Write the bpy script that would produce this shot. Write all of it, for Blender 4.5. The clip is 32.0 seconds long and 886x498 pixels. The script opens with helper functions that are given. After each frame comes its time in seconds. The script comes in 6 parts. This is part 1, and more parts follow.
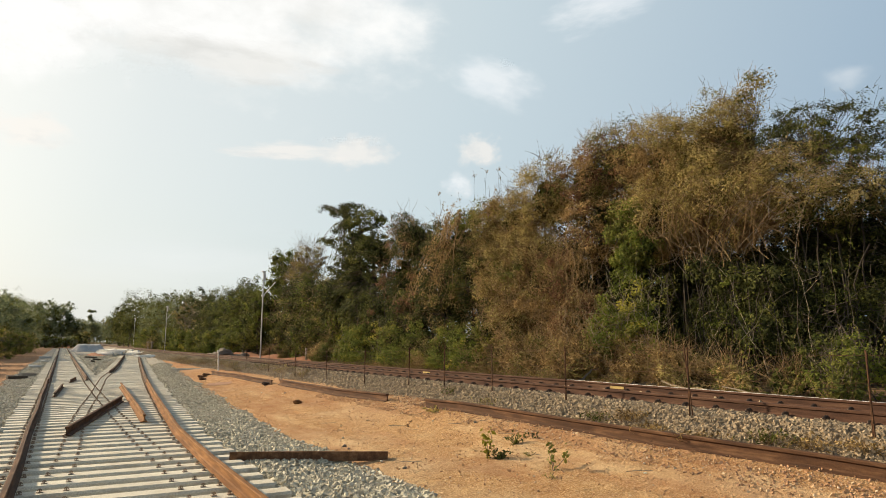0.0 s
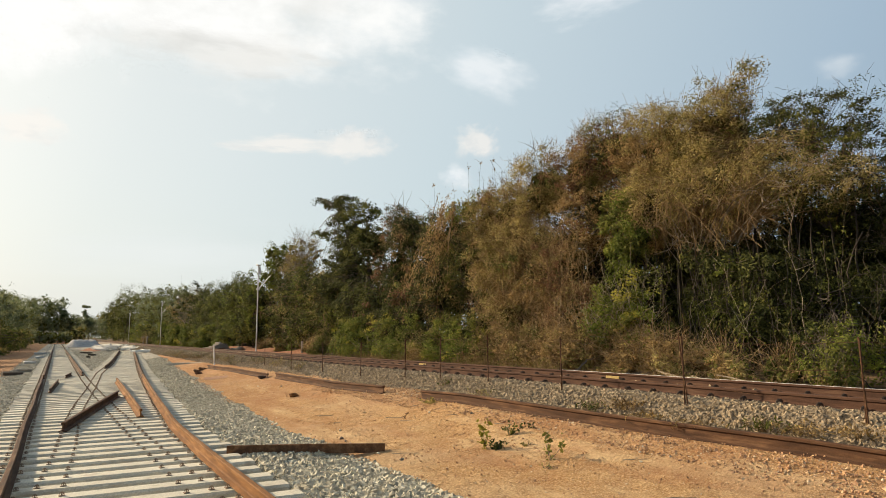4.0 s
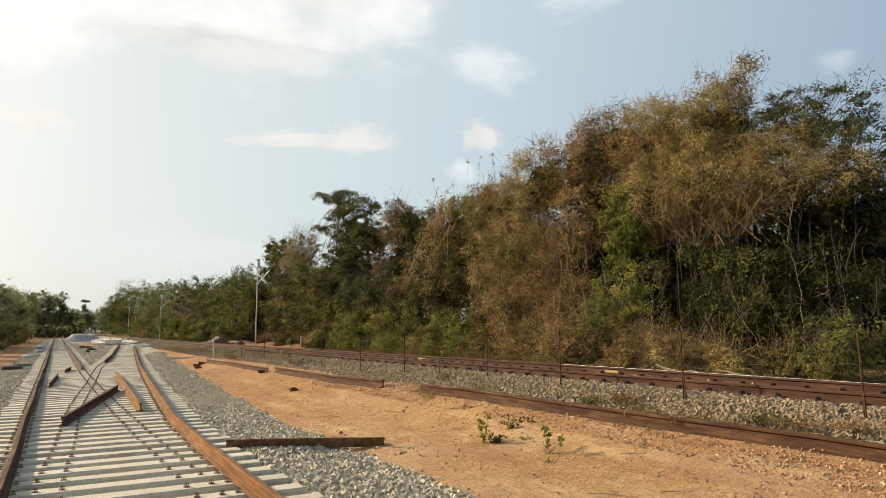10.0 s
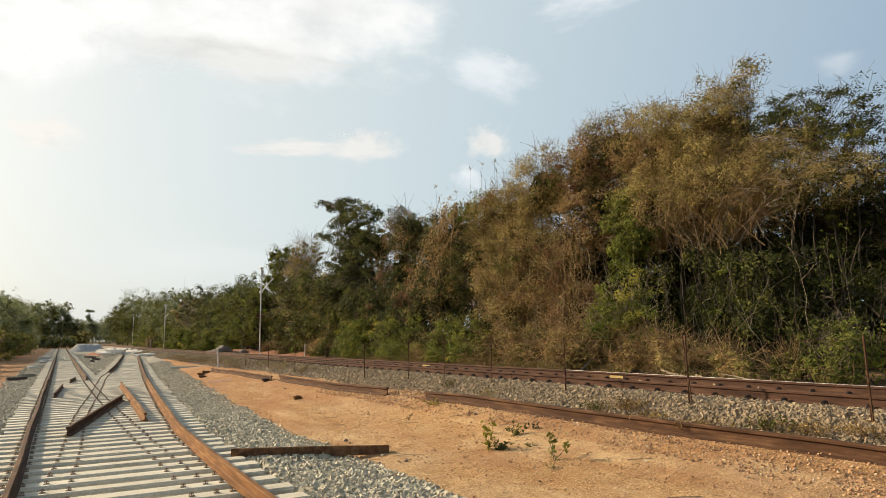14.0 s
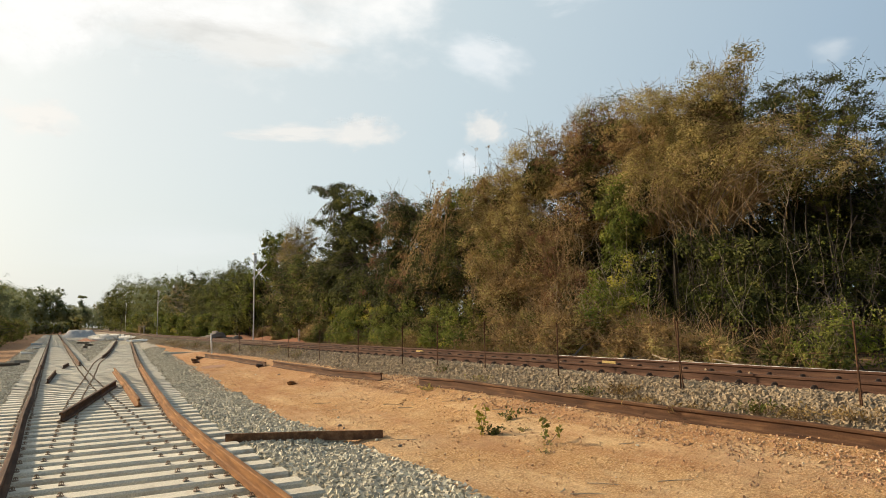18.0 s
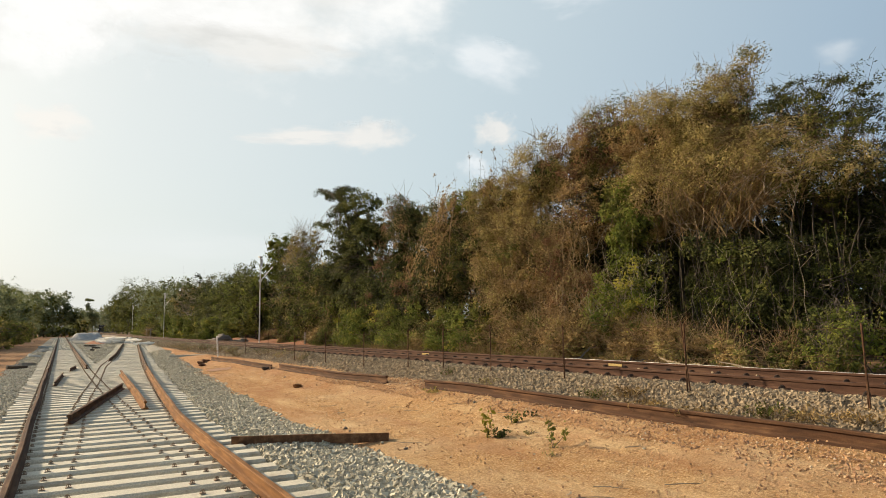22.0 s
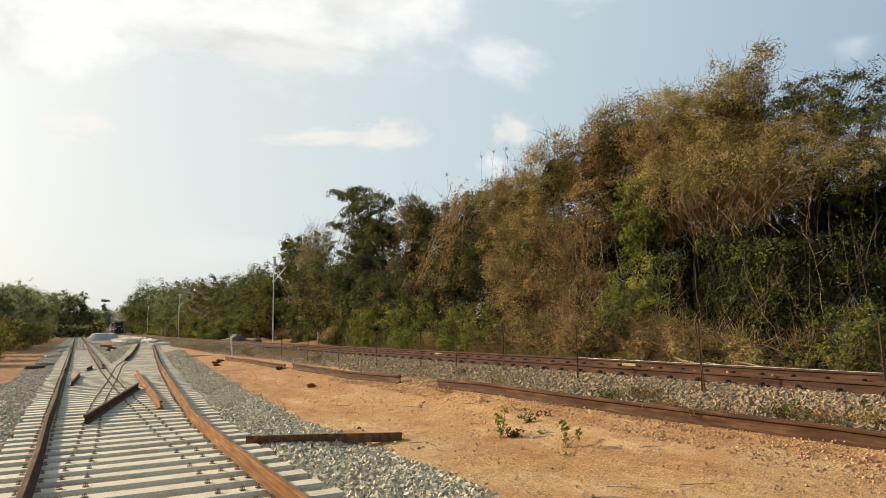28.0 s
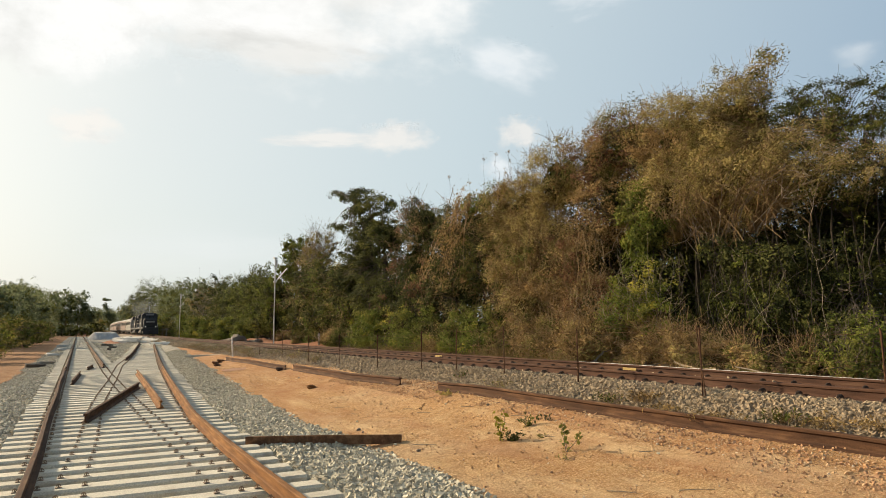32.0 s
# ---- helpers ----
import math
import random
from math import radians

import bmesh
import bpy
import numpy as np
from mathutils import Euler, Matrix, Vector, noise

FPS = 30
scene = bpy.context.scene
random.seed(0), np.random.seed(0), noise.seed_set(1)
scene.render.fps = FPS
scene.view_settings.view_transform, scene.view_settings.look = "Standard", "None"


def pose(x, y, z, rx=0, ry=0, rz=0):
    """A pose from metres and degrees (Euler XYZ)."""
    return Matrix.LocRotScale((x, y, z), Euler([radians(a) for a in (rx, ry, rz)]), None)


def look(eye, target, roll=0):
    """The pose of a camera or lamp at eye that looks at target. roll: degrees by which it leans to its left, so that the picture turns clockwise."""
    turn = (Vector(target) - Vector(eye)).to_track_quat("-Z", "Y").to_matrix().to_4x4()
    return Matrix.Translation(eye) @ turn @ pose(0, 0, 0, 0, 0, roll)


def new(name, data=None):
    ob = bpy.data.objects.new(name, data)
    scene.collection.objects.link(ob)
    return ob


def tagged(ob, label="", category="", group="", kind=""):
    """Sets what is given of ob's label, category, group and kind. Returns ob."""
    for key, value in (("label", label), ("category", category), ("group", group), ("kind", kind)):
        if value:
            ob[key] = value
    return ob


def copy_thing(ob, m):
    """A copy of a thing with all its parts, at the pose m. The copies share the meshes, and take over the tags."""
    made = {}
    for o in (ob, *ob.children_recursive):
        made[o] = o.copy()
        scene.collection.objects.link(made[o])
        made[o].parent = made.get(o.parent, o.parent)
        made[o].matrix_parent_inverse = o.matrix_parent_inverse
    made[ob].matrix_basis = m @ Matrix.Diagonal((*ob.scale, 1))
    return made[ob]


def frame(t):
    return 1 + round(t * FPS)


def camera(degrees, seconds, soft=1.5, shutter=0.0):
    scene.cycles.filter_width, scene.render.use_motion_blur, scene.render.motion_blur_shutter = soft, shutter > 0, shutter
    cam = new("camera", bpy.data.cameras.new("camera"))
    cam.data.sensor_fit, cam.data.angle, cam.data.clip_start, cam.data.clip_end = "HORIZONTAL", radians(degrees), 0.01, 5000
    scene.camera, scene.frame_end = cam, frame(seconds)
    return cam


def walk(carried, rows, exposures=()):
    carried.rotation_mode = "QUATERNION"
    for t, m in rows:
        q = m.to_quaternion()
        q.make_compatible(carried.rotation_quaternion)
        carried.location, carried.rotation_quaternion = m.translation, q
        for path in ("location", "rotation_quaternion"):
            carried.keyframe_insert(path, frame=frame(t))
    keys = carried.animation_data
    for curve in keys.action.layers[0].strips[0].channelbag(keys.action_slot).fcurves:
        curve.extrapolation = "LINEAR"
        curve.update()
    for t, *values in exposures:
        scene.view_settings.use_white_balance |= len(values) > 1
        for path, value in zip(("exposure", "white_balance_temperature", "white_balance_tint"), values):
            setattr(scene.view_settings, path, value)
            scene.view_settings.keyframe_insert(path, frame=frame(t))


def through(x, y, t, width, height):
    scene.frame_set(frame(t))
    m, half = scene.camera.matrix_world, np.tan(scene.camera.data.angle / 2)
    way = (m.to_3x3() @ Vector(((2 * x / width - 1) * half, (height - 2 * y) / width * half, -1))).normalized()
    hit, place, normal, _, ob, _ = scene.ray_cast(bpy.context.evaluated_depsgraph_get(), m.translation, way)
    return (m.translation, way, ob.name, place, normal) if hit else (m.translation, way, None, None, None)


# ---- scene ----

# ---------------------------------------------------------------- camera
cam = camera(66.98, 32.0, soft=0.8)
EYE = (0.0, 0.0, 2.0)
TURNS = (
    (0.0, 98.04, -0.33, -29.39), (0.5, 97.72, -0.14, -29.39), (1.0, 97.30, -0.22, -30.11), (1.5, 97.39, 0.24, -29.74),
    (2.0, 96.99, 0.24, -29.54), (2.5, 97.32, 0.53, -29.34), (3.0, 97.41, 0.16, -29.62), (3.5, 97.37, 0.29, -29.77),
    (5.5, 97.07, 0.22, -29.64), (6.0, 96.88, 0.34, -29.89), (6.5, 96.70, 0.29, -30.27), (7.0, 96.64, 0.18, -30.07),
    (7.5, 96.51, 0.07, -29.94), (8.0, 96.45, -0.12, -29.98), (8.5, 96.42, -0.05, -30.29), (9.0, 96.44, 0.13, -30.37),
    (9.5, 96.60, 0.23, -30.13), (10.0, 96.87, 0.27, -29.81), (10.5, 96.91, 0.38, -29.88), (11.0, 96.98, 0.47, -29.94),
    (11.5, 96.97, 0.47, -29.93), (12.0, 97.08, 0.55, -29.82), (12.5, 97.18, 0.55, -29.52), (13.0, 97.25, 0.69, -29.59),
    (13.5, 97.25, 0.75, -29.83), (14.0, 97.44, 0.79, -29.47), (14.5, 97.51, 0.87, -29.13), (16.5, 96.98, 0.96, -29.27),
    (17.0, 96.65, 0.92, -29.58), (17.5, 96.16, 0.68, -29.95), (18.0, 96.23, 0.82, -30.02), (18.5, 96.26, 0.53, -29.91),
    (19.0, 96.35, 0.55, -29.95), (19.5, 96.48, 0.43, -29.95), (20.0, 96.44, 0.46, -29.83), (20.5, 96.39, 0.58, -29.63),
    (21.0, 96.51, 0.56, -29.38), (21.5, 96.51, 0.68, -29.46), (22.0, 96.47, 0.84, -29.54), (22.5, 96.46, 0.93, -29.41),
    (23.0, 96.42, 1.01, -29.30), (23.5, 96.54, 0.99, -29.28), (24.0, 96.34, 1.21, -28.82), (24.5, 96.11, 1.47, -29.14),
    (25.0, 96.29, 1.43, -29.14), (25.5, 96.55, 1.32, -28.86), (27.5, 96.89, 1.21, -28.36), (28.0, 96.46, 0.96, -28.46),
    (28.5, 96.36, 0.72, -28.39), (29.0, 96.33, 0.51, -28.70), (29.5, 96.21, 0.41, -28.93), (30.0, 96.12, 0.46, -28.98),
    (30.5, 96.04, 0.45, -28.83), (31.0, 96.04, 0.36, -28.85), (31.5, 96.49, 0.40, -28.71), (32.0, 96.67, 0.38, -28.39),
)
walk(cam, [(t, pose(*EYE, a, b, c)) for t, a, b, c in TURNS], [(0.0, 0.0), (32.0, 0.0)])

# ---------------------------------------------------------------- light
SUN_DIR = Vector((-0.56, 0.715, 0.41)).normalized()      # towards the sun
world = bpy.data.worlds.new("sky")
scene.world = world
world.use_nodes = True
wn = world.node_tree
sky = wn.nodes.new("ShaderNodeTexSky")
sky.sky_type = "NISHITA"
sky.sun_disc = False
sky.sun_elevation = math.asin(SUN_DIR.z)
sky.sun_rotation = math.atan2(SUN_DIR.x, SUN_DIR.y)
sky.altitude = 30
sky.air_density = 1.3
sky.dust_density = 3.0
sky.ozone_density = 1.0
bg = wn.nodes["Background"]


def wmath(kind, a, b):
    n = wn.nodes.new("ShaderNodeVectorMath")
    n.operation = kind
    for socket, value in zip(n.inputs, (a, b)):
        if isinstance(value, tuple):
            socket.default_value = value
        else:
            wn.links.new(value, socket)
    return n


# thin high haze over the blue, brighter towards the sun
clear = wn.nodes.new("ShaderNodeVectorMath")
clear.operation = "SCALE"
clear.inputs["Scale"].default_value = 0.10
wn.links.new(sky.outputs[0], clear.inputs[0])
coords = wn.nodes.new("ShaderNodeTexCoord")
glow = wmath("DOT_PRODUCT", coords.outputs["Generated"], tuple(SUN_DIR))
veil = wn.nodes.new("ShaderNodeValToRGB")
for e, (p, c) in zip(veil.color_ramp.elements, ((0.0, (0.10, 0.16, 0.26, 1)), (1.0, (1.15, 1.12, 1.02, 1)))):
    e.position, e.color = p, c
for p, c in ((0.22, (0.17, 0.26, 0.37)), (0.50, (0.44, 0.57, 0.69)), (0.72, (0.68, 0.79, 0.83)), (0.88, (0.86, 0.91, 0.89))):
    veil.color_ramp.elements.new(p).color = (*c, 1)
span = wn.nodes.new("ShaderNodeMapRange")
span.inputs[1].default_value, span.inputs[2].default_value = -1.0, 1.0
wn.links.new(glow.outputs["Value"], span.inputs[0])
wn.links.new(span.outputs[0], veil.inputs[0])
# the haze thins out overhead
rise = wn.nodes.new("ShaderNodeSeparateXYZ")
wn.links.new(coords.outputs["Generated"], rise.inputs[0])
thin = wn.nodes.new("ShaderNodeMapRange")
for k, value in enumerate((0.55, 1.0, 0.80, 0.22)):
    thin.inputs[k + 1].default_value = value
wn.links.new(rise.outputs[2], thin.inputs[0])
mix = wn.nodes.new("ShaderNodeMix")
mix.data_type = "RGBA"
wn.links.new(thin.outputs[0], mix.inputs[0])
wn.links.new(clear.outputs[0], mix.inputs[6])
wn.links.new(veil.outputs[0], mix.inputs[7])
wn.links.new(mix.outputs[2], bg.inputs["Color"])
bg.inputs["Strength"].default_value = 1.0

sun_data = bpy.data.lights.new("sun", "SUN")
sun_data.energy = 7.0
sun_data.angle = radians(1.5)
sun_data.color = (1.0, 0.79, 0.53)
sun = new("sun", sun_data)
sun.matrix_world = look(SUN_DIR * 100, (0, 0, 0))

# ---------------------------------------------------------------- materials
def shader(name):
    m = bpy.data.materials.new(name)
    m.use_nodes = True
    nt = m.node_tree
    return m, nt, nt.nodes["Principled BSDF"]


def node(nt, kind, **values):
    n = nt.nodes.new(kind)
    for key, value in values.items():
        n.inputs[key.replace("_", " ")].default_value = value
    return n


def ramp(nt, fac, stops):
    r = nt.nodes.new("ShaderNodeValToRGB")
    while len(r.color_ramp.elements) < len(stops):
        r.color_ramp.elements.new(0.5)
    for e, (p, c) in zip(r.color_ramp.elements, stops):
        e.position, e.color = p, (*c, 1)
    nt.links.new(fac, r.inputs[0])
    return r.outputs[0]


def mixed(nt, fac, a, b, mode="MIX"):
    n = nt.nodes.new("ShaderNodeMix")
    n.data_type, n.blend_type = "RGBA", mode
    for socket, value in ((n.inputs[0], fac), (n.inputs[6], a), (n.inputs[7], b)):
        if isinstance(value, (int, float)):
            socket.default_value = value
        elif isinstance(value, tuple):
            socket.default_value = (*value, 1)
        else:
            nt.links.new(value, socket)
    return n.outputs[2]


def where(nt, scale=(1, 1, 1)):
    co = nt.nodes.new("ShaderNodeTexCoord")
    mp = nt.nodes.new("ShaderNodeMapping")
    mp.inputs["Scale"].default_value = scale
    nt.links.new(co.outputs["Object"], mp.inputs[0])
    return mp.outputs[0]


def world_place(nt):
    return nt.nodes.new("ShaderNodeNewGeometry").outputs["Position"]


def noisy(nt, at, scale, detail=4, rough=0.55):
    n = node(nt, "ShaderNodeTexNoise", Scale=scale, Detail=detail, Roughness=rough)
    nt.links.new(at, n.inputs["Vector"])
    return n.outputs["Fac"]


def bumped(nt, bsdf, height, strength=0.3, distance=0.01):
    b = node(nt, "ShaderNodeBump", Strength=strength, Distance=distance)
    nt.links.new(height, b.inputs["Height"])
    nt.links.new(b.outputs[0], bsdf.inputs["Normal"])


def surface(name, dark, light, scale, fine, rough=0.9, metal=0.0, bump=0.3, depth=0.01, stain=None, random_gain=0.0):
    """Two-scale mottled surface: broad patches and fine grain, with an optional stain colour."""
    m, nt, p = shader(name)
    at = world_place(nt)
    a, b = noisy(nt, at, scale, 5), noisy(nt, at, fine, 3, 0.7)
    col = ramp(nt, a, [(0.3, dark), (0.7, light)])
    col = mixed(nt, 0.55, col, ramp(nt, b, [(0.3, tuple(v * 0.55 for v in dark)), (0.7, tuple(min(1, v * 1.25) for v in light))]))
    if stain:
        s = ramp(nt, noisy(nt, at, scale * 2.7, 6, 0.7), [(0.52, (0, 0, 0)), (0.68, (1, 1, 1))])
        col = mixed(nt, s, col, stain)
    if random_gain:
        info = nt.nodes.new("ShaderNodeObjectInfo")
        lo = 1 - random_gain
        col = mixed(nt, 1.0, col, ramp(nt, info.outputs["Random"], [(0, (lo, lo, lo)), (1, (1, 1, 1))]), "MULTIPLY")
    nt.links.new(col, p.inputs["Base Color"])
    p.inputs["Roughness"].default_value = rough
    p.inputs["Metallic"].default_value = metal
    bumped(nt, p, b, bump, depth)
    return m


def stone_material(name, stops):
    m, nt, p = shader(name)
    g = nt.nodes.new("ShaderNodeNewGeometry")
    col = ramp(nt, g.outputs["Random Per Island"], stops)
    grain = noisy(nt, g.outputs["Position"], 45, 3, 0.7)
    col = mixed(nt, 0.3, col, ramp(nt, grain, [(0.3, (0.09, 0.082, 0.064)), (0.7, (0.40, 0.375, 0.31))]))
    nt.links.new(col, p.inputs["Base Color"])
    p.inputs["Roughness"].default_value = 0.9
    bumped(nt, p, grain, 0.4, 0.01)
    return m


def leaf_material(name, stops, through=0.35, patch=0.6, rough=0.75):
    """Thin leaves: colour per leaf and per clump, some light passing through."""
    m, nt, p = shader(name)
    g = nt.nodes.new("ShaderNodeNewGeometry")
    broad = noisy(nt, g.outputs["Position"], patch, 3)
    add = nt.nodes.new("ShaderNodeMath")
    add.operation = "MULTIPLY_ADD"
    add.inputs[1].default_value = 0.55
    nt.links.new(g.outputs["Random Per Island"], add.inputs[0])
    sub = nt.nodes.new("ShaderNodeMath")
    sub.operation = "MULTIPLY_ADD"
    sub.inputs[1].default_value, sub.inputs[2].default_value = 1.5, -0.5
    nt.links.new(broad, sub.inputs[0])
    nt.links.new(sub.outputs[0], add.inputs[2])
    col = ramp(nt, add.outputs[0], stops)
    nt.links.new(col, p.inputs["Base Color"])
    p.inputs["Roughness"].default_value = rough
    p.inputs["Specular IOR Level"].default_value = 0.15
    t = nt.nodes.new("ShaderNodeBsdfTranslucent")
    nt.links.new(col, t.inputs["Color"])
    mx = nt.nodes.new("ShaderNodeMixShader")
    mx.inputs[0].default_value = through
    nt.links.new(p.outputs[0], mx.inputs[1])
    nt.links.new(t.outputs[0], mx.inputs[2])
    nt.links.new(mx.outputs[0], nt.nodes["Material Output"].inputs["Surface"])
    return m


def ground_material():
    """Orange laterite soil: pale trodden streaks, darker clods, a redder far stretch, leaf litter under the woods."""
    m, nt, p = shader("laterite soil")
    at = world_place(nt)
    mp = nt.nodes.new("ShaderNodeMapping")
    mp.inputs["Scale"].default_value = (1.0, 0.28, 1.0)
    mp.inputs["Rotation"].default_value = (0, 0, 0.12)
    nt.links.new(at, mp.inputs[0])
    broad, mid, fine = noisy(nt, mp.outputs[0], 0.55, 5), noisy(nt, at, 2.3, 6, 0.65), noisy(nt, at, 38, 4, 0.75)
    col = ramp(nt, broad, [(0.32, (0.32, 0.135, 0.046)), (0.46, (0.43, 0.22, 0.086)), (0.58, (0.51, 0.30, 0.14)), (0.70, (0.60, 0.43, 0.26))])
    col = mixed(nt, 0.5, col, ramp(nt, mid, [(0.34, (0.25, 0.105, 0.036)), (0.5, (0.43, 0.23, 0.095)), (0.66, (0.58, 0.38, 0.20))]))
    col = mixed(nt, 0.55, col, ramp(nt, fine, [(0.36, (0.12, 0.052, 0.022)), (0.50, (0.43, 0.23, 0.095)), (0.64, (0.74, 0.53, 0.33))]))
    crumbs = noisy(nt, at, 11, 8, 0.8)
    col = mixed(nt, 0.5, col, mixed(nt, 1.0, col, ramp(nt, crumbs, [(0.36, (0.50, 0.44, 0.41)), (0.47, (1.12, 1.14, 1.16)), (0.60, (1.35, 1.42, 1.5))]), "MULTIPLY"))
    pale = ramp(nt, noisy(nt, mp.outputs[0], 1.3, 7, 0.7), [(0.50, (0, 0, 0)), (0.66, (0.6, 0.6, 0.6))])
    col = mixed(nt, pale, col, (0.70, 0.48, 0.27))
    col = mixed(nt, 1.0, col, (1.10, 1.18, 1.20), "MULTIPLY")
    red = ramp(nt, noisy(nt, mp.outputs[0], 0.9, 5, 0.65), [(0.47, (0, 0, 0)), (0.64, (0.55, 0.55, 0.55))])
    col = mixed(nt, red, col, (0.36, 0.165, 0.075))
    tan = ramp(nt, noisy(nt, at, 0.33, 4, 0.6), [(0.50, (0, 0, 0)), (0.68, (0.6, 0.6, 0.6))])
    col = mixed(nt, tan, col, mixed(nt, 0.5, col, (0.60, 0.46, 0.31)))
    # redder and darker further along the tracks
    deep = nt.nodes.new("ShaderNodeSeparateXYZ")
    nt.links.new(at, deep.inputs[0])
    far_red = nt.nodes.new("ShaderNodeMapRange")
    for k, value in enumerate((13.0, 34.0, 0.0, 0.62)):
        far_red.inputs[k + 1].default_value = value
    nt.links.new(deep.outputs[1], far_red.inputs[0])
    col = mixed(nt, far_red.outputs[0], col, ramp(nt, mid, [(0.35, (0.25, 0.112, 0.050)), (0.65, (0.40, 0.215, 0.108))]))
    # dusty, trodden earth along the left of the new track
    side = nt.nodes.new("ShaderNodeSeparateXYZ")
    nt.links.new(at, side.inputs[0])
    dull = nt.nodes.new("ShaderNodeMapRange")
    for k, value in enumerate((-1.6, -2.6, 0.0, 0.6)):
        dull.inputs[k + 1].default_value = value
    nt.links.new(side.outputs[0], dull.inputs[0])
    col = mixed(nt, dull.outputs[0], col, ramp(nt, mid, [(0.35, (0.17, 0.098, 0.058)), (0.65, (0.36, 0.215, 0.125))]))
    # litter and grey earth where the woods stand
    sep = nt.nodes.new("ShaderNodeSeparateXYZ")
    nt.links.new(at, sep.inputs[0])
    far = nt.nodes.new("ShaderNodeMapRange")
    far.inputs[1].default_value, far.inputs[2].default_value = 12.0, 15.0
    nt.links.new(sep.outputs[0], far.inputs[0])
    wob = nt.nodes.new("ShaderNodeMath")
    wob.operation = "MULTIPLY"
    nt.links.new(far.outputs[0], wob.inputs[0])
    nt.links.new(ramp(nt, mid, [(0.30, (0.35, 0.35, 0.35)), (0.50, (1, 1, 1))]), wob.inputs[1])
    col = mixed(nt, wob.outputs[0], col, ramp(nt, fine, [(0.3, (0.05, 0.035, 0.02)), (0.7, (0.20, 0.14, 0.08))]))
    nt.links.new(col, p.inputs["Base Color"])
    p.inputs["Roughness"].default_value = 0.97
    p.inputs["Specular IOR Level"].default_value = 0.1
    both = nt.nodes.new("ShaderNodeMath")
    both.operation = "MULTIPLY_ADD"
    both.inputs[1].default_value = 0.8
    nt.links.new(crumbs, both.inputs[0])
    nt.links.new(mid, both.inputs[2])
    bumped(nt, p, both.outputs[0], 1.0, 0.08)
    return m


def rail_material(name, dark, light, streak):
    m, nt, p = shader(name)
    at = world_place(nt)
    mp = nt.nodes.new("ShaderNodeMapping")
    mp.inputs["Scale"].default_value = (6, 0.6, 6)
    nt.links.new(at, mp.inputs[0])
    a, b = noisy(nt, mp.outputs[0], 2.0, 5, 0.6), noisy(nt, at, 60, 4, 0.7)
    col = ramp(nt, a, [(0.38, dark), (0.54, light), (0.66, streak)])
    col = mixed(nt, 0.4, col, ramp(nt, b, [(0.3, tuple(v * 0.5 for v in dark)), (0.7, light)]))
    nt.links.new(col, p.inputs["Base Color"])
    p.inputs["Roughness"].default_value = 0.85
    p.inputs["Specular IOR Level"].default_value = 0.22
    bumped(nt, p, b, 0.35, 0.004)
    return m


SOIL = ground_material()
RUST = rail_material("rusted rail steel", (0.042, 0.020, 0.011), (0.098, 0.048, 0.024), (0.20, 0.108, 0.055))
RUST_FRESH = rail_material("orange rusted rail steel", (0.11, 0.045, 0.014), (0.235, 0.108, 0.034), (0.36, 0.19, 0.075))
RUST_MID = rail_material("brown rusted rail steel", (0.09, 0.045, 0.024), (0.19, 0.100, 0.052), (0.30, 0.175, 0.095))
RUST_DULL = rail_material("dull brown rail steel", (0.040, 0.019, 0.012), (0.088, 0.043, 0.026), (0.14, 0.078, 0.048))
# polished steel, made pale so that the sky's glint is in its colour
POLISHED_GLINT = surface("polished rail head with pale glint", (0.50, 0.48, 0.45), (0.70, 0.68, 0.65), 3, 80, rough=0.5, metal=0.7, bump=0.05, depth=0.001)
IRON = surface("dark cast iron fastening", (0.14, 0.095, 0.06), (0.36, 0.26, 0.175), 8, 90, rough=0.85, metal=0.0)
IRON_DARK = surface("sooty iron fastening", (0.022, 0.016, 0.012), (0.09, 0.055, 0.036), 8, 90, rough=0.85)
CONCRETE = surface("sleeper concrete", (0.49, 0.455, 0.36), (0.70, 0.655, 0.53), 1.2, 55, rough=0.9, bump=0.2, depth=0.003, stain=(0.44, 0.38, 0.29), random_gain=0.2)
CONCRETE_NEW = surface("fresh pale concrete", (0.66, 0.64, 0.58), (0.84, 0.82, 0.76), 1.2, 40, rough=0.9, random_gain=0.15)
CONCRETE_OLD = surface("old sleeper concrete", (0.30, 0.27, 0.22), (0.45, 0.41, 0.34), 1.5, 50, rough=0.95, random_gain=0.3)
GRAVEL = stone_material("crushed grey granite", [(0.0, (0.28, 0.25, 0.18)), (0.4, (0.50, 0.45, 0.33)), (0.8, (0.68, 0.62, 0.46)), (1.0, (0.80, 0.74, 0.57))])
GRAVEL_OLD = stone_material("weathered brown ballast", [(0.0, (0.115, 0.076, 0.038)), (0.4, (0.25, 0.172, 0.088)), (0.8, (0.365, 0.258, 0.138)), (1.0, (0.47, 0.35, 0.20))])
PEBBLE = stone_material("soil clods and pebbles", [(0.0, (0.24, 0.105, 0.042)), (0.35, (0.44, 0.21, 0.080)), (0.7, (0.56, 0.30, 0.12)), (0.93, (0.70, 0.46, 0.24)), (1.0, (0.76, 0.62, 0.44))])
BED = surface("gravel bed", (0.17, 0.160, 0.130), (0.40, 0.38, 0.315), 3, 14, bump=1.0, depth=0.08, stain=(0.30, 0.19, 0.11))
HEAPED = surface("pale heaped crushed stone", (0.30, 0.295, 0.28), (0.48, 0.475, 0.455), 1.5, 9, bump=1.0, depth=0.06)
BED_OLD = surface("old gravel bed", (0.08, 0.062, 0.043), (0.25, 0.195, 0.132), 3, 13, bump=1.0, depth=0.05)
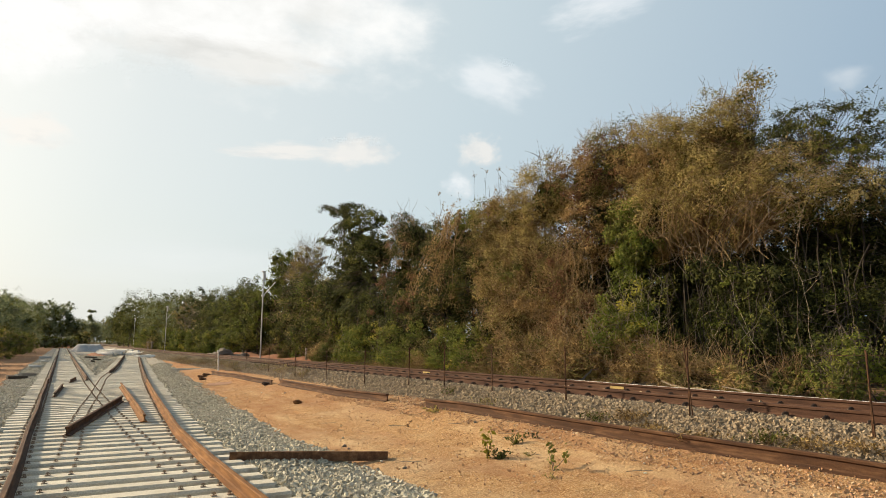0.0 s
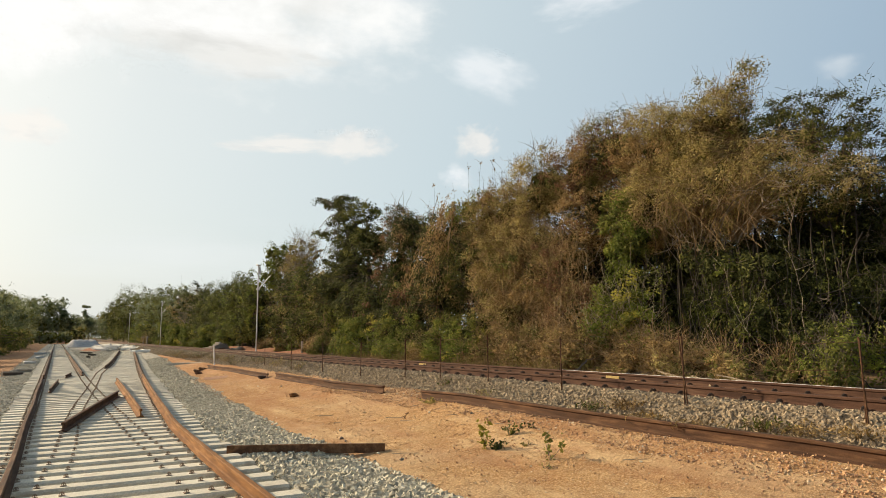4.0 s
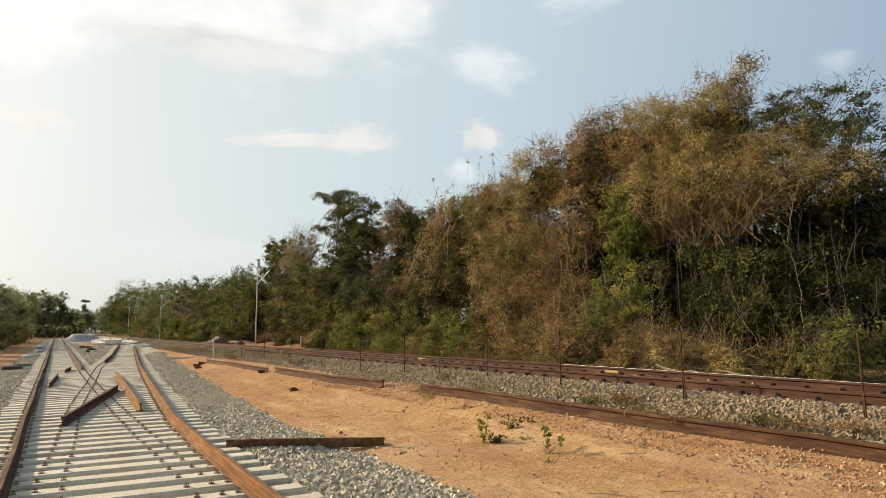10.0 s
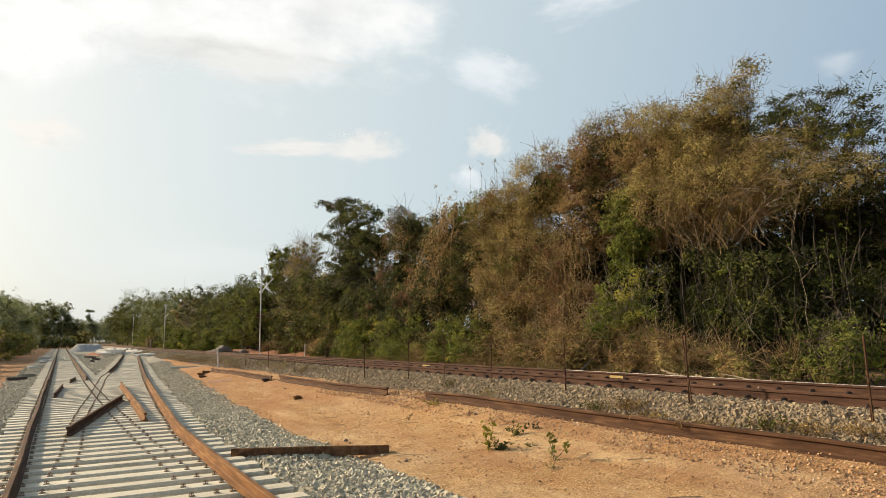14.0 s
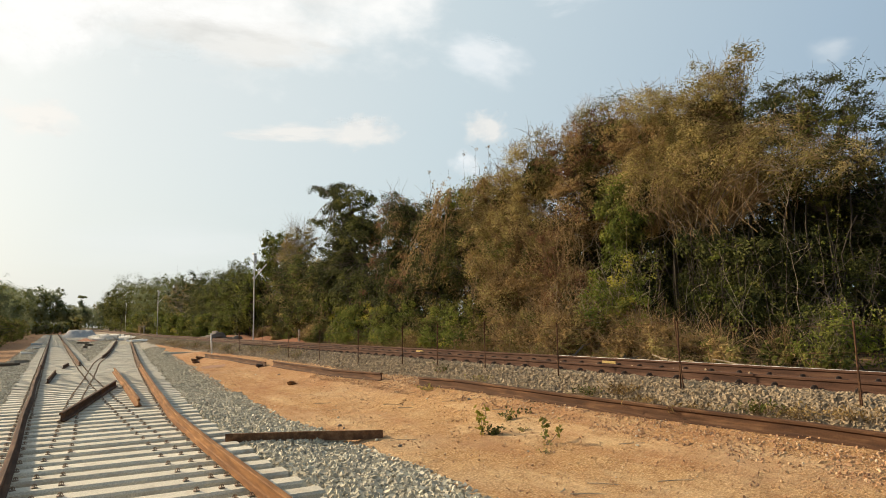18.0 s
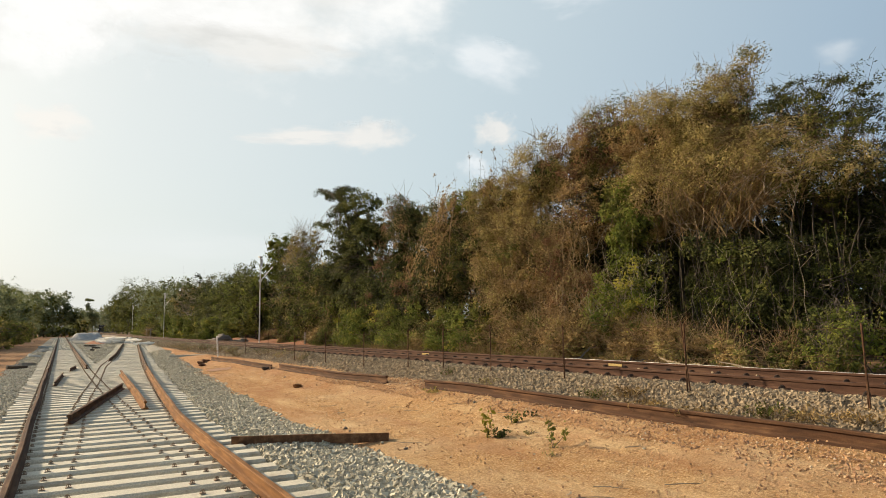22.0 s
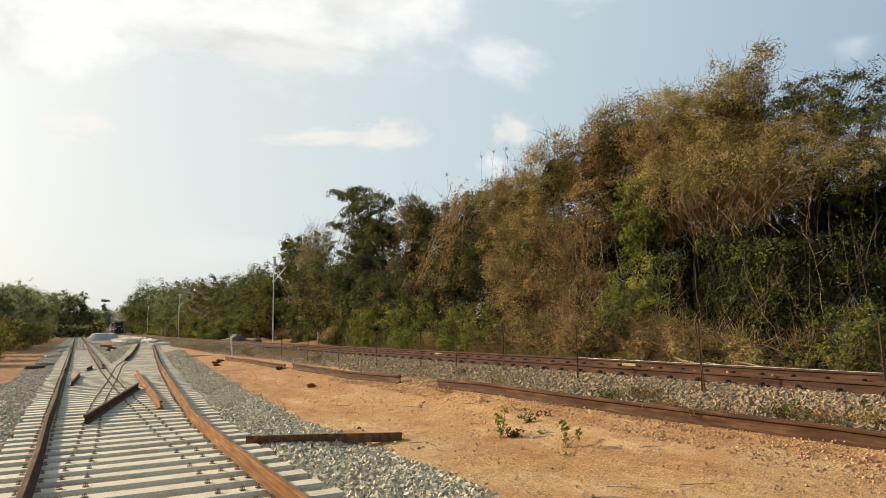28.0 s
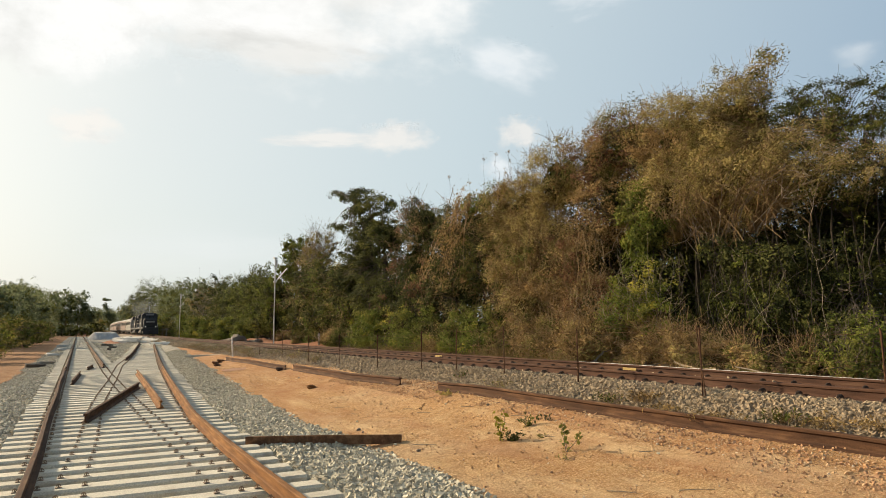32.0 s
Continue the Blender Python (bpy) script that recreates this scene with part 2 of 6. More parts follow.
GALVANISED = surface("galvanised steel", (0.46, 0.46, 0.44), (0.62, 0.62, 0.59), 2, 40, rough=0.5, metal=0.6, bump=0.05)
WHITE_PAINT = surface("white painted concrete", (0.62, 0.60, 0.56), (0.80, 0.79, 0.76), 3, 60, rough=0.8, stain=(0.42, 0.36, 0.28))
YELLOW = surface("worn yellow paint", (0.27, 0.18, 0.05), (0.42, 0.30, 0.09), 12, 90, rough=0.7)
ROCK = surface("grey boulder", (0.12, 0.098, 0.076), (0.25, 0.205, 0.16), 1.4, 12, bump=0.8, depth=0.05)
REDDIRT = surface("raw red earth", (0.17, 0.062, 0.026), (0.34, 0.135, 0.052), 1.2, 16, bump=0.8, depth=0.05)
BARK = surface("grey brown bark", (0.045, 0.034, 0.024), (0.14, 0.11, 0.08), 2.5, 30, bump=0.6, depth=0.02)
# the same bark with the thicket's shade put into its colour
BARK_SHADED = surface("bark darkened for shade", (0.020, 0.016, 0.011), (0.065, 0.050, 0.034), 2.5, 30, bump=0.6, depth=0.02)
BARK_PALE = surface("pale bleached bark", (0.18, 0.145, 0.10), (0.38, 0.315, 0.225), 2.5, 30, bump=0.4, depth=0.01)
DRYVINE = leaf_material("dry vine stems", [(0.15, (0.085, 0.055, 0.026)), (0.5, (0.25, 0.165, 0.078)), (0.9, (0.40, 0.29, 0.15))], 0.05)
# own green of dark-leaved trees; as filler it also paints the thicket's shade
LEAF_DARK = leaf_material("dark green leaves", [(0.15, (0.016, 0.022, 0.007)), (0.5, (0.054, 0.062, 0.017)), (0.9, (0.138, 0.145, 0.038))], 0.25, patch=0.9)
LEAF_MID = leaf_material("green leaves", [(0.15, (0.030, 0.041, 0.009)), (0.5, (0.106, 0.115, 0.024)), (0.9, (0.235, 0.225, 0.052))], 0.32, patch=0.9)
LEAF_LIGHT = leaf_material("bright young leaves", [(0.15, (0.060, 0.080, 0.014)), (0.5, (0.14, 0.170, 0.028)), (0.9, (0.27, 0.28, 0.055))], 0.4, patch=0.9)
LEAF_OLIVE = leaf_material("olive dry leaves", [(0.15, (0.062, 0.054, 0.018)), (0.5, (0.26, 0.218, 0.068)), (0.9, (0.46, 0.38, 0.14))], 0.34, patch=0.9)
LEAF_BROWN = leaf_material("withered brown leaves", [(0.15, (0.075, 0.047, 0.019)), (0.5, (0.30, 0.200, 0.076)), (0.9, (0.48, 0.345, 0.145))], 0.34, patch=0.9)
LEAF_GOLD = leaf_material("golden dry leaflets", [(0.15, (0.12, 0.088, 0.026)), (0.5, (0.39, 0.312, 0.105)), (0.9, (0.54, 0.44, 0.175))], 0.38, patch=0.9)
LEAF_RED = leaf_material("rusty dead leaves", [(0.15, (0.07, 0.036, 0.019)), (0.5, (0.18, 0.092, 0.046)), (0.9, (0.31, 0.17, 0.088))], 0.25, patch=0.9)
# far leaves: the haze of distance is mixed into the colour itself
LEAF_HAZE = leaf_material("green leaves paled for distance haze", [(0.15, (0.105, 0.130, 0.066)), (0.5, (0.190, 0.220, 0.115)), (0.9, (0.28, 0.30, 0.165))], 0.55, patch=0.3)
LEAF_YELLOW = leaf_material("yellowing leaves", [(0.15, (0.16, 0.15, 0.02)), (0.5, (0.30, 0.28, 0.04)), (0.9, (0.45, 0.40, 0.07))], 0.4)
GRASS = leaf_material("weed blades", [(0.15, (0.05, 0.06, 0.016)), (0.5, (0.11, 0.125, 0.035)), (0.9, (0.25, 0.21, 0.085))], 0.3)

# ---------------------------------------------------------------- building helpers
def link_mesh(name, mesh, material, parent=None, label=""):
    ob = new(name, mesh)
    if material and not mesh.materials:
        mesh.materials.append(material)
    if parent:
        ob.parent = parent
    if label:
        ob["label"] = label
    return ob


def part(name, bm, material, parent, label="", smooth=False):
    me = bpy.data.meshes.new(name)
    bm.normal_update()
    bm.to_mesh(me)
    bm.free()
    if smooth:
        me.shade_smooth()
    return link_mesh(name, me, material, parent, label)


def thing(name, at, label, category, group="", kind="", rz=0.0):
    ob = new(name)
    ob.empty_display_size = 0.2
    ob.matrix_world = pose(*at, 0, 0, rz)
    return tagged(ob, label, category, group, kind)


def quads_mesh(name, verts, quads):
    """A mesh from numpy vertices and quads, quickly."""
    me = bpy.data.meshes.new(name)
    me.vertices.add(len(verts))
    me.vertices.foreach_set("co", np.asarray(verts, np.float32).ravel())
    me.loops.add(quads.size)
    me.loops.foreach_set("vertex_index", quads.astype(np.int32).ravel())
    me.polygons.add(len(quads))
    me.polygons.foreach_set("loop_start", np.arange(0, quads.size, quads.shape[1], dtype=np.int32))
    me.update(calc_edges=True)
    me.shade_flat()
    return me


def box(bm, size, at=(0, 0, 0), rot=(0, 0, 0), bevel=0.0):
    m = Matrix.LocRotScale(at, Euler([radians(a) for a in rot]), size)
    made = bmesh.ops.create_cube(bm, size=1, matrix=m)["verts"]
    if bevel:
        edges = list({e for v in made for e in v.link_edges})
        bmesh.ops.bevel(bm, geom=edges, offset=bevel, segments=1, affect="EDGES")
    return bm


def rod(bm, a, b, r1, r2=None, sides=8):
    a, b = Vector(a), Vector(b)
    d = b - a
    m = Matrix.Translation((a + b) / 2) @ d.to_track_quat("Z", "Y").to_matrix().to_4x4()
    bmesh.ops.create_cone(bm, cap_ends=True, segments=sides, radius1=r1, radius2=r1 if r2 is None else r2, depth=d.length, matrix=m)
    return bm


def sweep(bm, outline, points, tilt=0.0):
    """Sweep a closed outline (sideways, up) along points that run level; flat ends."""
    rings = []
    pts = [Vector(p) for p in points]
    for i, p in enumerate(pts):
        d = (pts[min(i + 1, len(pts) - 1)] - pts[max(i - 1, 0)])
        d.z = 0
        d.normalize()
        side = Vector((d.y, -d.x, 0))
        c, s = math.cos(tilt), math.sin(tilt)
        rings.append([bm.verts.new(p + side * (u * c - v * s) + Vector((0, 0, u * s + v * c))) for u, v in outline])
    n = len(outline)
    for a, b in zip(rings, rings[1:]):
        for i in range(n):
            bm.faces.new((a[i], a[(i + 1) % n], b[(i + 1) % n], b[i]))
    bm.faces.new(rings[0])
    bm.faces.new(list(reversed(rings[-1])))
    return bm


RAIL_OUTLINE = [(-0.075, 0.0), (0.075, 0.0), (0.075, 0.012), (0.022, 0.030), (0.010, 0.048), (0.010, 0.125), (0.034, 0.142),
                (0.036, 0.168), (0.026, 0.180), (-0.026, 0.180), (-0.036, 0.168), (-0.034, 0.142), (-0.010, 0.125),
                (-0.010, 0.048), (-0.022, 0.030), (-0.075, 0.012)]


def smooth_line(table, y):
    """A smooth curve through (y, x) rows."""
    ys, xs = [r[0] for r in table], [r[1] for r in table]
    k = max(0, min(len(ys) - 2, sum(1 for v in ys if v <= y) - 1))
    slope = lambda i: (xs[min(i + 1, len(xs) - 1)] - xs[max(i - 1, 0)]) / (ys[min(i + 1, len(ys) - 1)] - ys[max(i - 1, 0)])
    h = ys[k + 1] - ys[k]
    t = (y - ys[k]) / h
    t = max(t, 0.0)
    if t > 1:
        return xs[k + 1] + slope(k + 1) * (y - ys[k + 1])
    a, b = slope(k) * h, slope(k + 1) * h
    return (2 * t**3 - 3 * t**2 + 1) * xs[k] + (t**3 - 2 * t**2 + t) * a + (-2 * t**3 + 3 * t**2) * xs[k + 1] + (t**3 - t**2) * b


MAIN_X = ((-30, 10.5), (-10, 10.4), (6, 10.27), (15, 10.12), (25, 9.98), (36, 10.0), (54, 10.38), (88, 11.15), (134, 12.45),
          (170, 13.05), (220, 13.4), (300, 13.6), (360, 14.9), (420, 17.0), (470, 21.5), (520, 34.0), (580, 64.0), (700, 150.0), (1300, 600.0))
MAIN_Z = ((-30, 1.13), (15, 1.13), (40, 1.06), (80, 0.92), (130, 0.80), (200, 0.70), (700, 0.60))
STOCK_R = ((-4, 2.0), (9, 2.03), (11.7, 2.06), (14.5, 2.13), (16.5, 2.26), (21.2, 2.57), (29.4, 3.16), (38.3, 3.85), (52, 5.0), (96, 8.75))
LINE_C = ((-4, -0.36), (9.6, 0.03), (12.8, 0.22), (17.3, 0.42), (21.5, 0.70), (27, 1.14), (36, 1.78), (38.3, 1.95), (52, 3.35), (96, 7.1))
LINE_B = ((-4, 1.86), (8.7, 1.58), (13.9, 1.42), (22, 1.27), (37, 1.14), (210, 1.16))
main_x = lambda y: smooth_line(MAIN_X, y)
main_z = lambda y: smooth_line(MAIN_Z, y)
stock_r = lambda y: smooth_line(STOCK_R, y)
line_c = lambda y: smooth_line(LINE_C, y)
line_b = lambda y: smooth_line(LINE_B, y)
LEFT_X = -0.44


def ground_z(x, y):
    """Height of the soil: low beside the new track, rising to the foot of the main line, higher behind it."""
    d = x - main_x(y)
    base = main_z(y) - 0.65
    lo = 0.06
    if d < -2.0:
        t = max(0.0, min(1.0, (x - 4.0) / max(0.5, main_x(y) - 2.0 - 4.0)))
        z = lo + (base - lo) * t
    elif d < 2.3:
        z = base
    else:
        z = base + 0.12 * min(1, (d - 2.3) / 2) + 0.03 * max(0, d - 4)
    z = min(z, 2.2)
    # earth pushed up along the foot of the bank
    z += 0.15 * max(0.0, min(1.0, (x - 6.3) / 1.1)) * max(0.0, min(1.0, (y - 3) / 7)) * max(0.0, min(1.0, (44 - y) / 12)) * max(0.0, min(1.0, (14 - x) / 2))
    inside = min(1.0, max(0.0, (x + 2.1) / 0.6)) * min(1.0, max(0.0, (max(stock_r(y) + 1.8, 4.0) - x) / 0.6)) if -8 < y < 215 else 0.0
    z -= 0.16 * inside
    near = max(0, 1 - abs(y - 15) / 60)
    z += (noise.noise((x * 0.5, y * 0.35, 0.3)) * 0.035 + noise.noise((x * 2.2, y * 1.9, 4.0)) * 0.012) * (near + 0.3)
    # wheel ruts and trodden crumbs on the open soil
    open_soil = max(0.0, min(1.0, (x - 3.6) / 0.8)) * max(0.0, min(1.0, (9.0 - x) / 0.6)) * max(0.0, min(1.0, (40 - y) / 8)) * max(0.0, min(1.0, (y + 2) / 4))
    if open_soil > 0:
        u = x - 0.045 * (y - 8) + 0.25 * noise.noise((0.0, y * 0.16, 8.0))
        rut = sum(math.exp(-((u - c) / 0.16) ** 2) for c in (5.0, 6.55, 7.15))
        lug = 0.5 + 0.5 * math.sin(y * 14 + 3 * noise.noise((x, y * 0.7, 2.0)))
        worn = max(0.0, 0.4 + noise.noise((x * 0.6, y * 0.23, 11.0)))
        z += open_soil * (-0.030 * rut * worn * (0.5 + 0.5 * lug) + 0.014 * noise.noise((x * 3.1, y * 3.0, 6.0)) + 0.010 * abs(noise.noise((x * 6.5, y * 6.3, 1.0))))
    return z


# ---------------------------------------------------------------- ground
def build_ground():
    bm = bmesh.new()
    xs = [-1200, -500, -200, -90, -45, -25, -15] + [-10 + 0.5 * i for i in range(0, 27)] + [3.5 + 0.1 * i for i in range(0, 55)] + [9 + 0.5 * i for i in range(0, 27)] + [23, 26, 32, 45, 80, 160, 400, 1200]
    ys = [-900, -300, -90, -40, -20, -10] + [-5 + 0.5 * i for i in range(0, 18)] + [4 + 0.1 * i for i in range(0, 120)] + [16 + 0.25 * i for i in range(0, 48)] + [28 + 0.5 * i for i in range(0, 26)] + [42, 45, 49, 54, 60, 67, 75, 84, 94, 105, 120, 140, 165, 200, 240, 290, 350, 430, 560, 800, 1300, 2500]
    grid = [[bm.verts.new((x, y, ground_z(x, y))) for x in xs] for y in ys]
    for a, b in zip(grid, grid[1:]):
        for i in range(len(xs) - 1):
            bm.faces.new((a[i], a[i + 1], b[i + 1], b[i]))
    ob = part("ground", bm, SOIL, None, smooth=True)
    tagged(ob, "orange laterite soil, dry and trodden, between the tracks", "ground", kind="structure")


build_ground()


def ribbon(name, edges, y0, y1, step, material, label, category):
    """A bed of ballast: edges(y) gives (x, z) across."""
    bm = bmesh.new()
    rings, y = [], y0
    while y <= y1:
        rings.append([bm.verts.new((x, y, z)) for x, z in edges(y)])
        y += step if y < 60 else step * 6
    for a, b in zip(rings, rings[1:]):
        for i in range(len(a) - 1):
            bm.faces.new((a[i], a[i + 1], b[i + 1], b[i]))
    ob = part(name, bm, material, None, smooth=True)
    return tagged(ob, label, category, kind="structure")


def yard_edges(y):
    """New ballast below the turnout; two beds run together."""
    right = max(stock_r(y) + 2.0, 4.2) + noise.noise((y * 0.4, 2.0, 0)) * 0.22 + noise.noise((y * 1.7, 5.0, 0)) * 0.1
    left = -2.3 + noise.noise((y * 0.4, 9.0, 0)) * 0.25
    rows = [(left, 0.03), (left + 0.7, 0.12), (-1.05, 0.13), (-0.95, 0.035)]
    for k in range(1, 6):
        rows.append((-0.95 + (stock_r(y) + 0.55 + 0.95) * k / 5, 0.035 if y < 40 else 0.09))
    rows.append((stock_r(y) + 0.68, 0.12))
    rows += [(right - 0.55, ground_z(right - 0.5, y) + 0.10), (right, ground_z(right, y) - 0.02)]
    return rows


def main_edges(y):
    x, z = main_x(y), main_z(y) - 0.215
    toe = ground_z(x - 2.1, y) - 0.03
    back = ground_z(x + 2.3, y) - 0.03
    w = noise.noise((y * 0.6, 1.0, 7)) * 0.08
    return [(x - 2.12 + w, toe), (x - 1.42, z + 0.02), (x - 1.1, z + 0.03), (x, z + 0.02), (x + 1.1, z + 0.03), (x + 1.45, z + 0.02), (x + 2.3, back)]


ribbon("ballast_new", yard_edges, -6, 215, 0.5, BED, "pale grey crushed stone ballast under the new turnout", "ballast")
ribbon("ballast_main", main_edges, -30, 690, 0.5, BED_OLD, "weathered brown-grey ballast bank of the main line", "ballast")


def stones(name, places, normals_up, size, spread, material, label, seed):
    """Thousands of angular stones, one mesh: skewed cubes turned at random."""
    rng = np.random.default_rng(seed)
    n = len(places)
    cube = np.array([(-1, -1, -1), (1, -1, -1), (1, 1, -1), (-1, 1, -1), (-1, -1, 1), (1, -1, 1), (1, 1, 1), (-1, 1, 1)], float) * 0.5
    v = cube[None] * (1 + rng.uniform(-0.42, 0.30, (n, 8, 3)))
    v *= rng.uniform(0.55, 1.3, (n, 1, 3)) * np.array([1.25, 1.0, 0.72]) * (size * (1 + spread * rng.uniform(-1, 1, (n, 1, 1))))
    q = rng.normal(size=(n, 4))
    q /= np.linalg.norm(q, axis=1, keepdims=True)
    w, x, y, z = q.T
    r = np.stack([1 - 2 * (y * y + z * z), 2 * (x * y - z * w), 2 * (x * z + y * w), 2 * (x * y + z * w), 1 - 2 * (x * x + z * z), 2 * (y * z - x * w),
                  2 * (x * z - y * w), 2 * (y * z + x * w), 1 - 2 * (x * x + y * y)], 1).reshape(n, 3, 3)
    v = np.einsum("nij,nkj->nki", r, v) + np.asarray(places)[:, None]
    f = np.array([(0, 3, 2, 1), (4, 5, 6, 7), (0, 1, 5, 4), (1, 2, 6, 5), (2, 3, 7, 6), (3, 0, 4, 7)])
    quads = (f[None] + (np.arange(n) * 8)[:, None, None]).reshape(-1, 4)
    ob = link_mesh(name, quads_mesh(name, v.reshape(-1, 3), quads), material)
    return tagged(ob, label, "ballast stones", kind="stuff")


def scatter_on(edges, y0, y1, n, seed, keep=None, bias=1.0, lift=0.0):
    rng = np.random.default_rng(seed)
    out = []
    cache = {}
    while len(out) < n:
        y = y0 + (y1 - y0) * rng.random() ** bias
        k = round(y * 4) / 4
        if k not in cache:
            cache[k] = edges(k)
        row = cache[k]
        x = rng.uniform(row[0][0] - 0.1, row[-1][0] + 0.1)
        if keep and not keep(x, y):
            continue
        z = np.interp(x, [p[0] for p in row], [p[1] for p in row])
        out.append((x, y, z + lift + rng.uniform(-0.012, 0.014)))
    return out

beside_right = lambda x, y: x > stock_r(y) + 0.55
beside_left = lambda x, y: x < -0.9
between = lambda x, y: -0.9 < x < stock_r(y) + 0.5
stones("ballast_stones", scatter_on(yard_edges, 4.5, 20, 19000, 11, beside_right, 1.25), None, 0.047, 0.45, GRAVEL, "loose grey crushed stones beside the turnout", 1)
stones("ballast_stones", scatter_on(yard_edges, 18, 60, 14000, 12, beside_right, 1.5), None, 0.046, 0.4, GRAVEL, "loose grey crushed stones beside the new track", 2)
stones("ballast_stones", scatter_on(yard_edges, 9, 70, 9000, 13, beside_left, 1.4), None, 0.044, 0.3, GRAVEL, "loose grey crushed stones along the new track", 3)
stones("ballast_stones", scatter_on(yard_edges, 4, 22, 4200, 14, between, 1.1, 0.0), None, 0.045, 0.3, GRAVEL, "grey stones between the concrete sleepers", 4)
stones("ballast_stones", scatter_on(yard_edges, 44, 110, 3600, 15, lambda x, y: line_b(y) + 0.6 < x < line_c(y) - 0.6, 1.2, 0.0), None, 0.06, 0.4, GRAVEL, "scattered grey stones between the diverging tracks", 10)
front_bank = lambda x, y: x < main_x(y) - 0.95
rear_bank = lambda x, y: x > main_x(y) - 0.95
stones("ballast_stones", scatter_on(main_edges, 1, 20, 28000, 21, front_bank, 1.25), None, 0.039, 0.45, GRAVEL_OLD, "weathered brown-grey stones on the bank's slope", 5)
stones("ballast_stones", scatter_on(main_edges, 18, 60, 11000, 22, front_bank, 1.5), None, 0.048, 0.3, GRAVEL_OLD, "weathered stones on the main line's bank", 6)
stones("ballast_stones", scatter_on(main_edges, 55, 130, 9000, 24, front_bank, 1.3), None, 0.075, 0.3, GRAVEL_OLD, "weathered stones along the main line", 11)
stones("ballast_stones", scatter_on(main_edges, 1, 30, 2000, 23, rear_bank), None, 0.062, 0.3, GRAVEL_OLD, "weathered stones between the main line's rails", 7)


def soil_edges(y):
    a, b = stock_r(y) + 1.6, main_x(y) - 2.0
    return [(a + (b - a) * k / 6, ground_z(a + (b - a) * k / 6, y)) for k in range(7)]


stones("pebbles", scatter_on(soil_edges, 3, 32, 9000, 31, None, 1.3), None, 0.013, 0.85, PEBBLE, "small clods and pebbles on the orange soil", 8)
heap_rows = lambda x, y: main_x(y) - 3.3 < x
stones("pebbles", scatter_on(soil_edges, 3, 20, 11000, 32, heap_rows, 1.2), None, 0.017, 0.9, PEBBLE, "crumbled orange clods beside the lying rail", 9)
few = random.Random(3)
for k in range(14):
    y = few.uniform(5, 24)
    x = few.uniform(stock_r(y) + 2.1, main_x(y) - 2.7)
    bm = bmesh.new()
    bmesh.ops.create_icosphere(bm, subdivisions=1, radius=few.uniform(0.018, 0.045))
    for v in bm.verts:
        v.co *= few.uniform(0.7, 1.25)
        v.co.z *= 0.7
    ob = part("stone", bm, few.choice((PEBBLE, ROCK, GRAVEL)), None)
    ob.location = (x, y, ground_z(x, y) + 0.012)
    tagged(ob, "loose stone lying on the orange soil", "stone", "stones on the soil")


# ---------------------------------------------------------------- rails and sleepers
def rail_line(name, fx, fz, y0, y1, material, parent, label="", head=None):
    pts, y = [], y0
    while y < y1:
        pts.append((fx(y), y, fz(y)))
        y += 0.8 if y < 60 else 4
    pts.append((fx(y1), y1, fz(y1)))
    ob = part(name, sweep(bmesh.new(), RAIL_OUTLINE, pts), material, parent, label)
    if head:
        strip = [(-0.024, 0.1795), (0.024, 0.1795), (0.022, 0.1825), (-0.022, 0.1825)]
        part("rail_head", sweep(bmesh.new(), strip, pts), head, ob, "polished running surface, glint in its pale colour")
    return ob


def sleeper_mesh(length):
    bm = bmesh.new()
    h = 0.21
    prof = [(-0.165, -h), (0.165, -h), (0.150, -0.03), (0.125, 0.0), (-0.125, 0.0), (-0.150, -0.03)]
    rings = [[bm.verts.new((x, u, v)) for u, v in prof] for x in (-length / 2, length / 2)]
    for i in range(6):
        bm.faces.new((rings[0][i], rings[0][(i + 1) % 6], rings[1][(i + 1) % 6], rings[1][i]))
    bm.faces.new(rings[0])
    bm.faces.new(list(reversed(rings[1])))
    bmesh.ops.recalc_face_normals(bm, faces=bm.faces[:])
    me = bpy.data.meshes.new("sleeper")
    bm.to_mesh(me)
    bm.free()
    me.materials.append(CONCRETE)
    return me


def clip_mesh():
    """A rail fastening: base lug, arched spring and bolt."""
    bm = bmesh.new()
    box(bm, (0.10, 0.085, 0.018), (0, 0, 0.009), bevel=0.004)
    rod(bm, (0, 0, 0.0), (0, 0, 0.062), 0.016, 0.014, 6)
    ring = [(0.036 * math.cos(a), 0.036 * math.sin(a) + 0.02) for a in (0, 0.8, 1.57, 2.35, 3.14)]
    for (a, b), (c, d) in zip(ring, ring[1:]):
        rod(bm, (a, 0.0, b + 0.012), (c, 0.0, d + 0.012), 0.011, 0.011, 5)
    me = bpy.data.meshes.new("rail_clip")
    bm.to_mesh(me)
    bm.free()
    me.materials.append(IRON)
    return me


CLIP = clip_mesh()
SL_TOP = 0.17
track = thing("turnout_track", (0, 0, 0), "unfinished railway turnout with pale concrete sleepers and rusty rails", "railway track")
flat_rail = lambda y: SL_TOP + 0.004
jr = random.Random(5)
rail_line("stock_rail", lambda y: LEFT_X + 0.012 * math.sin(y * 0.7), flat_rail, -5.0, 34.5, RUST, track, "dark rusted stock rail")
rail_line("rail", lambda y: LEFT_X + 0.03 * (1 - (y - 34.8) / 170), flat_rail, 34.8, 205, RUST, track, "dark rusted rail of the straight road")
rail_line("stock_rail", stock_r, flat_rail, -5.0, 33.0, RUST_FRESH, track, "orange rusted curved stock rail")
rail_line("rail", stock_r, flat_rail, 33.3, 96, RUST, track, "rusted rail of the branch road")
rail_line("rail", lambda y: line_b(y), flat_rail, 36.5, 205, RUST, track, "rusted rail of the straight road")
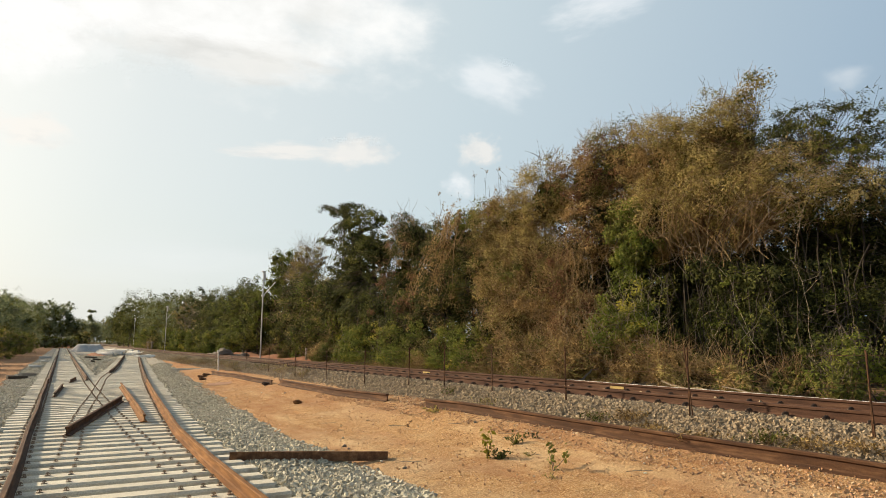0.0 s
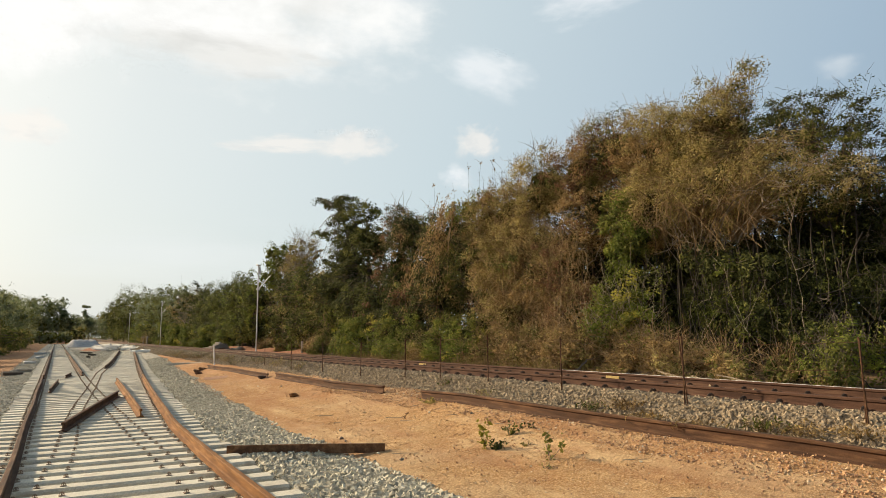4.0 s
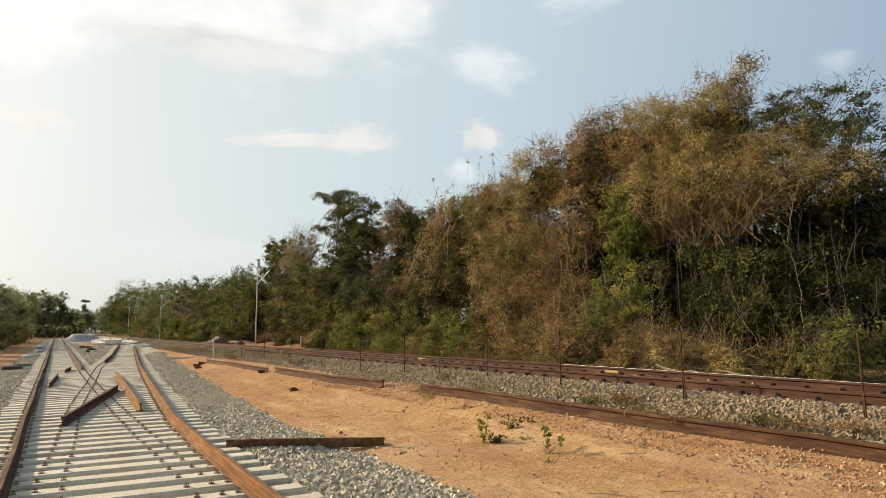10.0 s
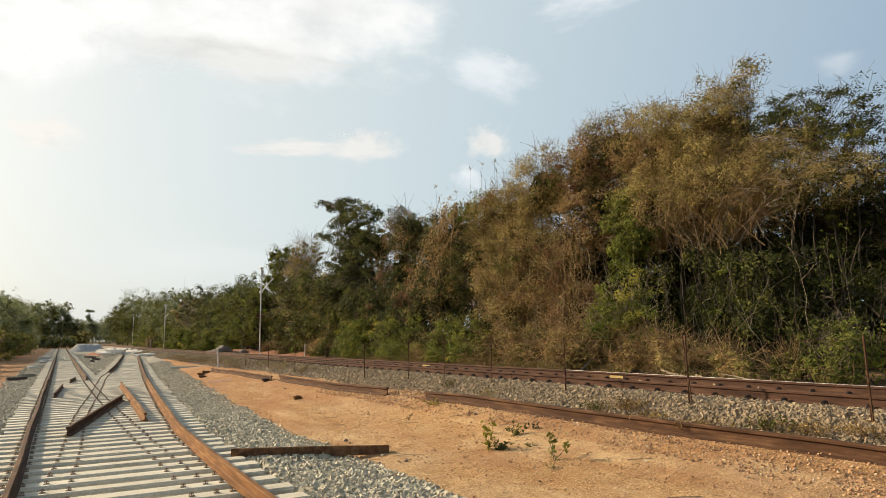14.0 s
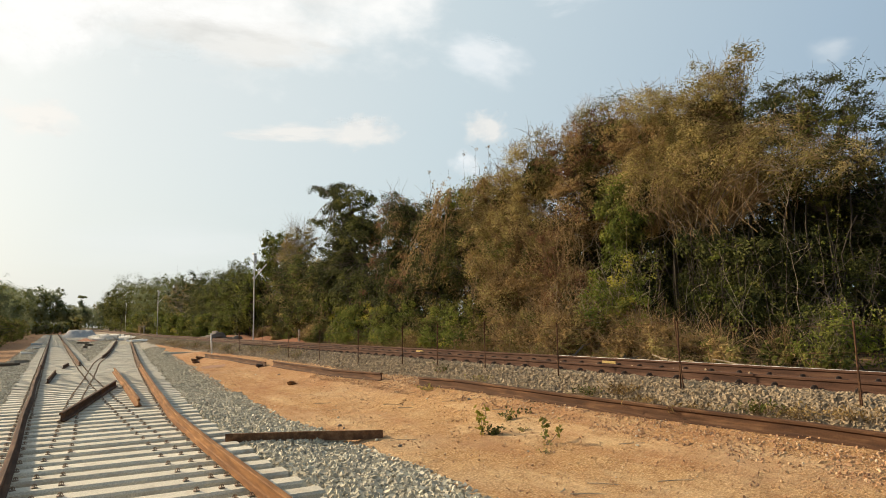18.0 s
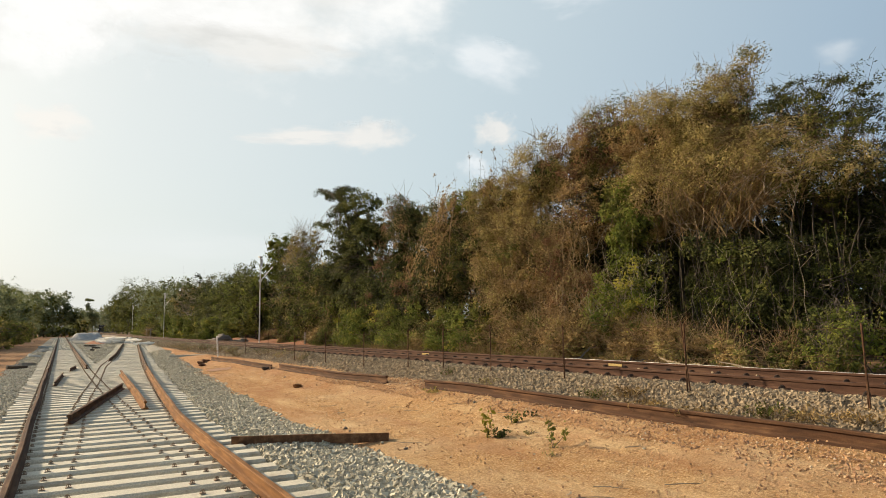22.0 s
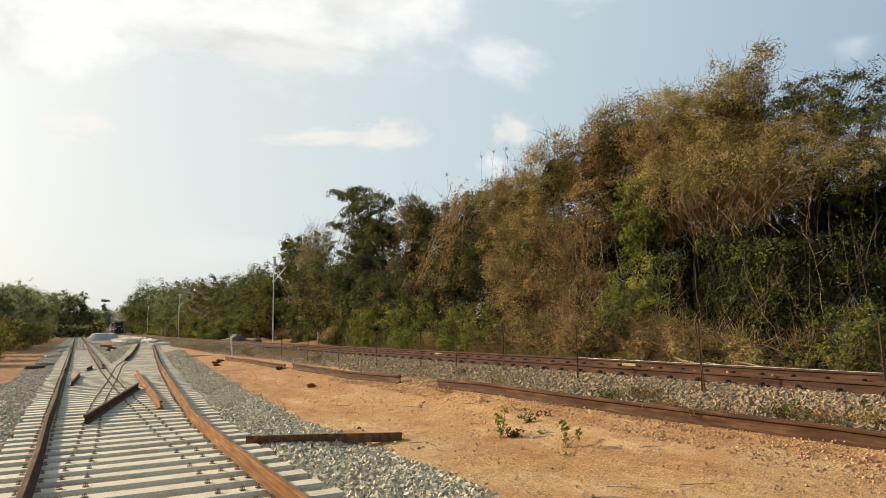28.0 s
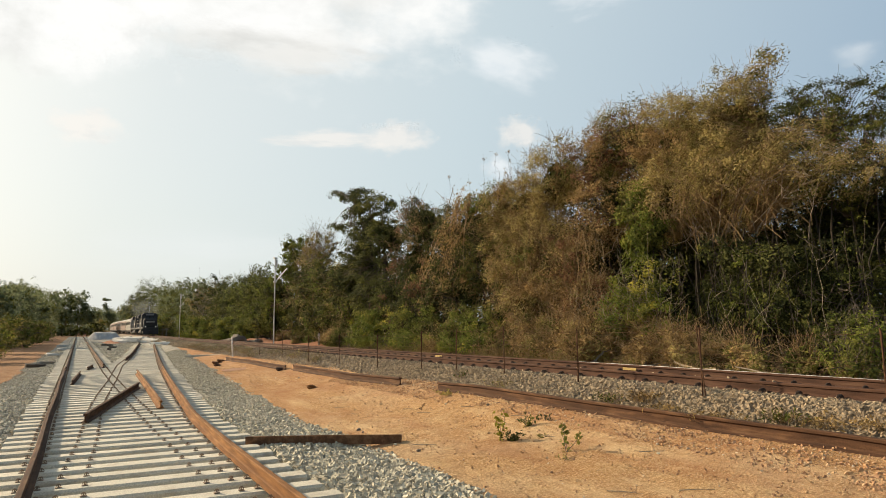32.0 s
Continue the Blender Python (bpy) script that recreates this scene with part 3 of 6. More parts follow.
rail_line("rail", lambda y: line_c(y), flat_rail, 44.0, 96, RUST, track, "dark rusted rail of the branch road")
# guard rail beside the left rail, short upright pieces
for x, y0, y1 in ((-0.10, 26.0, 31.5), (0.45, 34.8, 37.2)):
    part("guard_rail", sweep(bmesh.new(), [(u * 0.8, v * 0.8) for u, v in RAIL_OUTLINE], [(x + 0.25, y1, SL_TOP + 0.004), (x, y0, SL_TOP + 0.004)]), RUST, track, "short rusted guard rail")

meshes, far_boxes, clip_far = {}, [], []
y = -4.79
row = 0
while y < 205:
    joint = y < 41
    spans = [(-0.98, stock_r(y) + 0.60)] if joint else [(-1.0, 1.72)] + ([(line_c(y) - 0.55, stock_r(y) + 0.58)] if y < 95 else [])
    for a, b in spans:
        a, b = a + jr.uniform(-0.04, 0.04), b + jr.uniform(-0.06, 0.06)
        length = round((b - a) * 10) / 10
        if y < 75:
            if length not in meshes:
                meshes[length] = sleeper_mesh(length)
            ob = new("sleeper", meshes[length])
            ob.parent = track
            ob.matrix_basis = pose((a + b) / 2, y + jr.uniform(-0.03, 0.03), SL_TOP + jr.uniform(-0.012, 0.0), jr.uniform(-1.2, 1.2), 0, jr.uniform(-0.5, 0.5))
        else:
            far_boxes.append(((a + b) / 2, y, b - a))
    seats = [LEFT_X, stock_r(y), line_c(y)] + [line_b(y)] if y < 95 else [LEFT_X, line_b(y)]
    for s in seats:
        for side in (-1, 1):
            if s in (LEFT_X, stock_r(y)):
                off = 0.115
            else:
                off = 0.14
            p = (s + side * off + jr.uniform(-0.01, 0.01), y + jr.uniform(-0.02, 0.02), SL_TOP - 0.006)
            if y < 22:
                c = new("rail_clip", CLIP)
                c.parent = track
                c.matrix_basis = pose(*p, 0, 0, jr.uniform(-15, 15)) @ Matrix.Diagonal((0.66, 0.66, 0.66, 1))
            elif y < 90:
                clip_far.append(p)
    y += 0.585 if y < 42 else 0.6
    row += 1
bm = bmesh.new()
for x, yy, length in far_boxes:
    box(bm, (length, 0.26, 0.2), (x, yy, SL_TOP - 0.1))
tagged(part("sleeper_row", bm, CONCRETE, track, "pale concrete sleepers further along"), kind="stuff")
n = len(clip_far)
base = np.array([(-0.045, -0.04, 0), (0.045, -0.04, 0), (0.045, 0.04, 0), (-0.045, 0.04, 0), (-0.025, -0.025, 0.06), (0.025, -0.025, 0.06), (0.025, 0.025, 0.06), (-0.025, 0.025, 0.06)])
vv = (base[None] * 0.7 + np.array(clip_far)[:, None]).reshape(-1, 3)
ff = np.array([(4, 5, 6, 7), (0, 1, 5, 4), (1, 2, 6, 5), (2, 3, 7, 6), (3, 0, 4, 7)])
qq = (ff[None] + (np.arange(n) * 8)[:, None, None]).reshape(-1, 4)
tagged(link_mesh("rail_clip_row", quads_mesh("rail_clip_row", vv, qq), IRON, track, "small dark iron rail fastenings"), kind="stuff")

main = thing("main_line_track", (0, 0, 0), "worn main line track with bright rail heads on ballast", "railway track")
for side in (-0.835, 0.835):
    # painted glint: the pale head strip runs only along the far rail's near length
    rail_line("rail", lambda y: main_x(y) + side, lambda y: main_z(y) - 0.18, -30, 13.2, RUST_DULL, main, "brown weathered main line rail", POLISHED_GLINT if side > 0 else None)
    rail_line("rail", lambda y: main_x(y) + side, lambda y: main_z(y) - 0.18, 13.21, 690, RUST_DULL, main, "brown weathered main line rail")
meshes["old"] = sleeper_mesh(2.7)
old = meshes["old"].copy()
old.materials.clear()
old.materials.append(CONCRETE_OLD)
CLIP_BIG = CLIP.copy()
CLIP_BIG.materials.clear()
CLIP_BIG.materials.append(IRON_DARK)
y = 1.5
main_far = []
while y < 140:
    x, z = main_x(y), main_z(y) - 0.185
    if y < 60:
        ob = new("sleeper", old)
        ob.parent = main
        ob.matrix_basis = pose(x, y, z, 0, 0, 0)
    for side in (-0.835, 0.835):
        for d in (-0.115, 0.115):
            p = (x + side + d, y, z)
            if y < 38:
                c = new("rail_clip", CLIP_BIG)
                c.parent = main
                c.matrix_basis = pose(*p) @ Matrix.Diagonal((1.9, 1.6, 1.25, 1))
            else:
                main_far.append(p)
    y += 0.6
n = len(main_far)
vv = ((base * 1.4)[None] + np.array(main_far)[:, None]).reshape(-1, 3)
qq = (ff[None] + (np.arange(n) * 8)[:, None, None]).reshape(-1, 4)
tagged(link_mesh("rail_clip_row", quads_mesh("rail_clip_row", vv, qq), IRON, main, "dark iron rail fastenings"), kind="stuff")
# painted marks on the far rail's web
for y in (11.5, 20.4):
    bm = box(bmesh.new(), (0.012, 0.42 if y < 15 else 0.5, 0.055), (main_x(y) + 0.835 - 0.0145, y, main_z(y) - 0.095))
    part("paint_mark", bm, YELLOW, main, "worn yellow paint mark on the rail web")


# ---------------------------------------------------------------- loose rails
RAIL_PIECES = (("rail_foot", ((-0.075, 0.0), (0.075, 0.0), (0.075, 0.012), (0.022, 0.030), (-0.022, 0.030), (-0.075, 0.012))),
               ("rail_web", ((-0.022, 0.030), (0.022, 0.030), (0.010, 0.048), (0.010, 0.125), (-0.010, 0.125), (-0.010, 0.048))),
               ("rail_head", ((-0.010, 0.125), (0.010, 0.125), (0.034, 0.142), (0.036, 0.168), (0.026, 0.180), (-0.026, 0.180), (-0.036, 0.168), (-0.034, 0.142))))


def loose_rail(points, material, label, tilt=0.0, size=1.0):
    a = Vector(points[0])
    ob = thing("loose_rail", tuple(a), label, "rail", "loose rails")
    for name, outline in RAIL_PIECES:
        bm = sweep(bmesh.new(), [(u * size, v * size) for u, v in outline], [Vector(p) - a for p in points], tilt)
        bmesh.ops.recalc_face_normals(bm, faces=bm.faces[:])
        part(name, bm, material, ob)
    return ob


def lie(y, x):
    return (x, y, ground_z(x, y) - 0.012)


FG = ((4, 8.21), (5.35, 8.01), (7, 7.85), (8, 7.76), (10, 7.60), (11.8, 7.56), (14.1, 7.49))
loose_rail([lie(y, smooth_line(FG, y)) for y in (-6, 0, 3, 5, 7, 9, 11, 12.5, 14.1)], RUST, "long rusty rail lying upright beside the ballast bank", size=1.15)
FG2 = ((15.9, 7.34), (18.7, 7.16), (21.1, 7.11), (24.8, 7.09))
loose_rail([lie(y, smooth_line(FG2, y)) for y in (15.9, 17.5, 19, 21, 23, 24.8)], RUST, "rusty rail lying end to end beside the ballast bank", size=1.15)
loose_rail([lie(y, x) for y, x in ((25.4, 6.95), (28, 6.92), (31, 6.90), (34, 6.88), (36.6, 6.87))], RUST, "rusty rail lying on the soil")
loose_rail([(0.20, 15.2, SL_TOP + 0.01), (1.0, 19.4, SL_TOP + 0.01), (1.73, 23.2, SL_TOP + 0.01)], RUST, "dark rusty rail length lying across the sleepers")
loose_rail([(1.76, 17.0, SL_TOP + 0.01), (1.93, 22.0, SL_TOP + 0.01), (2.20, 30.5, SL_TOP + 0.01)], RUST_FRESH, "orange rusty rail length lying on the sleepers")
loose_rail([(2.45, 11.25, 0.195), (3.6, 10.75, 0.195), (4.72, 10.18, 0.19)], RUST_MID, "dark rusty rail lying on its side across the ballast", 1.45)


# ---------------------------------------------------------------- wire fence of rusty stakes
STAKES = ((8.15, 22.8), (8.24, 19.6), (8.43, 16.9), (8.60, 15.2), (8.68, 13.1), (8.70, 10.5), (8.72, 7.45), (8.76, 4.75), (8.1, 26.3), (8.1, 30.2), (8.12, 34.5), (8.8, 1.6))
fence = thing("stake_fence", (0, 0, 0), "thin rusty steel stakes with sagging wire at the ballast's foot", "fence")
sr = random.Random(9)
tops = []
for k, (x, y) in enumerate(STAKES):
    z = np.interp(x, [p[0] for p in main_edges(y)], [p[1] for p in main_edges(y)])
    lean = (sr.uniform(-0.03, 0.03), sr.uniform(-0.02, 0.06) if k != 6 else 0.14)
    h = 1.08 + sr.uniform(-0.04, 0.05)
    bm = bmesh.new()
    rod(bm, (x, y, z - 0.15), (x + lean[0], y + lean[1], z + h), 0.013, 0.011, 6)
    box(bm, (0.026, 0.01, h * 0.98), (x + lean[0] / 2, y + lean[1] / 2 + 0.006, z + h / 2 - 0.02))
    part("stake", bm, RUST, fence)
    tops.append((y, Vector((x, y, z)), Vector((x + lean[0], y + lean[1], z + h))))
tops.sort(key=lambda r: r[0])
for f in (0.30, 0.62, 0.94):
    for (_, a0, a1), (_, b0, b1) in zip(tops, tops[1:]):
        bm = bmesh.new()
        p, q = a0.lerp(a1, f), b0.lerp(b1, f)
        mid = (p + q) / 2 - Vector((0, 0, sr.uniform(0.02, 0.09)))
        rod(bm, p, mid, 0.0025, None, 4)
        rod(bm, mid, q, 0.0025, None, 4)
        part("wire", bm, RUST, fence, "thin rusty wire")


# ---------------------------------------------------------------- posts, poles, heaps
def light_pole(x, y, h, arm):
    z = ground_z(x, y)
    ob = thing("light_pole", (x, y, z), "tall slim galvanised pole with a side bracket beside the line", "pole", "poles along the line")
    part("shaft", rod(bmesh.new(), (0, 0, -0.2), (0, 0, h), 0.068, 0.05, 10), GALVANISED, ob)
    if arm:
        part("bracket", rod(bmesh.new(), (0.03, -0.05, h - 2.2), (1.0, -0.55, h - 0.9), 0.05, 0.04, 6), GALVANISED, ob)
        part("clamp", box(bmesh.new(), (0.26, 0.26, 0.16), (0, 0, h - 2.2), bevel=0.02), GALVANISED, ob, "dark steel clamp")
    bm = box(bmesh.new(), (0.34, 0.30, 0.16), (-0.02, -0.04, h + 0.05), (8, 0, 20), bevel=0.03)
    box(bm, (0.16, 0.16, 0.7), (0.12, 0, h - 0.45), bevel=0.02)
    part("lamp_head", bm, GALVANISED, ob, "grey lamp head")
    return ob


light_pole(16.2, 63.5, 8.1, True)
light_pole(16.3, 132.0, 8.1, True)
light_pole(17.0, 203.0, 8.4, False)

x, y = 7.6, 38.8
ob = thing("marker_post", (x, y, ground_z(x, y)), "short white painted concrete post on the soil", "post")
bm = box(bmesh.new(), (0.08, 0.08, 1.12), (0, 0, 0.50), (0, -3, 0), bevel=0.02)
part("post", bm, WHITE_PAINT, ob)
part("cap", box(bmesh.new(), (0.12, 0.11, 0.09), (-0.025, 0, 1.06), (0, -3, 0), bevel=0.02), WHITE_PAINT, ob)
for x, y, h in ((17.2, 53.0, 1.1),):
    ob = thing("kilometre_post", (x, y, ground_z(x, y)), "grey concrete line-side post before the shrubs", "post")
    part("post", box(bmesh.new(), (0.16, 0.16, h), (0, 0, h / 2 - 0.1), bevel=0.02), CONCRETE_OLD, ob)

for y in (150.0, 157.0):
    ob = thing("wooden_post", (16.0, y, ground_z(16.0, y)), "short weathered wooden post before the bushes", "post", "wooden posts")
    part("post", rod(bmesh.new(), (0, 0, -0.2), (0.05, 0, 2.0), 0.16, 0.13, 8), BARK_PALE, ob)
    part("crosspiece", box(bmesh.new(), (0.9, 0.14, 0.16), (0.0, -0.1, 1.75), (0, 4, 0), bevel=0.02), BARK_PALE, ob)


def heap(name, x, y, rx, ry, h, material, label, category, seed, ridges=((0, 0),), tilt=1.4, level=1.0):
    bm = bmesh.new()
    bmesh.ops.create_grid(bm, x_segments=36, y_segments=36, size=1)
    for v in bm.verts:
        best = 0
        for dx, dy in ridges:
            d = math.hypot(v.co.x - dx, (v.co.y - dy))
            best = max(best, 1 - d * tilt)
        best = min(best, level)
        n = noise.noise((v.co.x * 4 + seed, v.co.y * 4, seed))
        n2 = noise.noise((v.co.x * 13 + seed, v.co.y * 13, seed))
        v.co = Vector((v.co.x * rx, v.co.y * ry, h * max(-0.08, best * (1 + (0.35 if level == 1.0 else 0.12) * n) + 0.10 * n2 * best)))
    ob = part(name, bm, material, None, smooth=True)
    ob.location = (x, y, ground_z(x, y) - 0.02)
    return tagged(ob, label, category)


heap("gravel_heap", 4.6, 150.0, 3.3, 6.0, 2.5, HEAPED, "pale grey flat-topped heap of crushed stone", "gravel heap", 3, ((-0.3, 0), (0.0, 0.05), (0.3, 0.1)), 1.35, 0.62)
heap("earth_heap", 0.5, 250.0, 3.6, 5, 1.2, REDDIRT, "bank of raw red earth at the track's end", "earth heap", 5, ((-0.3, 0), (0.2, 0)), 1.3)
heap("earth_heap", 4.2, 108.0, 2.4, 15, 0.55, REDDIRT, "low spread of raw orange earth beside the track", "earth heap", 8, ((0, 0),), 1.2)
for x, y, r, h in ((17.4, 76, 3.4, 0.55), (18.2, 66, 3.8, 0.32), (18.4, 56, 3.4, 0.28)):
    heap("earth_bank", x, y, r, r * 1.5, h, REDDIRT, "eroded bank of red earth under the shrubs", "earth bank", x, ((0, 0),), 1.15)


def boulder(x, y, s, seed):
    bm = bmesh.new()
    bmesh.ops.create_icosphere(bm, subdivisions=4, radius=1)
    for v in bm.verts:
        p = v.co * 1.3
        d = 1.1 + 0.5 * noise.noise(p + Vector((seed, 0, 0))) - 0.5 * abs(noise.noise(p * 2.1 + Vector((0, seed, 0)))) - 0.2 * abs(noise.noise(p * 5)) + 0.08 * noise.noise(p * 11)
        v.co = Vector((v.co.x * s * 1.4 * d, v.co.y * s * d, max(-0.3, v.co.z) * s * 0.58 * d))
    ob = part("boulder", bm, ROCK, None, smooth=True)
    ob.location = (x, y, ground_z(x, y))
    ob.rotation_euler.z = seed
    tagged(ob, "large rough grey boulder on red earth", "boulder", "boulders")


boulder(14.6, 72, 1.45, 1.0)
boulder(16.4, 71.5, 0.7, 4.0)
boulder(13.4, 73.5, 0.55, 7.0)

# stacked and scattered concrete sleepers, waiting beside the branch
spare = sleeper_mesh(2.6)
spare.materials.clear()
spare.materials.append(CONCRETE_NEW)
pile = random.Random(17)
for k in range(60):
    x = pile.uniform(5.0, 10.2)
    y = pile.uniform(104, 122)
    ob = new("spare_sleeper", spare)
    z = 0.30 + 0.22 * pile.choice((0, 1, 1, 2, 3)) * (1 - abs(x - 7.6) / 4)
    ob.matrix_world = pose(x, y, z, pile.uniform(-5, 5), pile.uniform(-4, 4), pile.uniform(112, 134))
    tagged(ob, "pale concrete sleeper lying in a loose pile", "sleeper", "spare sleepers")
for k in range(6):
    ob = new("spare_sleeper", spare)
    ob.matrix_world = pose(9.3 + pile.uniform(-0.9, 0.9), 82 + k * 0.9, 0.36 + 0.16 * (k % 2), pile.uniform(-14, 14), pile.uniform(-6, 6), pile.uniform(100, 150))
    tagged(ob, "pale concrete sleeper lying in a loose pile", "sleeper", "spare sleepers")
ob = new("spare_sleeper", spare)
spare_old = spare.copy()
spare_old.materials.clear()
spare_old.materials.append(CONCRETE)
ob.data = spare_old
ob.matrix_world = pose(7.2, 44.6, ground_z(7.2, 44.6) + 0.07, 0, 0, -14)
tagged(ob, "weathered concrete sleeper half sunk in the soil", "sleeper", "spare sleepers")
for k in range(16):
    y = pile.uniform(5.2, 16)
    x = pile.uniform(stock_r(y) + 2.6, main_x(y) - 2.8)
    rl = pile.uniform(0.12, 0.5)
    bm = rod(bmesh.new(), (-rl / 2, 0, 0.008), (0, pile.uniform(-0.03, 0.03), 0.012), 0.006, 0.005, 5)
    rod(bm, (0, 0.0, 0.012), (rl / 2, pile.uniform(-0.04, 0.04), 0.008), 0.005, 0.003, 5)
    ob = part("stick", bm, BARK_PALE, None)
    ob.matrix_world = pose(x, y, ground_z(x, y) + 0.004, 0, 0, pile.uniform(-50, 10))
    tagged(ob, "thin dry stick lying on the soil", "stick", "sticks on the soil")
# scraps of timber and plates
for x, y, l, a, mat, what in ((-1.85, 40.2, 0.95, 30, BARK, "weathered dark timber offcut"), (-1.50, 43.0, 1.5, 66, CONCRETE_OLD, "broken pale sleeper piece"), (-1.6, 57.0, 0.8, 20, CONCRETE_NEW, "broken pale concrete piece"), (-1.25, 71.0, 0.9, 50, CONCRETE_NEW, "broken pale concrete piece"), (-1.5, 88.0, 1.2, 10, CONCRETE_NEW, "broken pale concrete piece"),
                              (5.9, 33.6, 0.45, 30, RUST_MID, "rusty scrap iron plate"), (6.23, 35.7, 0.5, 10, RUST_MID, "rusty scrap rail piece"), (6.6, 36.4, 0.45, -10, RUST_MID, "rusty scrap rail piece"),
                              (6.05, 19.26, 0.26, 30, RUST_FRESH, "small rusty scrap piece"), (3.0, 88.0, 1.4, 30, BARK, "weathered dark timber offcut"), (2.6, 70.0, 1.0, 80, BARK, "weathered dark timber offcut"),
                              (2.4, 60.0, 1.2, 15, CONCRETE_OLD, "broken pale sleeper piece"), (3.2, 78, 1.0, 50, BARK, "weathered dark timber offcut"), (6.85, 25.7, 0.4, 20, IRON_DARK, "crumpled black scrap")):
    bm = bmesh.new()
    if l < 0.7:              # a crumbled lump
        bmesh.ops.create_icosphere(bm, subdivisions=3, radius=1)
        for v in bm.verts:
            v.co *= 1 + 0.5 * noise.noise(v.co * 2.1 + Vector((x, y, 0)))
            v.co = Vector((v.co.x * l * 0.5, v.co.y * 0.11, v.co.z * 0.06))
    else:
        box(bm, (l, 0.22, 0.17), (0, 0, 0), bevel=0.02)
    for v in bm.verts:
        v.co += Vector((noise.noise(v.co * 5), noise.noise(v.co * 6 + Vector((3, 0, 0))), noise.noise(v.co * 7))) * 0.04
    ob = part("scrap", bm, mat, None)
    z = 0.20 if (x < 2.2 or y > 60) else ground_z(x, y) + 0.05
    ob.matrix_world = pose(x, y, z, 0, 3, a)
    tagged(ob, what + " lying on the ground", "scrap", "scrap along the tracks")


def puddle(x, y, rx, ry, seed):
    m = bpy.data.materials.get("muddy water")
    if not m:
        m, nt, p = shader("muddy water")
        nt.links.new(ramp(nt, noisy(nt, world_place(nt), 2.0), [(0.3, (0.24, 0.115, 0.055)), (0.7, (0.33, 0.175, 0.090))]), p.inputs["Base Color"])
        p.inputs["Roughness"].default_value = 0.8
    bm = bmesh.new()
    rows = []
    for f in (0.02, 0.5, 1.0):
        row = []
        for k in range(28):
            w = k * math.tau / 28
            wob = 1 + 0.3 * noise.noise((math.cos(w) * 2, math.sin(w) * 2, seed))
            px, py = rx * f * wob * math.cos(w), ry * f * wob * math.sin(w)
            row.append(bm.verts.new((px, py, ground_z(x + px, y + py) + 0.014)))
        rows.append(row)
    bm.faces.new(rows[0])
    for inner, outer in zip(rows, rows[1:]):
        for k in range(28):
            bm.faces.new((inner[k], outer[k], outer[(k + 1) % 28], inner[(k + 1) % 28]))
    ob = part("puddle", bm, m, None)
    ob.location = (x, y, 0)
    tagged(ob, "shallow muddy brown puddle on the soil", "puddle", kind="structure")


puddle(5.94, 29.8, 0.5, 0.8, 2.0)


# ---------------------------------------------------------------- plants
def leaves(centres, size, seed, droop=0.0, slim=0.45, face=None, simple=False):
    """Vertices and quads of folded, pointed leaves at the centres."""
    rng = np.random.default_rng(seed)
    n = len(centres)
    d = rng.normal(size=(n, 3))
    d[:, 2] -= droop
    d /= np.linalg.norm(d, axis=1, keepdims=True)
    if face is not None:         # blades turned outwards from their clump
        face = face + rng.normal(size=(n, 3)) * 0.35
        face /= np.linalg.norm(face, axis=1, keepdims=True) + 1e-9
        d -= face * np.sum(d * face, 1, keepdims=True) * 0.85
        d /= np.linalg.norm(d, axis=1, keepdims=True) + 1e-9
        s = np.cross(d, face)
    else:
        s = np.cross(d, rng.normal(size=(n, 3)))
    s /= np.linalg.norm(s, axis=1, keepdims=True) + 1e-9
    nrm = np.cross(d, s)
    L = size * rng.uniform(0.55, 1.35, (n, 1))
    c = np.asarray(centres)
    if simple:                   # one pointed blade a leaf, for trees far off
        v = np.stack([c - d * L * 0.5 + s * L * slim * 0.5, c - d * L * 0.5 - s * L * slim * 0.5, c + d * L * 0.5], 1)
        return v.reshape(-1, 3), np.arange(n * 3).reshape(n, 3)
    v = np.stack([c - d * L * 0.5, c + s * L * slim * 0.5 + nrm * L * 0.10, c + d * L * 0.5 - nrm * L * 0.08, c - s * L * slim * 0.5 + nrm * L * 0.10], 1)
    return v.reshape(-1, 3), np.arange(n * 4).reshape(n, 4)


def tubes(paths, r0, r1):
    """Three-sided tapering tubes along an array of paths (n, k, 3)."""
    paths = np.asarray(paths, float)
    n, k, _ = paths.shape
    t = np.gradient(paths, axis=1)
    t /= np.linalg.norm(t, axis=2, keepdims=True) + 1e-9
    ref = np.where(np.abs(t[..., 2:3]) > 0.9, np.array([1.0, 0, 0]), np.array([0, 0, 1.0]))
    a = np.cross(t, ref)
    a /= np.linalg.norm(a, axis=2, keepdims=True) + 1e-9
    b = np.cross(t, a)
    r = (np.asarray(r0).reshape(-1, 1) + (np.asarray(r1).reshape(-1, 1) - np.asarray(r0).reshape(-1, 1)) * np.linspace(0, 1, k)[None])[..., None]
    rings = [paths + (a * math.cos(w) + b * math.sin(w)) * r for w in (0, 2.0944, 4.1888)]
    v = np.stack(rings, 2).reshape(-1, 3)
    idx = np.arange(n * k * 3).reshape(n, k, 3)
    q = [np.stack([idx[:, :-1, j], idx[:, :-1, (j + 1) % 3], idx[:, 1:, (j + 1) % 3], idx[:, 1:, j]], -1).reshape(-1, 4) for j in range(3)]
    return v, np.concatenate(q)


def wander(rng, start, end, k, sway):
    """Crooked paths from starts to ends."""
    n = len(start)
    t = np.linspace(0, 1, k)[None, :, None]
    p = start[:, None] * (1 - t) + end[:, None] * t
    w = np.cumsum(rng.normal(size=(n, k, 3)), 1) * sway / math.sqrt(k)
    w -= w[:, :1] * (1 - t)
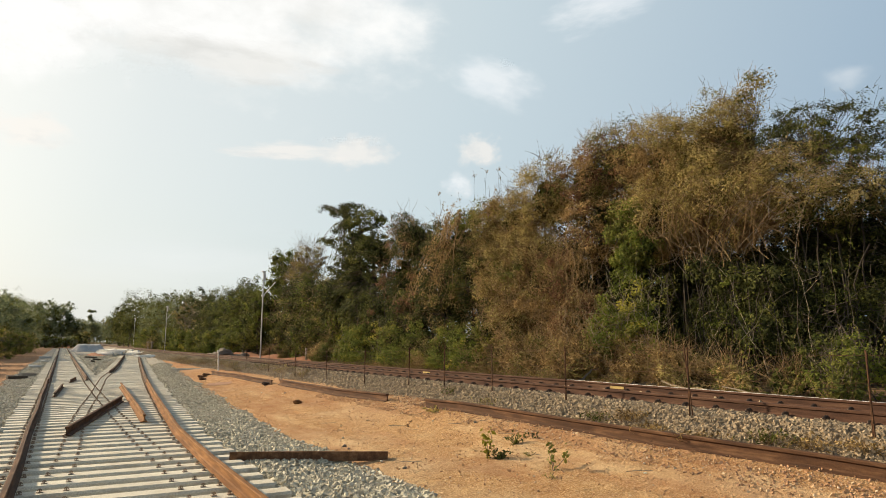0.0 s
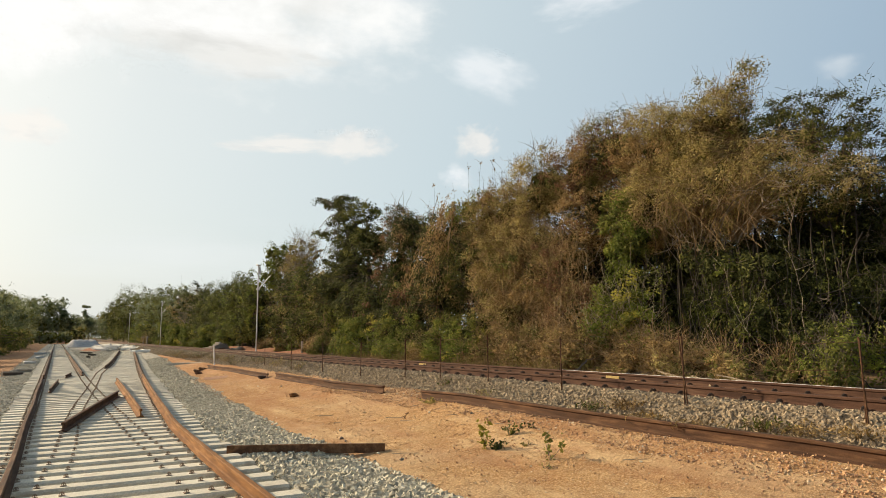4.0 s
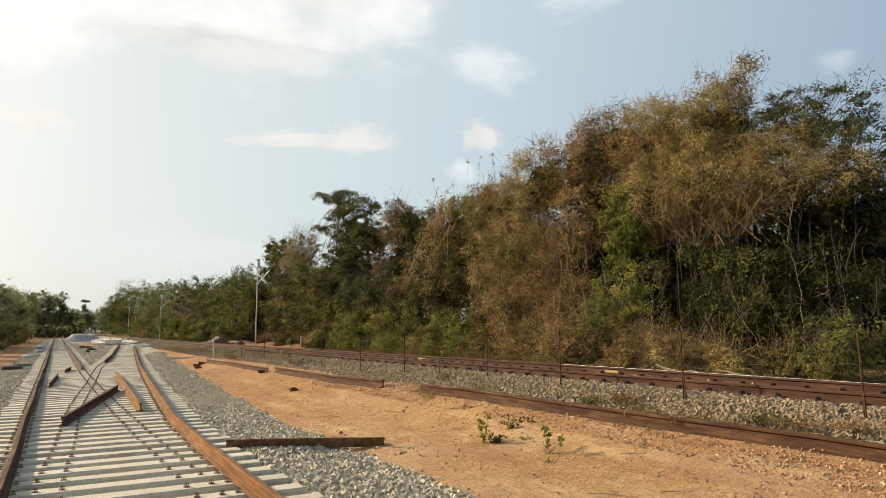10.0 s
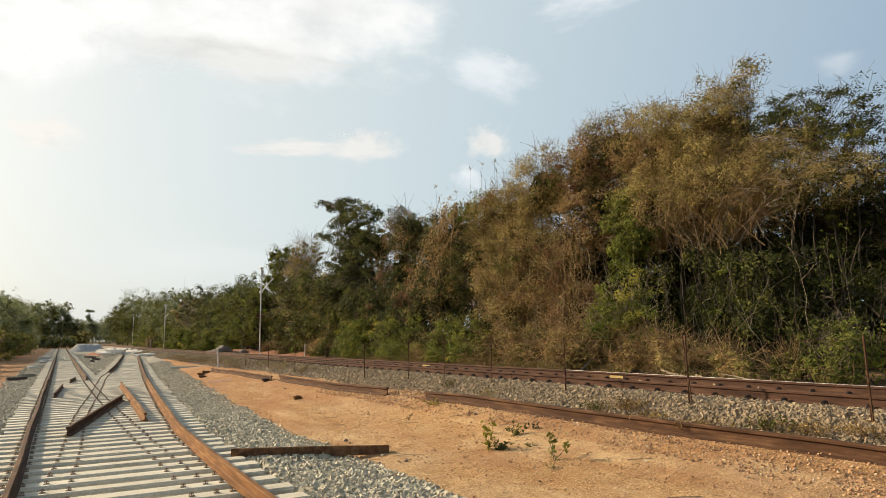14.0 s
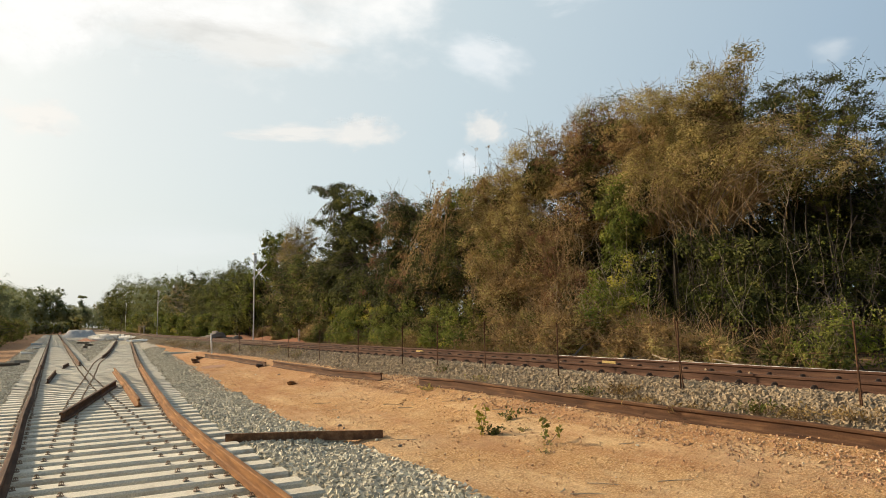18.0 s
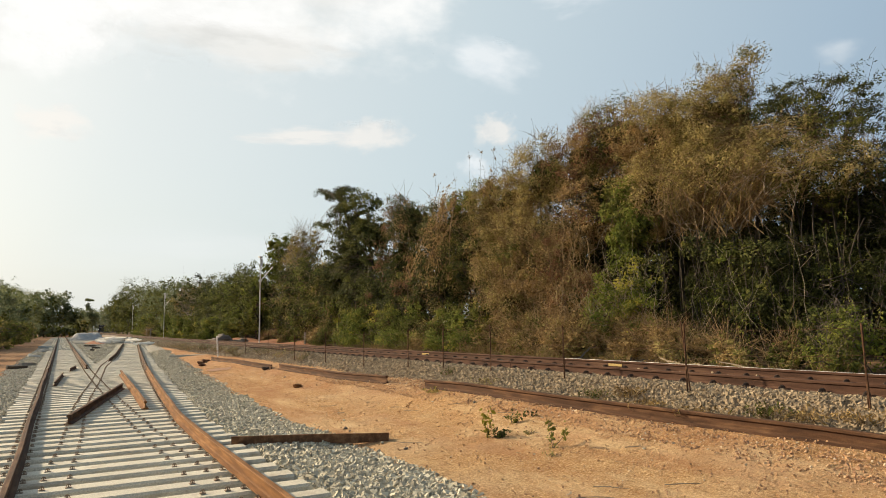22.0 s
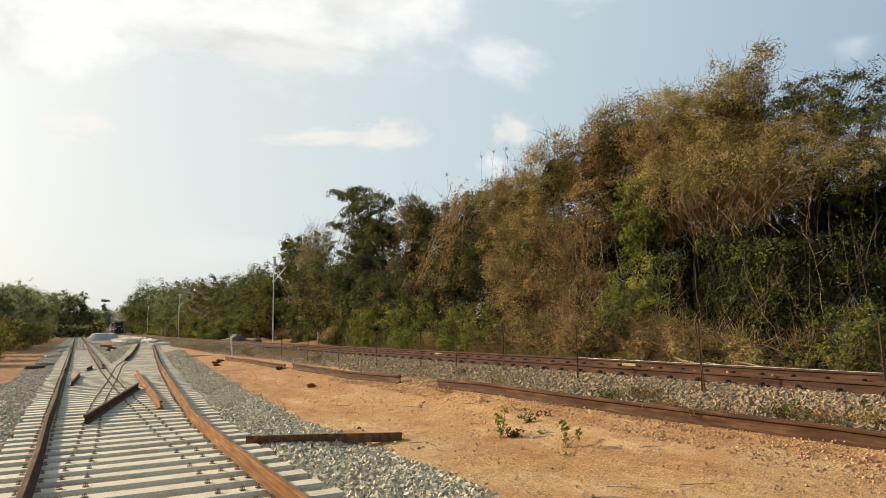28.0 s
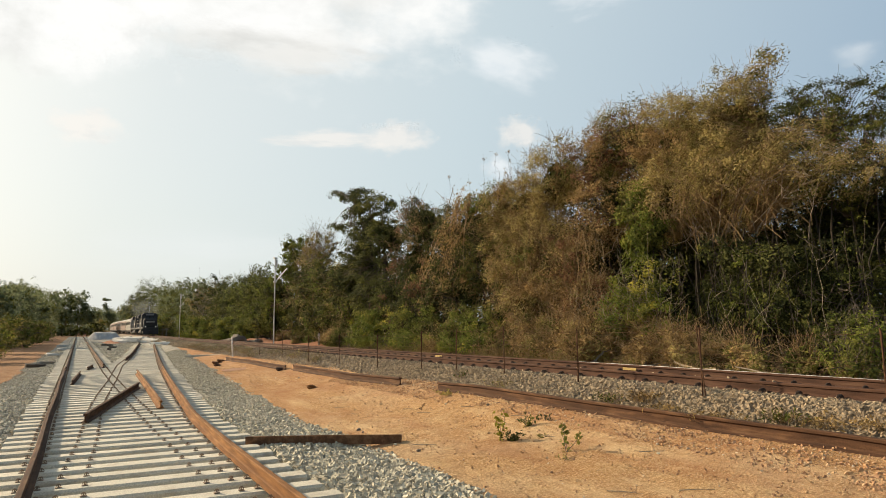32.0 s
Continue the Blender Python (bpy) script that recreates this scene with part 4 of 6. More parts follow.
    return p + w * np.sin(np.clip(t * 2.2, 0, math.pi / 2 + 0.6))


def in_blobs(rng, blobs, n, shell=0.55, clump=0.16, per=55):
    """Leaf places: clumps spread through the outer shell of lumpy blobs."""
    w = np.array([b[3] * b[4] + b[4] * b[5] + b[3] * b[5] for b in blobs])
    clumps = max(3, n // per)
    which = rng.choice(len(blobs), clumps, p=w / w.sum())
    B = np.array(blobs)[which]
    d = rng.normal(size=(clumps, 3))
    d /= np.linalg.norm(d, axis=1, keepdims=True)
    lump = 1 + 0.20 * np.sin(d[:, 0] * 5.1 + B[:, 0] * 3) * np.cos(d[:, 1] * 4.3 + B[:, 1]) + 0.15 * np.sin(d[:, 2] * 7 + B[:, 2])
    rad = (1 - shell * rng.random(clumps) ** 1.5) * lump
    c = B[:, :3] + d * B[:, 3:6] * rad[:, None]
    size = B[:, 3:6].mean(1) * clump * rng.uniform(0.6, 1.5, clumps)
    k = rng.integers(0, clumps, n)
    off = rng.normal(size=(n, 3))
    off *= (rng.random((n, 1)) ** 0.45) / (np.linalg.norm(off, axis=1, keepdims=True) + 1e-9) * 1.7
    face = off * 0.8 + d[k] * 0.5 + np.array([0, 0, 0.45])
    return c[k] + off * size[k][:, None] * np.array([1, 1, 0.8]), face


def woody(name, label, category, x, y, blobs, layers, twigs=(), trunks=1, bark=None, group="trees and shrubs of the thicket", seed=0, stout=0.13, lean=0.4, limbs=14, z0=None, lumpy=7, dense=1.75, fine=0.86, even=False, simple=False):
    """A tree or bush: trunk, limbs, crown layers (material, count, leaf size, shell, clump), loose twigs (material, count, length, radius, rise)."""
    rng = np.random.default_rng(seed + 100)
    z = ground_z(x, y) if z0 is None else z0
    ob = thing(name, (x, y, z), label, category, group)
    B = [(bx - x, by - y, bz - z, *r) for bx, by, bz, *r in blobs]
    big = max(B, key=lambda b: b[3] * b[5])
    lumps = []
    for b in B:
        for _ in range(lumpy):
            d = rng.normal(size=3)
            d /= np.linalg.norm(d)
            f = rng.uniform(0.24, 0.42)
            out = 0.63 if even else 0.74
            lumps.append((b[0] + d[0] * b[3] * out, b[1] + d[1] * b[4] * out, b[2] + d[2] * b[5] * out, b[3] * f, b[4] * f, b[5] * f))
    core, B = B, B + lumps
    bark = bark or BARK
    # trunks to the heart of the crown
    start = np.array([(rng.normal() * 0.12 * trunks, rng.normal() * 0.12 * trunks, -0.25) for _ in range(trunks)])
    end = np.array([(big[0] + rng.normal() * lean, big[1] + rng.normal() * lean, big[2] + big[5] * 0.2) for _ in range(trunks)])
    p = wander(rng, start, end, 9, 0.35)
    v, q = tubes(p, np.full(trunks, stout), np.full(trunks, stout * 0.35))
    link_mesh("trunk", quads_mesh("trunk", v, q), bark, ob)
    # limbs from the trunks to points inside the blobs
    if limbs:
        tgt, _ = in_blobs(rng, B, limbs, 0.5, 0.1, 1)
        src = p[rng.integers(0, trunks, limbs), rng.integers(3, 9, limbs)]
        pl = wander(rng, src, tgt, 7, 0.5)
        v, q = tubes(pl, np.full(limbs, stout * 0.34), np.full(limbs, 0.012))
        m = limbs * 4
        src2 = pl[rng.integers(0, limbs, m), rng.integers(2, 7, m)]
        tgt2 = src2 + rng.normal(size=(m, 3)) * np.array(big[3:6]) * 0.35
        v2, q2 = tubes(wander(rng, src2, tgt2, 5, 0.25), np.full(m, 0.022), np.full(m, 0.006))
        tagged(link_mesh("branchwork", quads_mesh("branchwork", np.concatenate([v, v2]), np.concatenate([q, q2 + len(v)])), bark, ob), kind="stuff")
    for i, (mat, count, size, shell, clump) in enumerate(layers):
        c, face = in_blobs(rng, B, int(count * dense / fine**1.6), shell, clump * (0.80 if even else 0.78), 30 if even else 55)
        low = c[:, 2] > 0.03
        v, q = leaves(c[low], size * fine * (1.12 if even else 1.0), seed * 7 + i, face=face[low], simple=simple)
        tagged(link_mesh("crown", quads_mesh("crown", v, q), mat, ob), kind="stuff")
    for i, (mat, count, length, radius, rise) in enumerate(twigs):
        c, _ = in_blobs(rng, B if even else core, count, 0.7, 0.08, 2)
        count = len(c)
        d = rng.normal(size=(count, 3)) * np.array([1, 1, 0.6])
        d[:, 2] += rise
        d /= np.linalg.norm(d, axis=1, keepdims=True)
        e = c + d * length * 0.7 * rng.uniform(0.4, 1.3, (count, 1))
        v, q = tubes(wander(rng, c, e, 4, length * 0.22), np.full(count, radius), np.full(count, radius * 0.35))
        v[:, 2] = np.maximum(v[:, 2], 0.0)
        tagged(link_mesh("twig_tangle", quads_mesh("twig_tangle", v, q), mat, ob), kind="stuff")
    return ob


def grown(name, label, category, x, y, blobs, species, clumps, per, leaf, reach, limb=None, twig=None, core=None, hubs=None, seed=0, stout=0.1, shell=0.45, flat=0.8, group="trees and shrubs of the thicket", droop=0.0):
    """A tree whose limbs each end in a clump of leaves: blobs (x, y, z, rx, ry, rz), species (material, share), limb (material, radius), twig (material, count, length, radius, rise), core (material, count, size)."""
    rng = np.random.default_rng(seed + 4000)
    z = ground_z(x, y)
    ob = thing(name, (x, y, z), label, category, group)
    B = np.array([(bx - x, by - y, bz - z, *r) for bx, by, bz, *r in blobs])
    w = B[:, 3] * B[:, 4] + B[:, 4] * B[:, 5] + B[:, 3] * B[:, 5]
    w = np.maximum(w, 0.45)
    which = rng.choice(len(B), clumps * 2, p=w / w.sum())
    d = rng.normal(size=(clumps * 2, 3))
    d /= np.linalg.norm(d, axis=1, keepdims=True)
    keep = np.nonzero((d[:, 0] < 0.35) | (rng.random(clumps * 2) < 0.3))[0][:clumps]
    d, S = d[keep], B[which[keep]]
    n = len(d)
    lump = 1 + 0.16 * np.sin(d[:, 1] * 6.1 + S[:, 1] * 3) * np.cos(d[:, 2] * 5.3 + S[:, 2]) + rng.normal(size=n) * 0.06
    c = S[:, :3] + d * S[:, 3:6] * ((1 - shell * rng.random(n) ** 1.6) * lump)[:, None]
    c[:, 2] = np.maximum(c[:, 2], 0.12)
    # trunks rise from the ground into the crown
    if hubs is None:
        hubs = [(b[0] + x, b[1] + y, b[2] + z - 0.45 * b[5]) for b in B]
    H = np.array(hubs) - np.array((x, y, z))
    root = np.stack([rng.normal(size=len(H)) * 0.25 + 0.35 * H[:, 0], rng.normal(size=len(H)) * 0.25 + 0.35 * H[:, 1], np.full(len(H), -0.25)], 1)
    v, q = tubes(wander(rng, root, H, 9, 0.3), np.full(len(H), stout), np.full(len(H), stout * 0.5))
    # trunks take the bark whose colour already holds the shade
    link_mesh("trunk", quads_mesh("trunk", v, q), BARK_SHADED, ob)
    # one limb to each clump, bowing upwards and out
    if limb:
        gap = np.linalg.norm(c[:, None] - H[None], axis=2) + rng.random((n, len(H))) * 0.8
        a = H[np.argmin(gap, 1)]
        mid = a * 0.45 + c * 0.55
        mid[:, 2] += 0.16 * np.linalg.norm(c - a, axis=1)
        t = np.linspace(0, 1, 7)[None, :, None]
        path = a[:, None] * (1 - t) ** 2 + 2 * mid[:, None] * t * (1 - t) + c[:, None] * t**2
        path[:, 1:] += np.cumsum(rng.normal(size=(n, 6, 3)), 1) * 0.045
        v, q = tubes(path, limb[1] * rng.uniform(0.35, 1.2, n), np.full(n, limb[1] * 0.28))
        tagged(link_mesh("branchwork", quads_mesh("branchwork", v, q), limb[0], ob), kind="stuff")
    if twig:
        mat, count, length, radius, rise = twig
        k = rng.integers(0, n, count)
        s = c[k] + rng.normal(size=(count, 3)) * reach * 0.5
        e = rng.normal(size=(count, 3)) + d[k] * 0.7
        e[:, 2] += rise
        e = s + e / np.linalg.norm(e, axis=1, keepdims=True) * length * rng.uniform(0.4, 1.3, (count, 1))
        v, q = tubes(wander(rng, s, e, 4, length * 0.16), np.full(count, radius), np.full(count, radius * 0.4))
        v[:, 2] = np.maximum(v[:, 2], 0.0)
        tagged(link_mesh("twig_tangle", quads_mesh("twig_tangle", v, q), mat, ob), kind="stuff")
    # leaf clumps, neighbours mostly of one kind
    kind = np.array([noise.noise(Vector(p) * 0.55 + Vector((seed, 0, 0))) for p in c]) + rng.normal(size=n) * 0.16
    rank = np.argsort(np.argsort(kind)) / n
    lo = 0.0
    total = sum(s for _, s in species)
    for i, (mat, share) in enumerate(species):
        mine = np.nonzero((rank >= lo) & (rank < lo + share / total + 1e-6))[0]
        lo += share / total
        if not len(mine):
            continue
        m = len(mine) * per
        k = mine[rng.integers(0, len(mine), m)]
        size = reach * (0.55 + 0.9 * ((k * 37) % 17) / 17)
        off = rng.normal(size=(m, 3))
        off *= (rng.random((m, 1)) ** 0.4) / (np.linalg.norm(off, axis=1, keepdims=True) + 1e-9)
        face = off * 0.6 + d[k] * 0.6 + np.array([-0.2, 0, 0.4])
        pos = c[k] + off * size[:, None] * np.array([1, 1.15, flat])
        good = pos[:, 2] > 0.03
        v, q = leaves(pos[good], leaf, seed * 9 + i, droop=droop, face=face[good])
        tagged(link_mesh("crown", quads_mesh("crown", v, q), mat, ob), kind="stuff")
    # dark leaves at the heart, shade put into their colour
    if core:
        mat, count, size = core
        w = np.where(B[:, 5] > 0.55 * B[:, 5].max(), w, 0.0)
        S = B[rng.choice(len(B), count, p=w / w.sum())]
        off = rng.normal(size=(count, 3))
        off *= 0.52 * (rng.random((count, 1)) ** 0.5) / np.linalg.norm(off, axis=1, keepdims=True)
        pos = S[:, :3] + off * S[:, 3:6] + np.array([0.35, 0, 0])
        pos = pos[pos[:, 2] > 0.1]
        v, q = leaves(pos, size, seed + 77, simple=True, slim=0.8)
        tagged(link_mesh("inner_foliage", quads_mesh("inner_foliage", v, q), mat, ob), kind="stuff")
    return ob


def curtain(x, y0, y1, top, bottom, count, mat, radius, slant, seed, leafage=None, label="curtain of dry hanging creeper stems"):
    """Long creeper stems that hang side by side, with withered leaves on them."""
    rng = np.random.default_rng(seed + 9000)
    ym = (y0 + y1) / 2
    z = ground_z(x, ym)
    ob = thing("hanging_creeper", (x, ym, z), label, "creeper", "hanging creepers")
    a = np.stack([rng.normal(size=count) * 0.3, rng.uniform(y0, y1, count) - ym, top - z + rng.normal(size=count) * 0.5], 1)
    e = a + np.stack([rng.normal(size=count) * 0.2 - 0.25, rng.normal(size=count) * 0.35 + slant, (bottom - top) * rng.uniform(0.45, 1.05, count)], 1)
    e[:, 2] = np.maximum(e[:, 2], 0.05)
    p = wander(rng, a, e, 9, 0.42)
    v, q = tubes(p, radius * rng.uniform(0.5, 1.4, count), np.full(count, radius * 0.6))
    tagged(link_mesh("stem_tangle", quads_mesh("stem_tangle", v, q), mat, ob), kind="stuff")
    if leafage:
        leaf_mat, n, size = leafage
        pos = p[rng.integers(0, count, n), rng.integers(0, 9, n)] + rng.normal(size=(n, 3)) * 0.12
        v, q = leaves(pos, size, seed, droop=1.2)
        tagged(link_mesh("foliage", quads_mesh("foliage", v, q), leaf_mat, ob), kind="stuff")


D, M, L, O, B_, R_ = LEAF_DARK, LEAF_MID, LEAF_LIGHT, LEAF_OLIVE, LEAF_BROWN, LEAF_RED
# the tall thicket behind the main line, from the near end to the far one
grown("tree", "tall tree overgrown with dry olive vines and a bare twiggy top", "tree", 21.6, 15.5,
      [(21.2, 16.4, 9.35, 2.2, 1.9, 2.0), (20.6, 15.4, 7.4, 2.0, 2.4, 1.5), (21.0, 15.4, 9.9, 1.3, 1.1, 0.9), (20.9, 15.0, 10.7, 0.35, 0.45, 0.6), (20.85, 14.5, 11.4, 0.2, 0.4, 0.25), (20.6, 13.4, 7.4, 1.5, 1.8, 1.1), (20.4, 12.0, 6.6, 1.3, 1.8, 0.7), (21.4, 16.4, 6.6, 1.8, 2.6, 1.4)],
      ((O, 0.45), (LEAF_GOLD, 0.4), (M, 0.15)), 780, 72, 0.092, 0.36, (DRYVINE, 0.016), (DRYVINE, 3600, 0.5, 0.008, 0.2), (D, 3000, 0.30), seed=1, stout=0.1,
      hubs=[(20.6, 16.0, 5.0), (20.4, 15.2, 5.2), (20.8, 16.6, 6.2), (21.0, 14.9, 8.6)])
grown("tree", "broad tree smothered in dry olive-brown creepers", "tree", 21.4, 18.4,
      [(20.9, 18.4, 9.2, 2.2, 2.0, 2.1), (20.3, 18.2, 6.9, 1.8, 1.9, 1.6)],
      ((LEAF_GOLD, 0.4), (O, 0.4), (B_, 0.2)), 460, 72, 0.092, 0.36, (DRYVINE, 0.018), (DRYVINE, 2400, 0.5, 0.008, 0.2), (D, 2400, 0.30), seed=4, stout=0.1,
      hubs=[(20.5, 17.6, 5.4), (20.8, 18.6, 6.6)])
grown("tree", "tree covered with rusty brown dead creepers", "tree", 21.4, 21.8,
      [(21.2, 21.6, 10.0, 1.9, 2.0, 1.75), (20.8, 23.3, 9.3, 1.8, 1.6, 1.7), (20.5, 21.8, 7.4, 1.8, 2.0, 1.8)],
      ((B_, 0.4), (R_, 0.22), (M, 0.14), (O, 0.24)), 440, 66, 0.105, 0.38, (BARK, 0.02), (DRYVINE, 1500, 0.55, 0.009, 0.3), (D, 3000, 0.32), seed=5, stout=0.1)
grown("tree", "sloping mass of dry creepers with bare upright twigs", "tree", 20.4, 26.4,
      [(20.2, 25.6, 8.9, 1.8, 1.9, 2.0), (19.9, 28.0, 7.9, 1.7, 1.9, 1.9), (19.9, 30.0, 7.7, 1.6, 1.7, 1.8), (19.6, 26.4, 6.0, 1.8, 2.3, 1.9)],
      ((LEAF_GOLD, 0.4), (O, 0.4), (B_, 0.2)), 580, 66, 0.10, 0.38, (DRYVINE, 0.018), (DRYVINE, 3000, 0.6, 0.009, 0.4), (D, 3600, 0.34), seed=6, stout=0.1)
grown("tree", "sparse leafy tree with dark leaves and open gaps", "tree", 21.4, 11.9,
      [(21.3, 12.9, 9.3, 1.0, 1.2, 0.9), (21.2, 11.4, 8.9, 1.0, 1.2, 0.8), (21.1, 12.4, 7.8, 1.0, 1.5, 0.9), (21.0, 10.6, 7.7, 0.9, 0.9, 0.8), (21.2, 13.8, 9.1, 1.0, 0.9, 0.9), (21.2, 12.2, 6.6, 1.2, 2.2, 0.9)],
      ((D, 0.72), (M, 0.28)), 380, 44, 0.095, 0.26, (BARK, 0.014), (BARK, 700, 0.5, 0.007, 0.1), None, seed=2, stout=0.05, hubs=[(21.4, 12.4, 5.4), (21.3, 11.4, 5.0), (21.4, 13.2, 7.0), (21.3, 11.8, 7.2), (21.2, 12.6, 7.8), (21.2, 11.0, 6.6)], flat=0.5)
grown("tree", "bare grey tree with a haze of fine branches", "tree", 22.4, 9.4,
      [(22.2, 9.6, 6.6, 1.2, 1.4, 1.8), (22.2, 9.0, 5.0, 1.2, 1.8, 1.5)], ((O, 0.5), (D, 0.5)), 80, 14, 0.09, 0.4, (BARK, 0.018), (BARK, 900, 0.9, 0.008, 0.7), None, seed=3, stout=0.04)
# leaf and bark colours hold the shade deep in the thicket
grown("tree", "tree deep in the thicket, leaves darkened for shade", "tree", 24.4, 15.0,
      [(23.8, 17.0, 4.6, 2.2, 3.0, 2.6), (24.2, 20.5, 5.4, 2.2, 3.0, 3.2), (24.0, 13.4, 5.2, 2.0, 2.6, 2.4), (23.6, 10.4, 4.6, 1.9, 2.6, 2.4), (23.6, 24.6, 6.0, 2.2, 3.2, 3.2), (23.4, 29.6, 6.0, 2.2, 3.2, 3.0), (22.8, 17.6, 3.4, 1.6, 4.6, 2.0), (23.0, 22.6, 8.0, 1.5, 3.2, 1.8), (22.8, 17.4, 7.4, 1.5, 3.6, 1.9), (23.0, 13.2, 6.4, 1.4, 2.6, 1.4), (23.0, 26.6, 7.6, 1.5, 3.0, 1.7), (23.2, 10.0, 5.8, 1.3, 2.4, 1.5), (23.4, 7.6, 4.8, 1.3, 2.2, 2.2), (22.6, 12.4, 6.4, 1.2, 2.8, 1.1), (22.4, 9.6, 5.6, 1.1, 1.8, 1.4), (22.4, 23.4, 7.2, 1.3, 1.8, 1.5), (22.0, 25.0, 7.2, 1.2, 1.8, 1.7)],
      ((D, 1.0),), 880, 40, 0.16, 0.45, (BARK_SHADED, 0.02), None, (D, 14000, 0.42), seed=7, stout=0.035)
grown("shrub", "bright green creeper hanging from a tree", "shrub", 19.6, 18.6,
      [(18.9, 19.2, 6.8, 0.7, 0.9, 0.9), (18.8, 18.2, 5.8, 0.7, 0.9, 0.9), (18.9, 18.9, 5.0, 0.5, 0.7, 0.9)], ((M, 0.4), (L, 0.6)), 90, 52, 0.15, 0.30, (BARK, 0.012), None, (D, 500, 0.25), seed=9, stout=0.04)
grown("tree", "round mass of brown withered creepers", "tree", 19.6, 25.6,
      [(19.1, 27.4, 5.0, 1.7, 1.9, 2.0), (18.9, 24.8, 4.6, 1.6, 1.7, 2.0), (18.6, 26.0, 2.8, 1.5, 2.2, 1.6)],
      ((B_, 0.4), (O, 0.25), (LEAF_GOLD, 0.2), (M, 0.15)), 330, 62, 0.105, 0.36, (DRYVINE, 0.016), (DRYVINE, 1700, 0.8, 0.009, 0.0), (D, 3000, 0.32), seed=10, stout=0.08)
grown("shrub", "tall brown shrub of dry hanging stems", "shrub", 18.9, 22.2,
      [(18.9, 22.6, 4.6, 1.4, 1.5, 2.0), (18.6, 21.4, 2.8, 1.2, 1.5, 1.5)], ((B_, 0.45), (R_, 0.25), (O, 0.3)), 200, 62, 0.10, 0.36, (DRYVINE, 0.016), (DRYVINE, 1200, 0.8, 0.009, 0.0), (D, 1800, 0.3), seed=11, stout=0.06)
grown("shrub", "leafy green shrub with yellow-green young leaves", "shrub", 17.8, 17.6,
      [(17.6, 17.8, 3.4, 0.8, 1.1, 1.1), (17.5, 18.4, 2.3, 0.8, 1.0, 1.0), (17.6, 16.9, 2.5, 0.8, 0.9, 1.2)], ((L, 0.7), (M, 0.2), (LEAF_YELLOW, 0.1)), 110, 46, 0.115, 0.27, (BARK_PALE, 0.010), (BARK_PALE, 160, 0.9, 0.007, 1.4), (D, 600, 0.2), seed=12, stout=0.03)
# dark leaves paint the gap's shade, the lighter ones its spots of sun
grown("shrub", "patch of leaves in the gap, shade and sun coloured in", "shrub", 19.4, 14.4,
      [(19.2, 14.6, 4.2, 0.6, 1.0, 0.45), (19.1, 13.2, 4.0, 0.6, 0.7, 0.5), (19.2, 15.6, 4.6, 0.6, 0.8, 0.5), (19.3, 14.0, 2.8, 0.7, 1.6, 0.8)], ((D, 0.7), (M, 0.24), (L, 0.06)), 90, 30, 0.13, 0.26, (BARK, 0.010), None, (D, 500, 0.22), seed=24, stout=0.02)
grown("tree", "dark tree wrapped in dead creepers", "tree", 20.6, 33.4,
      [(20.2, 33.8, 7.6, 1.8, 2.0, 2.0), (19.8, 31.4, 5.8, 1.7, 2.0, 2.2), (20.2, 36.6, 7.4, 1.8, 2.0, 2.2), (19.6, 34.4, 4.4, 1.8, 2.4, 2.0)],
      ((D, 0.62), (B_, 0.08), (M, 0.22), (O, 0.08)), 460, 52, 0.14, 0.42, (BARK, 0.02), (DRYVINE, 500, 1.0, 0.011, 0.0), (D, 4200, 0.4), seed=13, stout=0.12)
grown("shrub", "yellow-green leafy top above the dark trees", "shrub", 20.2, 31.8,
      [(19.6, 32.0, 8.9, 0.8, 1.2, 0.7), (19.8, 30.0, 9.2, 0.8, 1.0, 0.6)], ((L, 0.4), (LEAF_YELLOW, 0.3), (M, 0.3)), 60, 44, 0.13, 0.32, (BARK, 0.012), None, (D, 200, 0.3), seed=25, stout=0.03)
grown("tree", "dark broad-leaved tree with flat outstretched branches", "tree", 19.8, 45.6,
      [(19, 44.8, 11.0, 1.4, 1.8, 0.8), (19, 48.2, 12.2, 1.0, 1.8, 0.55), (19, 51.2, 12.8, 0.8, 1.6, 0.36), (19, 53.6, 13.45, 0.5, 1.1, 0.22), (19, 49.4, 11.1, 1.0, 1.6, 0.5), (19, 51.6, 10.2, 0.7, 1.5, 0.34), (19, 54.0, 10.7, 0.5, 1.3, 0.25), (19, 46.6, 9.3, 1.6, 2.2, 1.2), (19, 48.4, 7.8, 1.5, 1.8, 1.5), (19, 50.2, 6.0, 1.6, 2.0, 1.7), (19.2, 44.2, 8.4, 1.8, 2.2, 1.5), (19.0, 46.4, 6.4, 1.7, 2.4, 1.6), (18.8, 44.6, 4.2, 1.8, 2.6, 1.8)],
      ((D, 0.75), (M, 0.25)), 520, 50, 0.18, 0.44, (BARK, 0.03), None, (D, 4200, 0.44), seed=14, stout=0.17, flat=0.55,
      hubs=[(19.4, 45.0, 6.5), (19.3, 45.4, 9.0), (19.2, 46.8, 10.2), (19.1, 50.0, 11.8)])
grown("tree", "tree with red-brown dead creepers over dark leaves", "tree", 20.3, 40.0,
      [(20, 40.8, 9.2, 1.6, 1.7, 1.5), (19.8, 38.4, 8.4, 1.6, 1.6, 1.6), (19.8, 40.6, 6.2, 1.8, 2.0, 1.8)],
      ((R_, 0.2), (D, 0.7), (B_, 0.1)), 280, 52, 0.14, 0.4, (BARK, 0.018), (DRYVINE, 500, 1.0, 0.012, 0.0), (D, 3000, 0.4), seed=15, stout=0.12)
grown("tree", "dark leafy undergrowth tree with dead hanging stems", "tree", 19.4, 40.2,
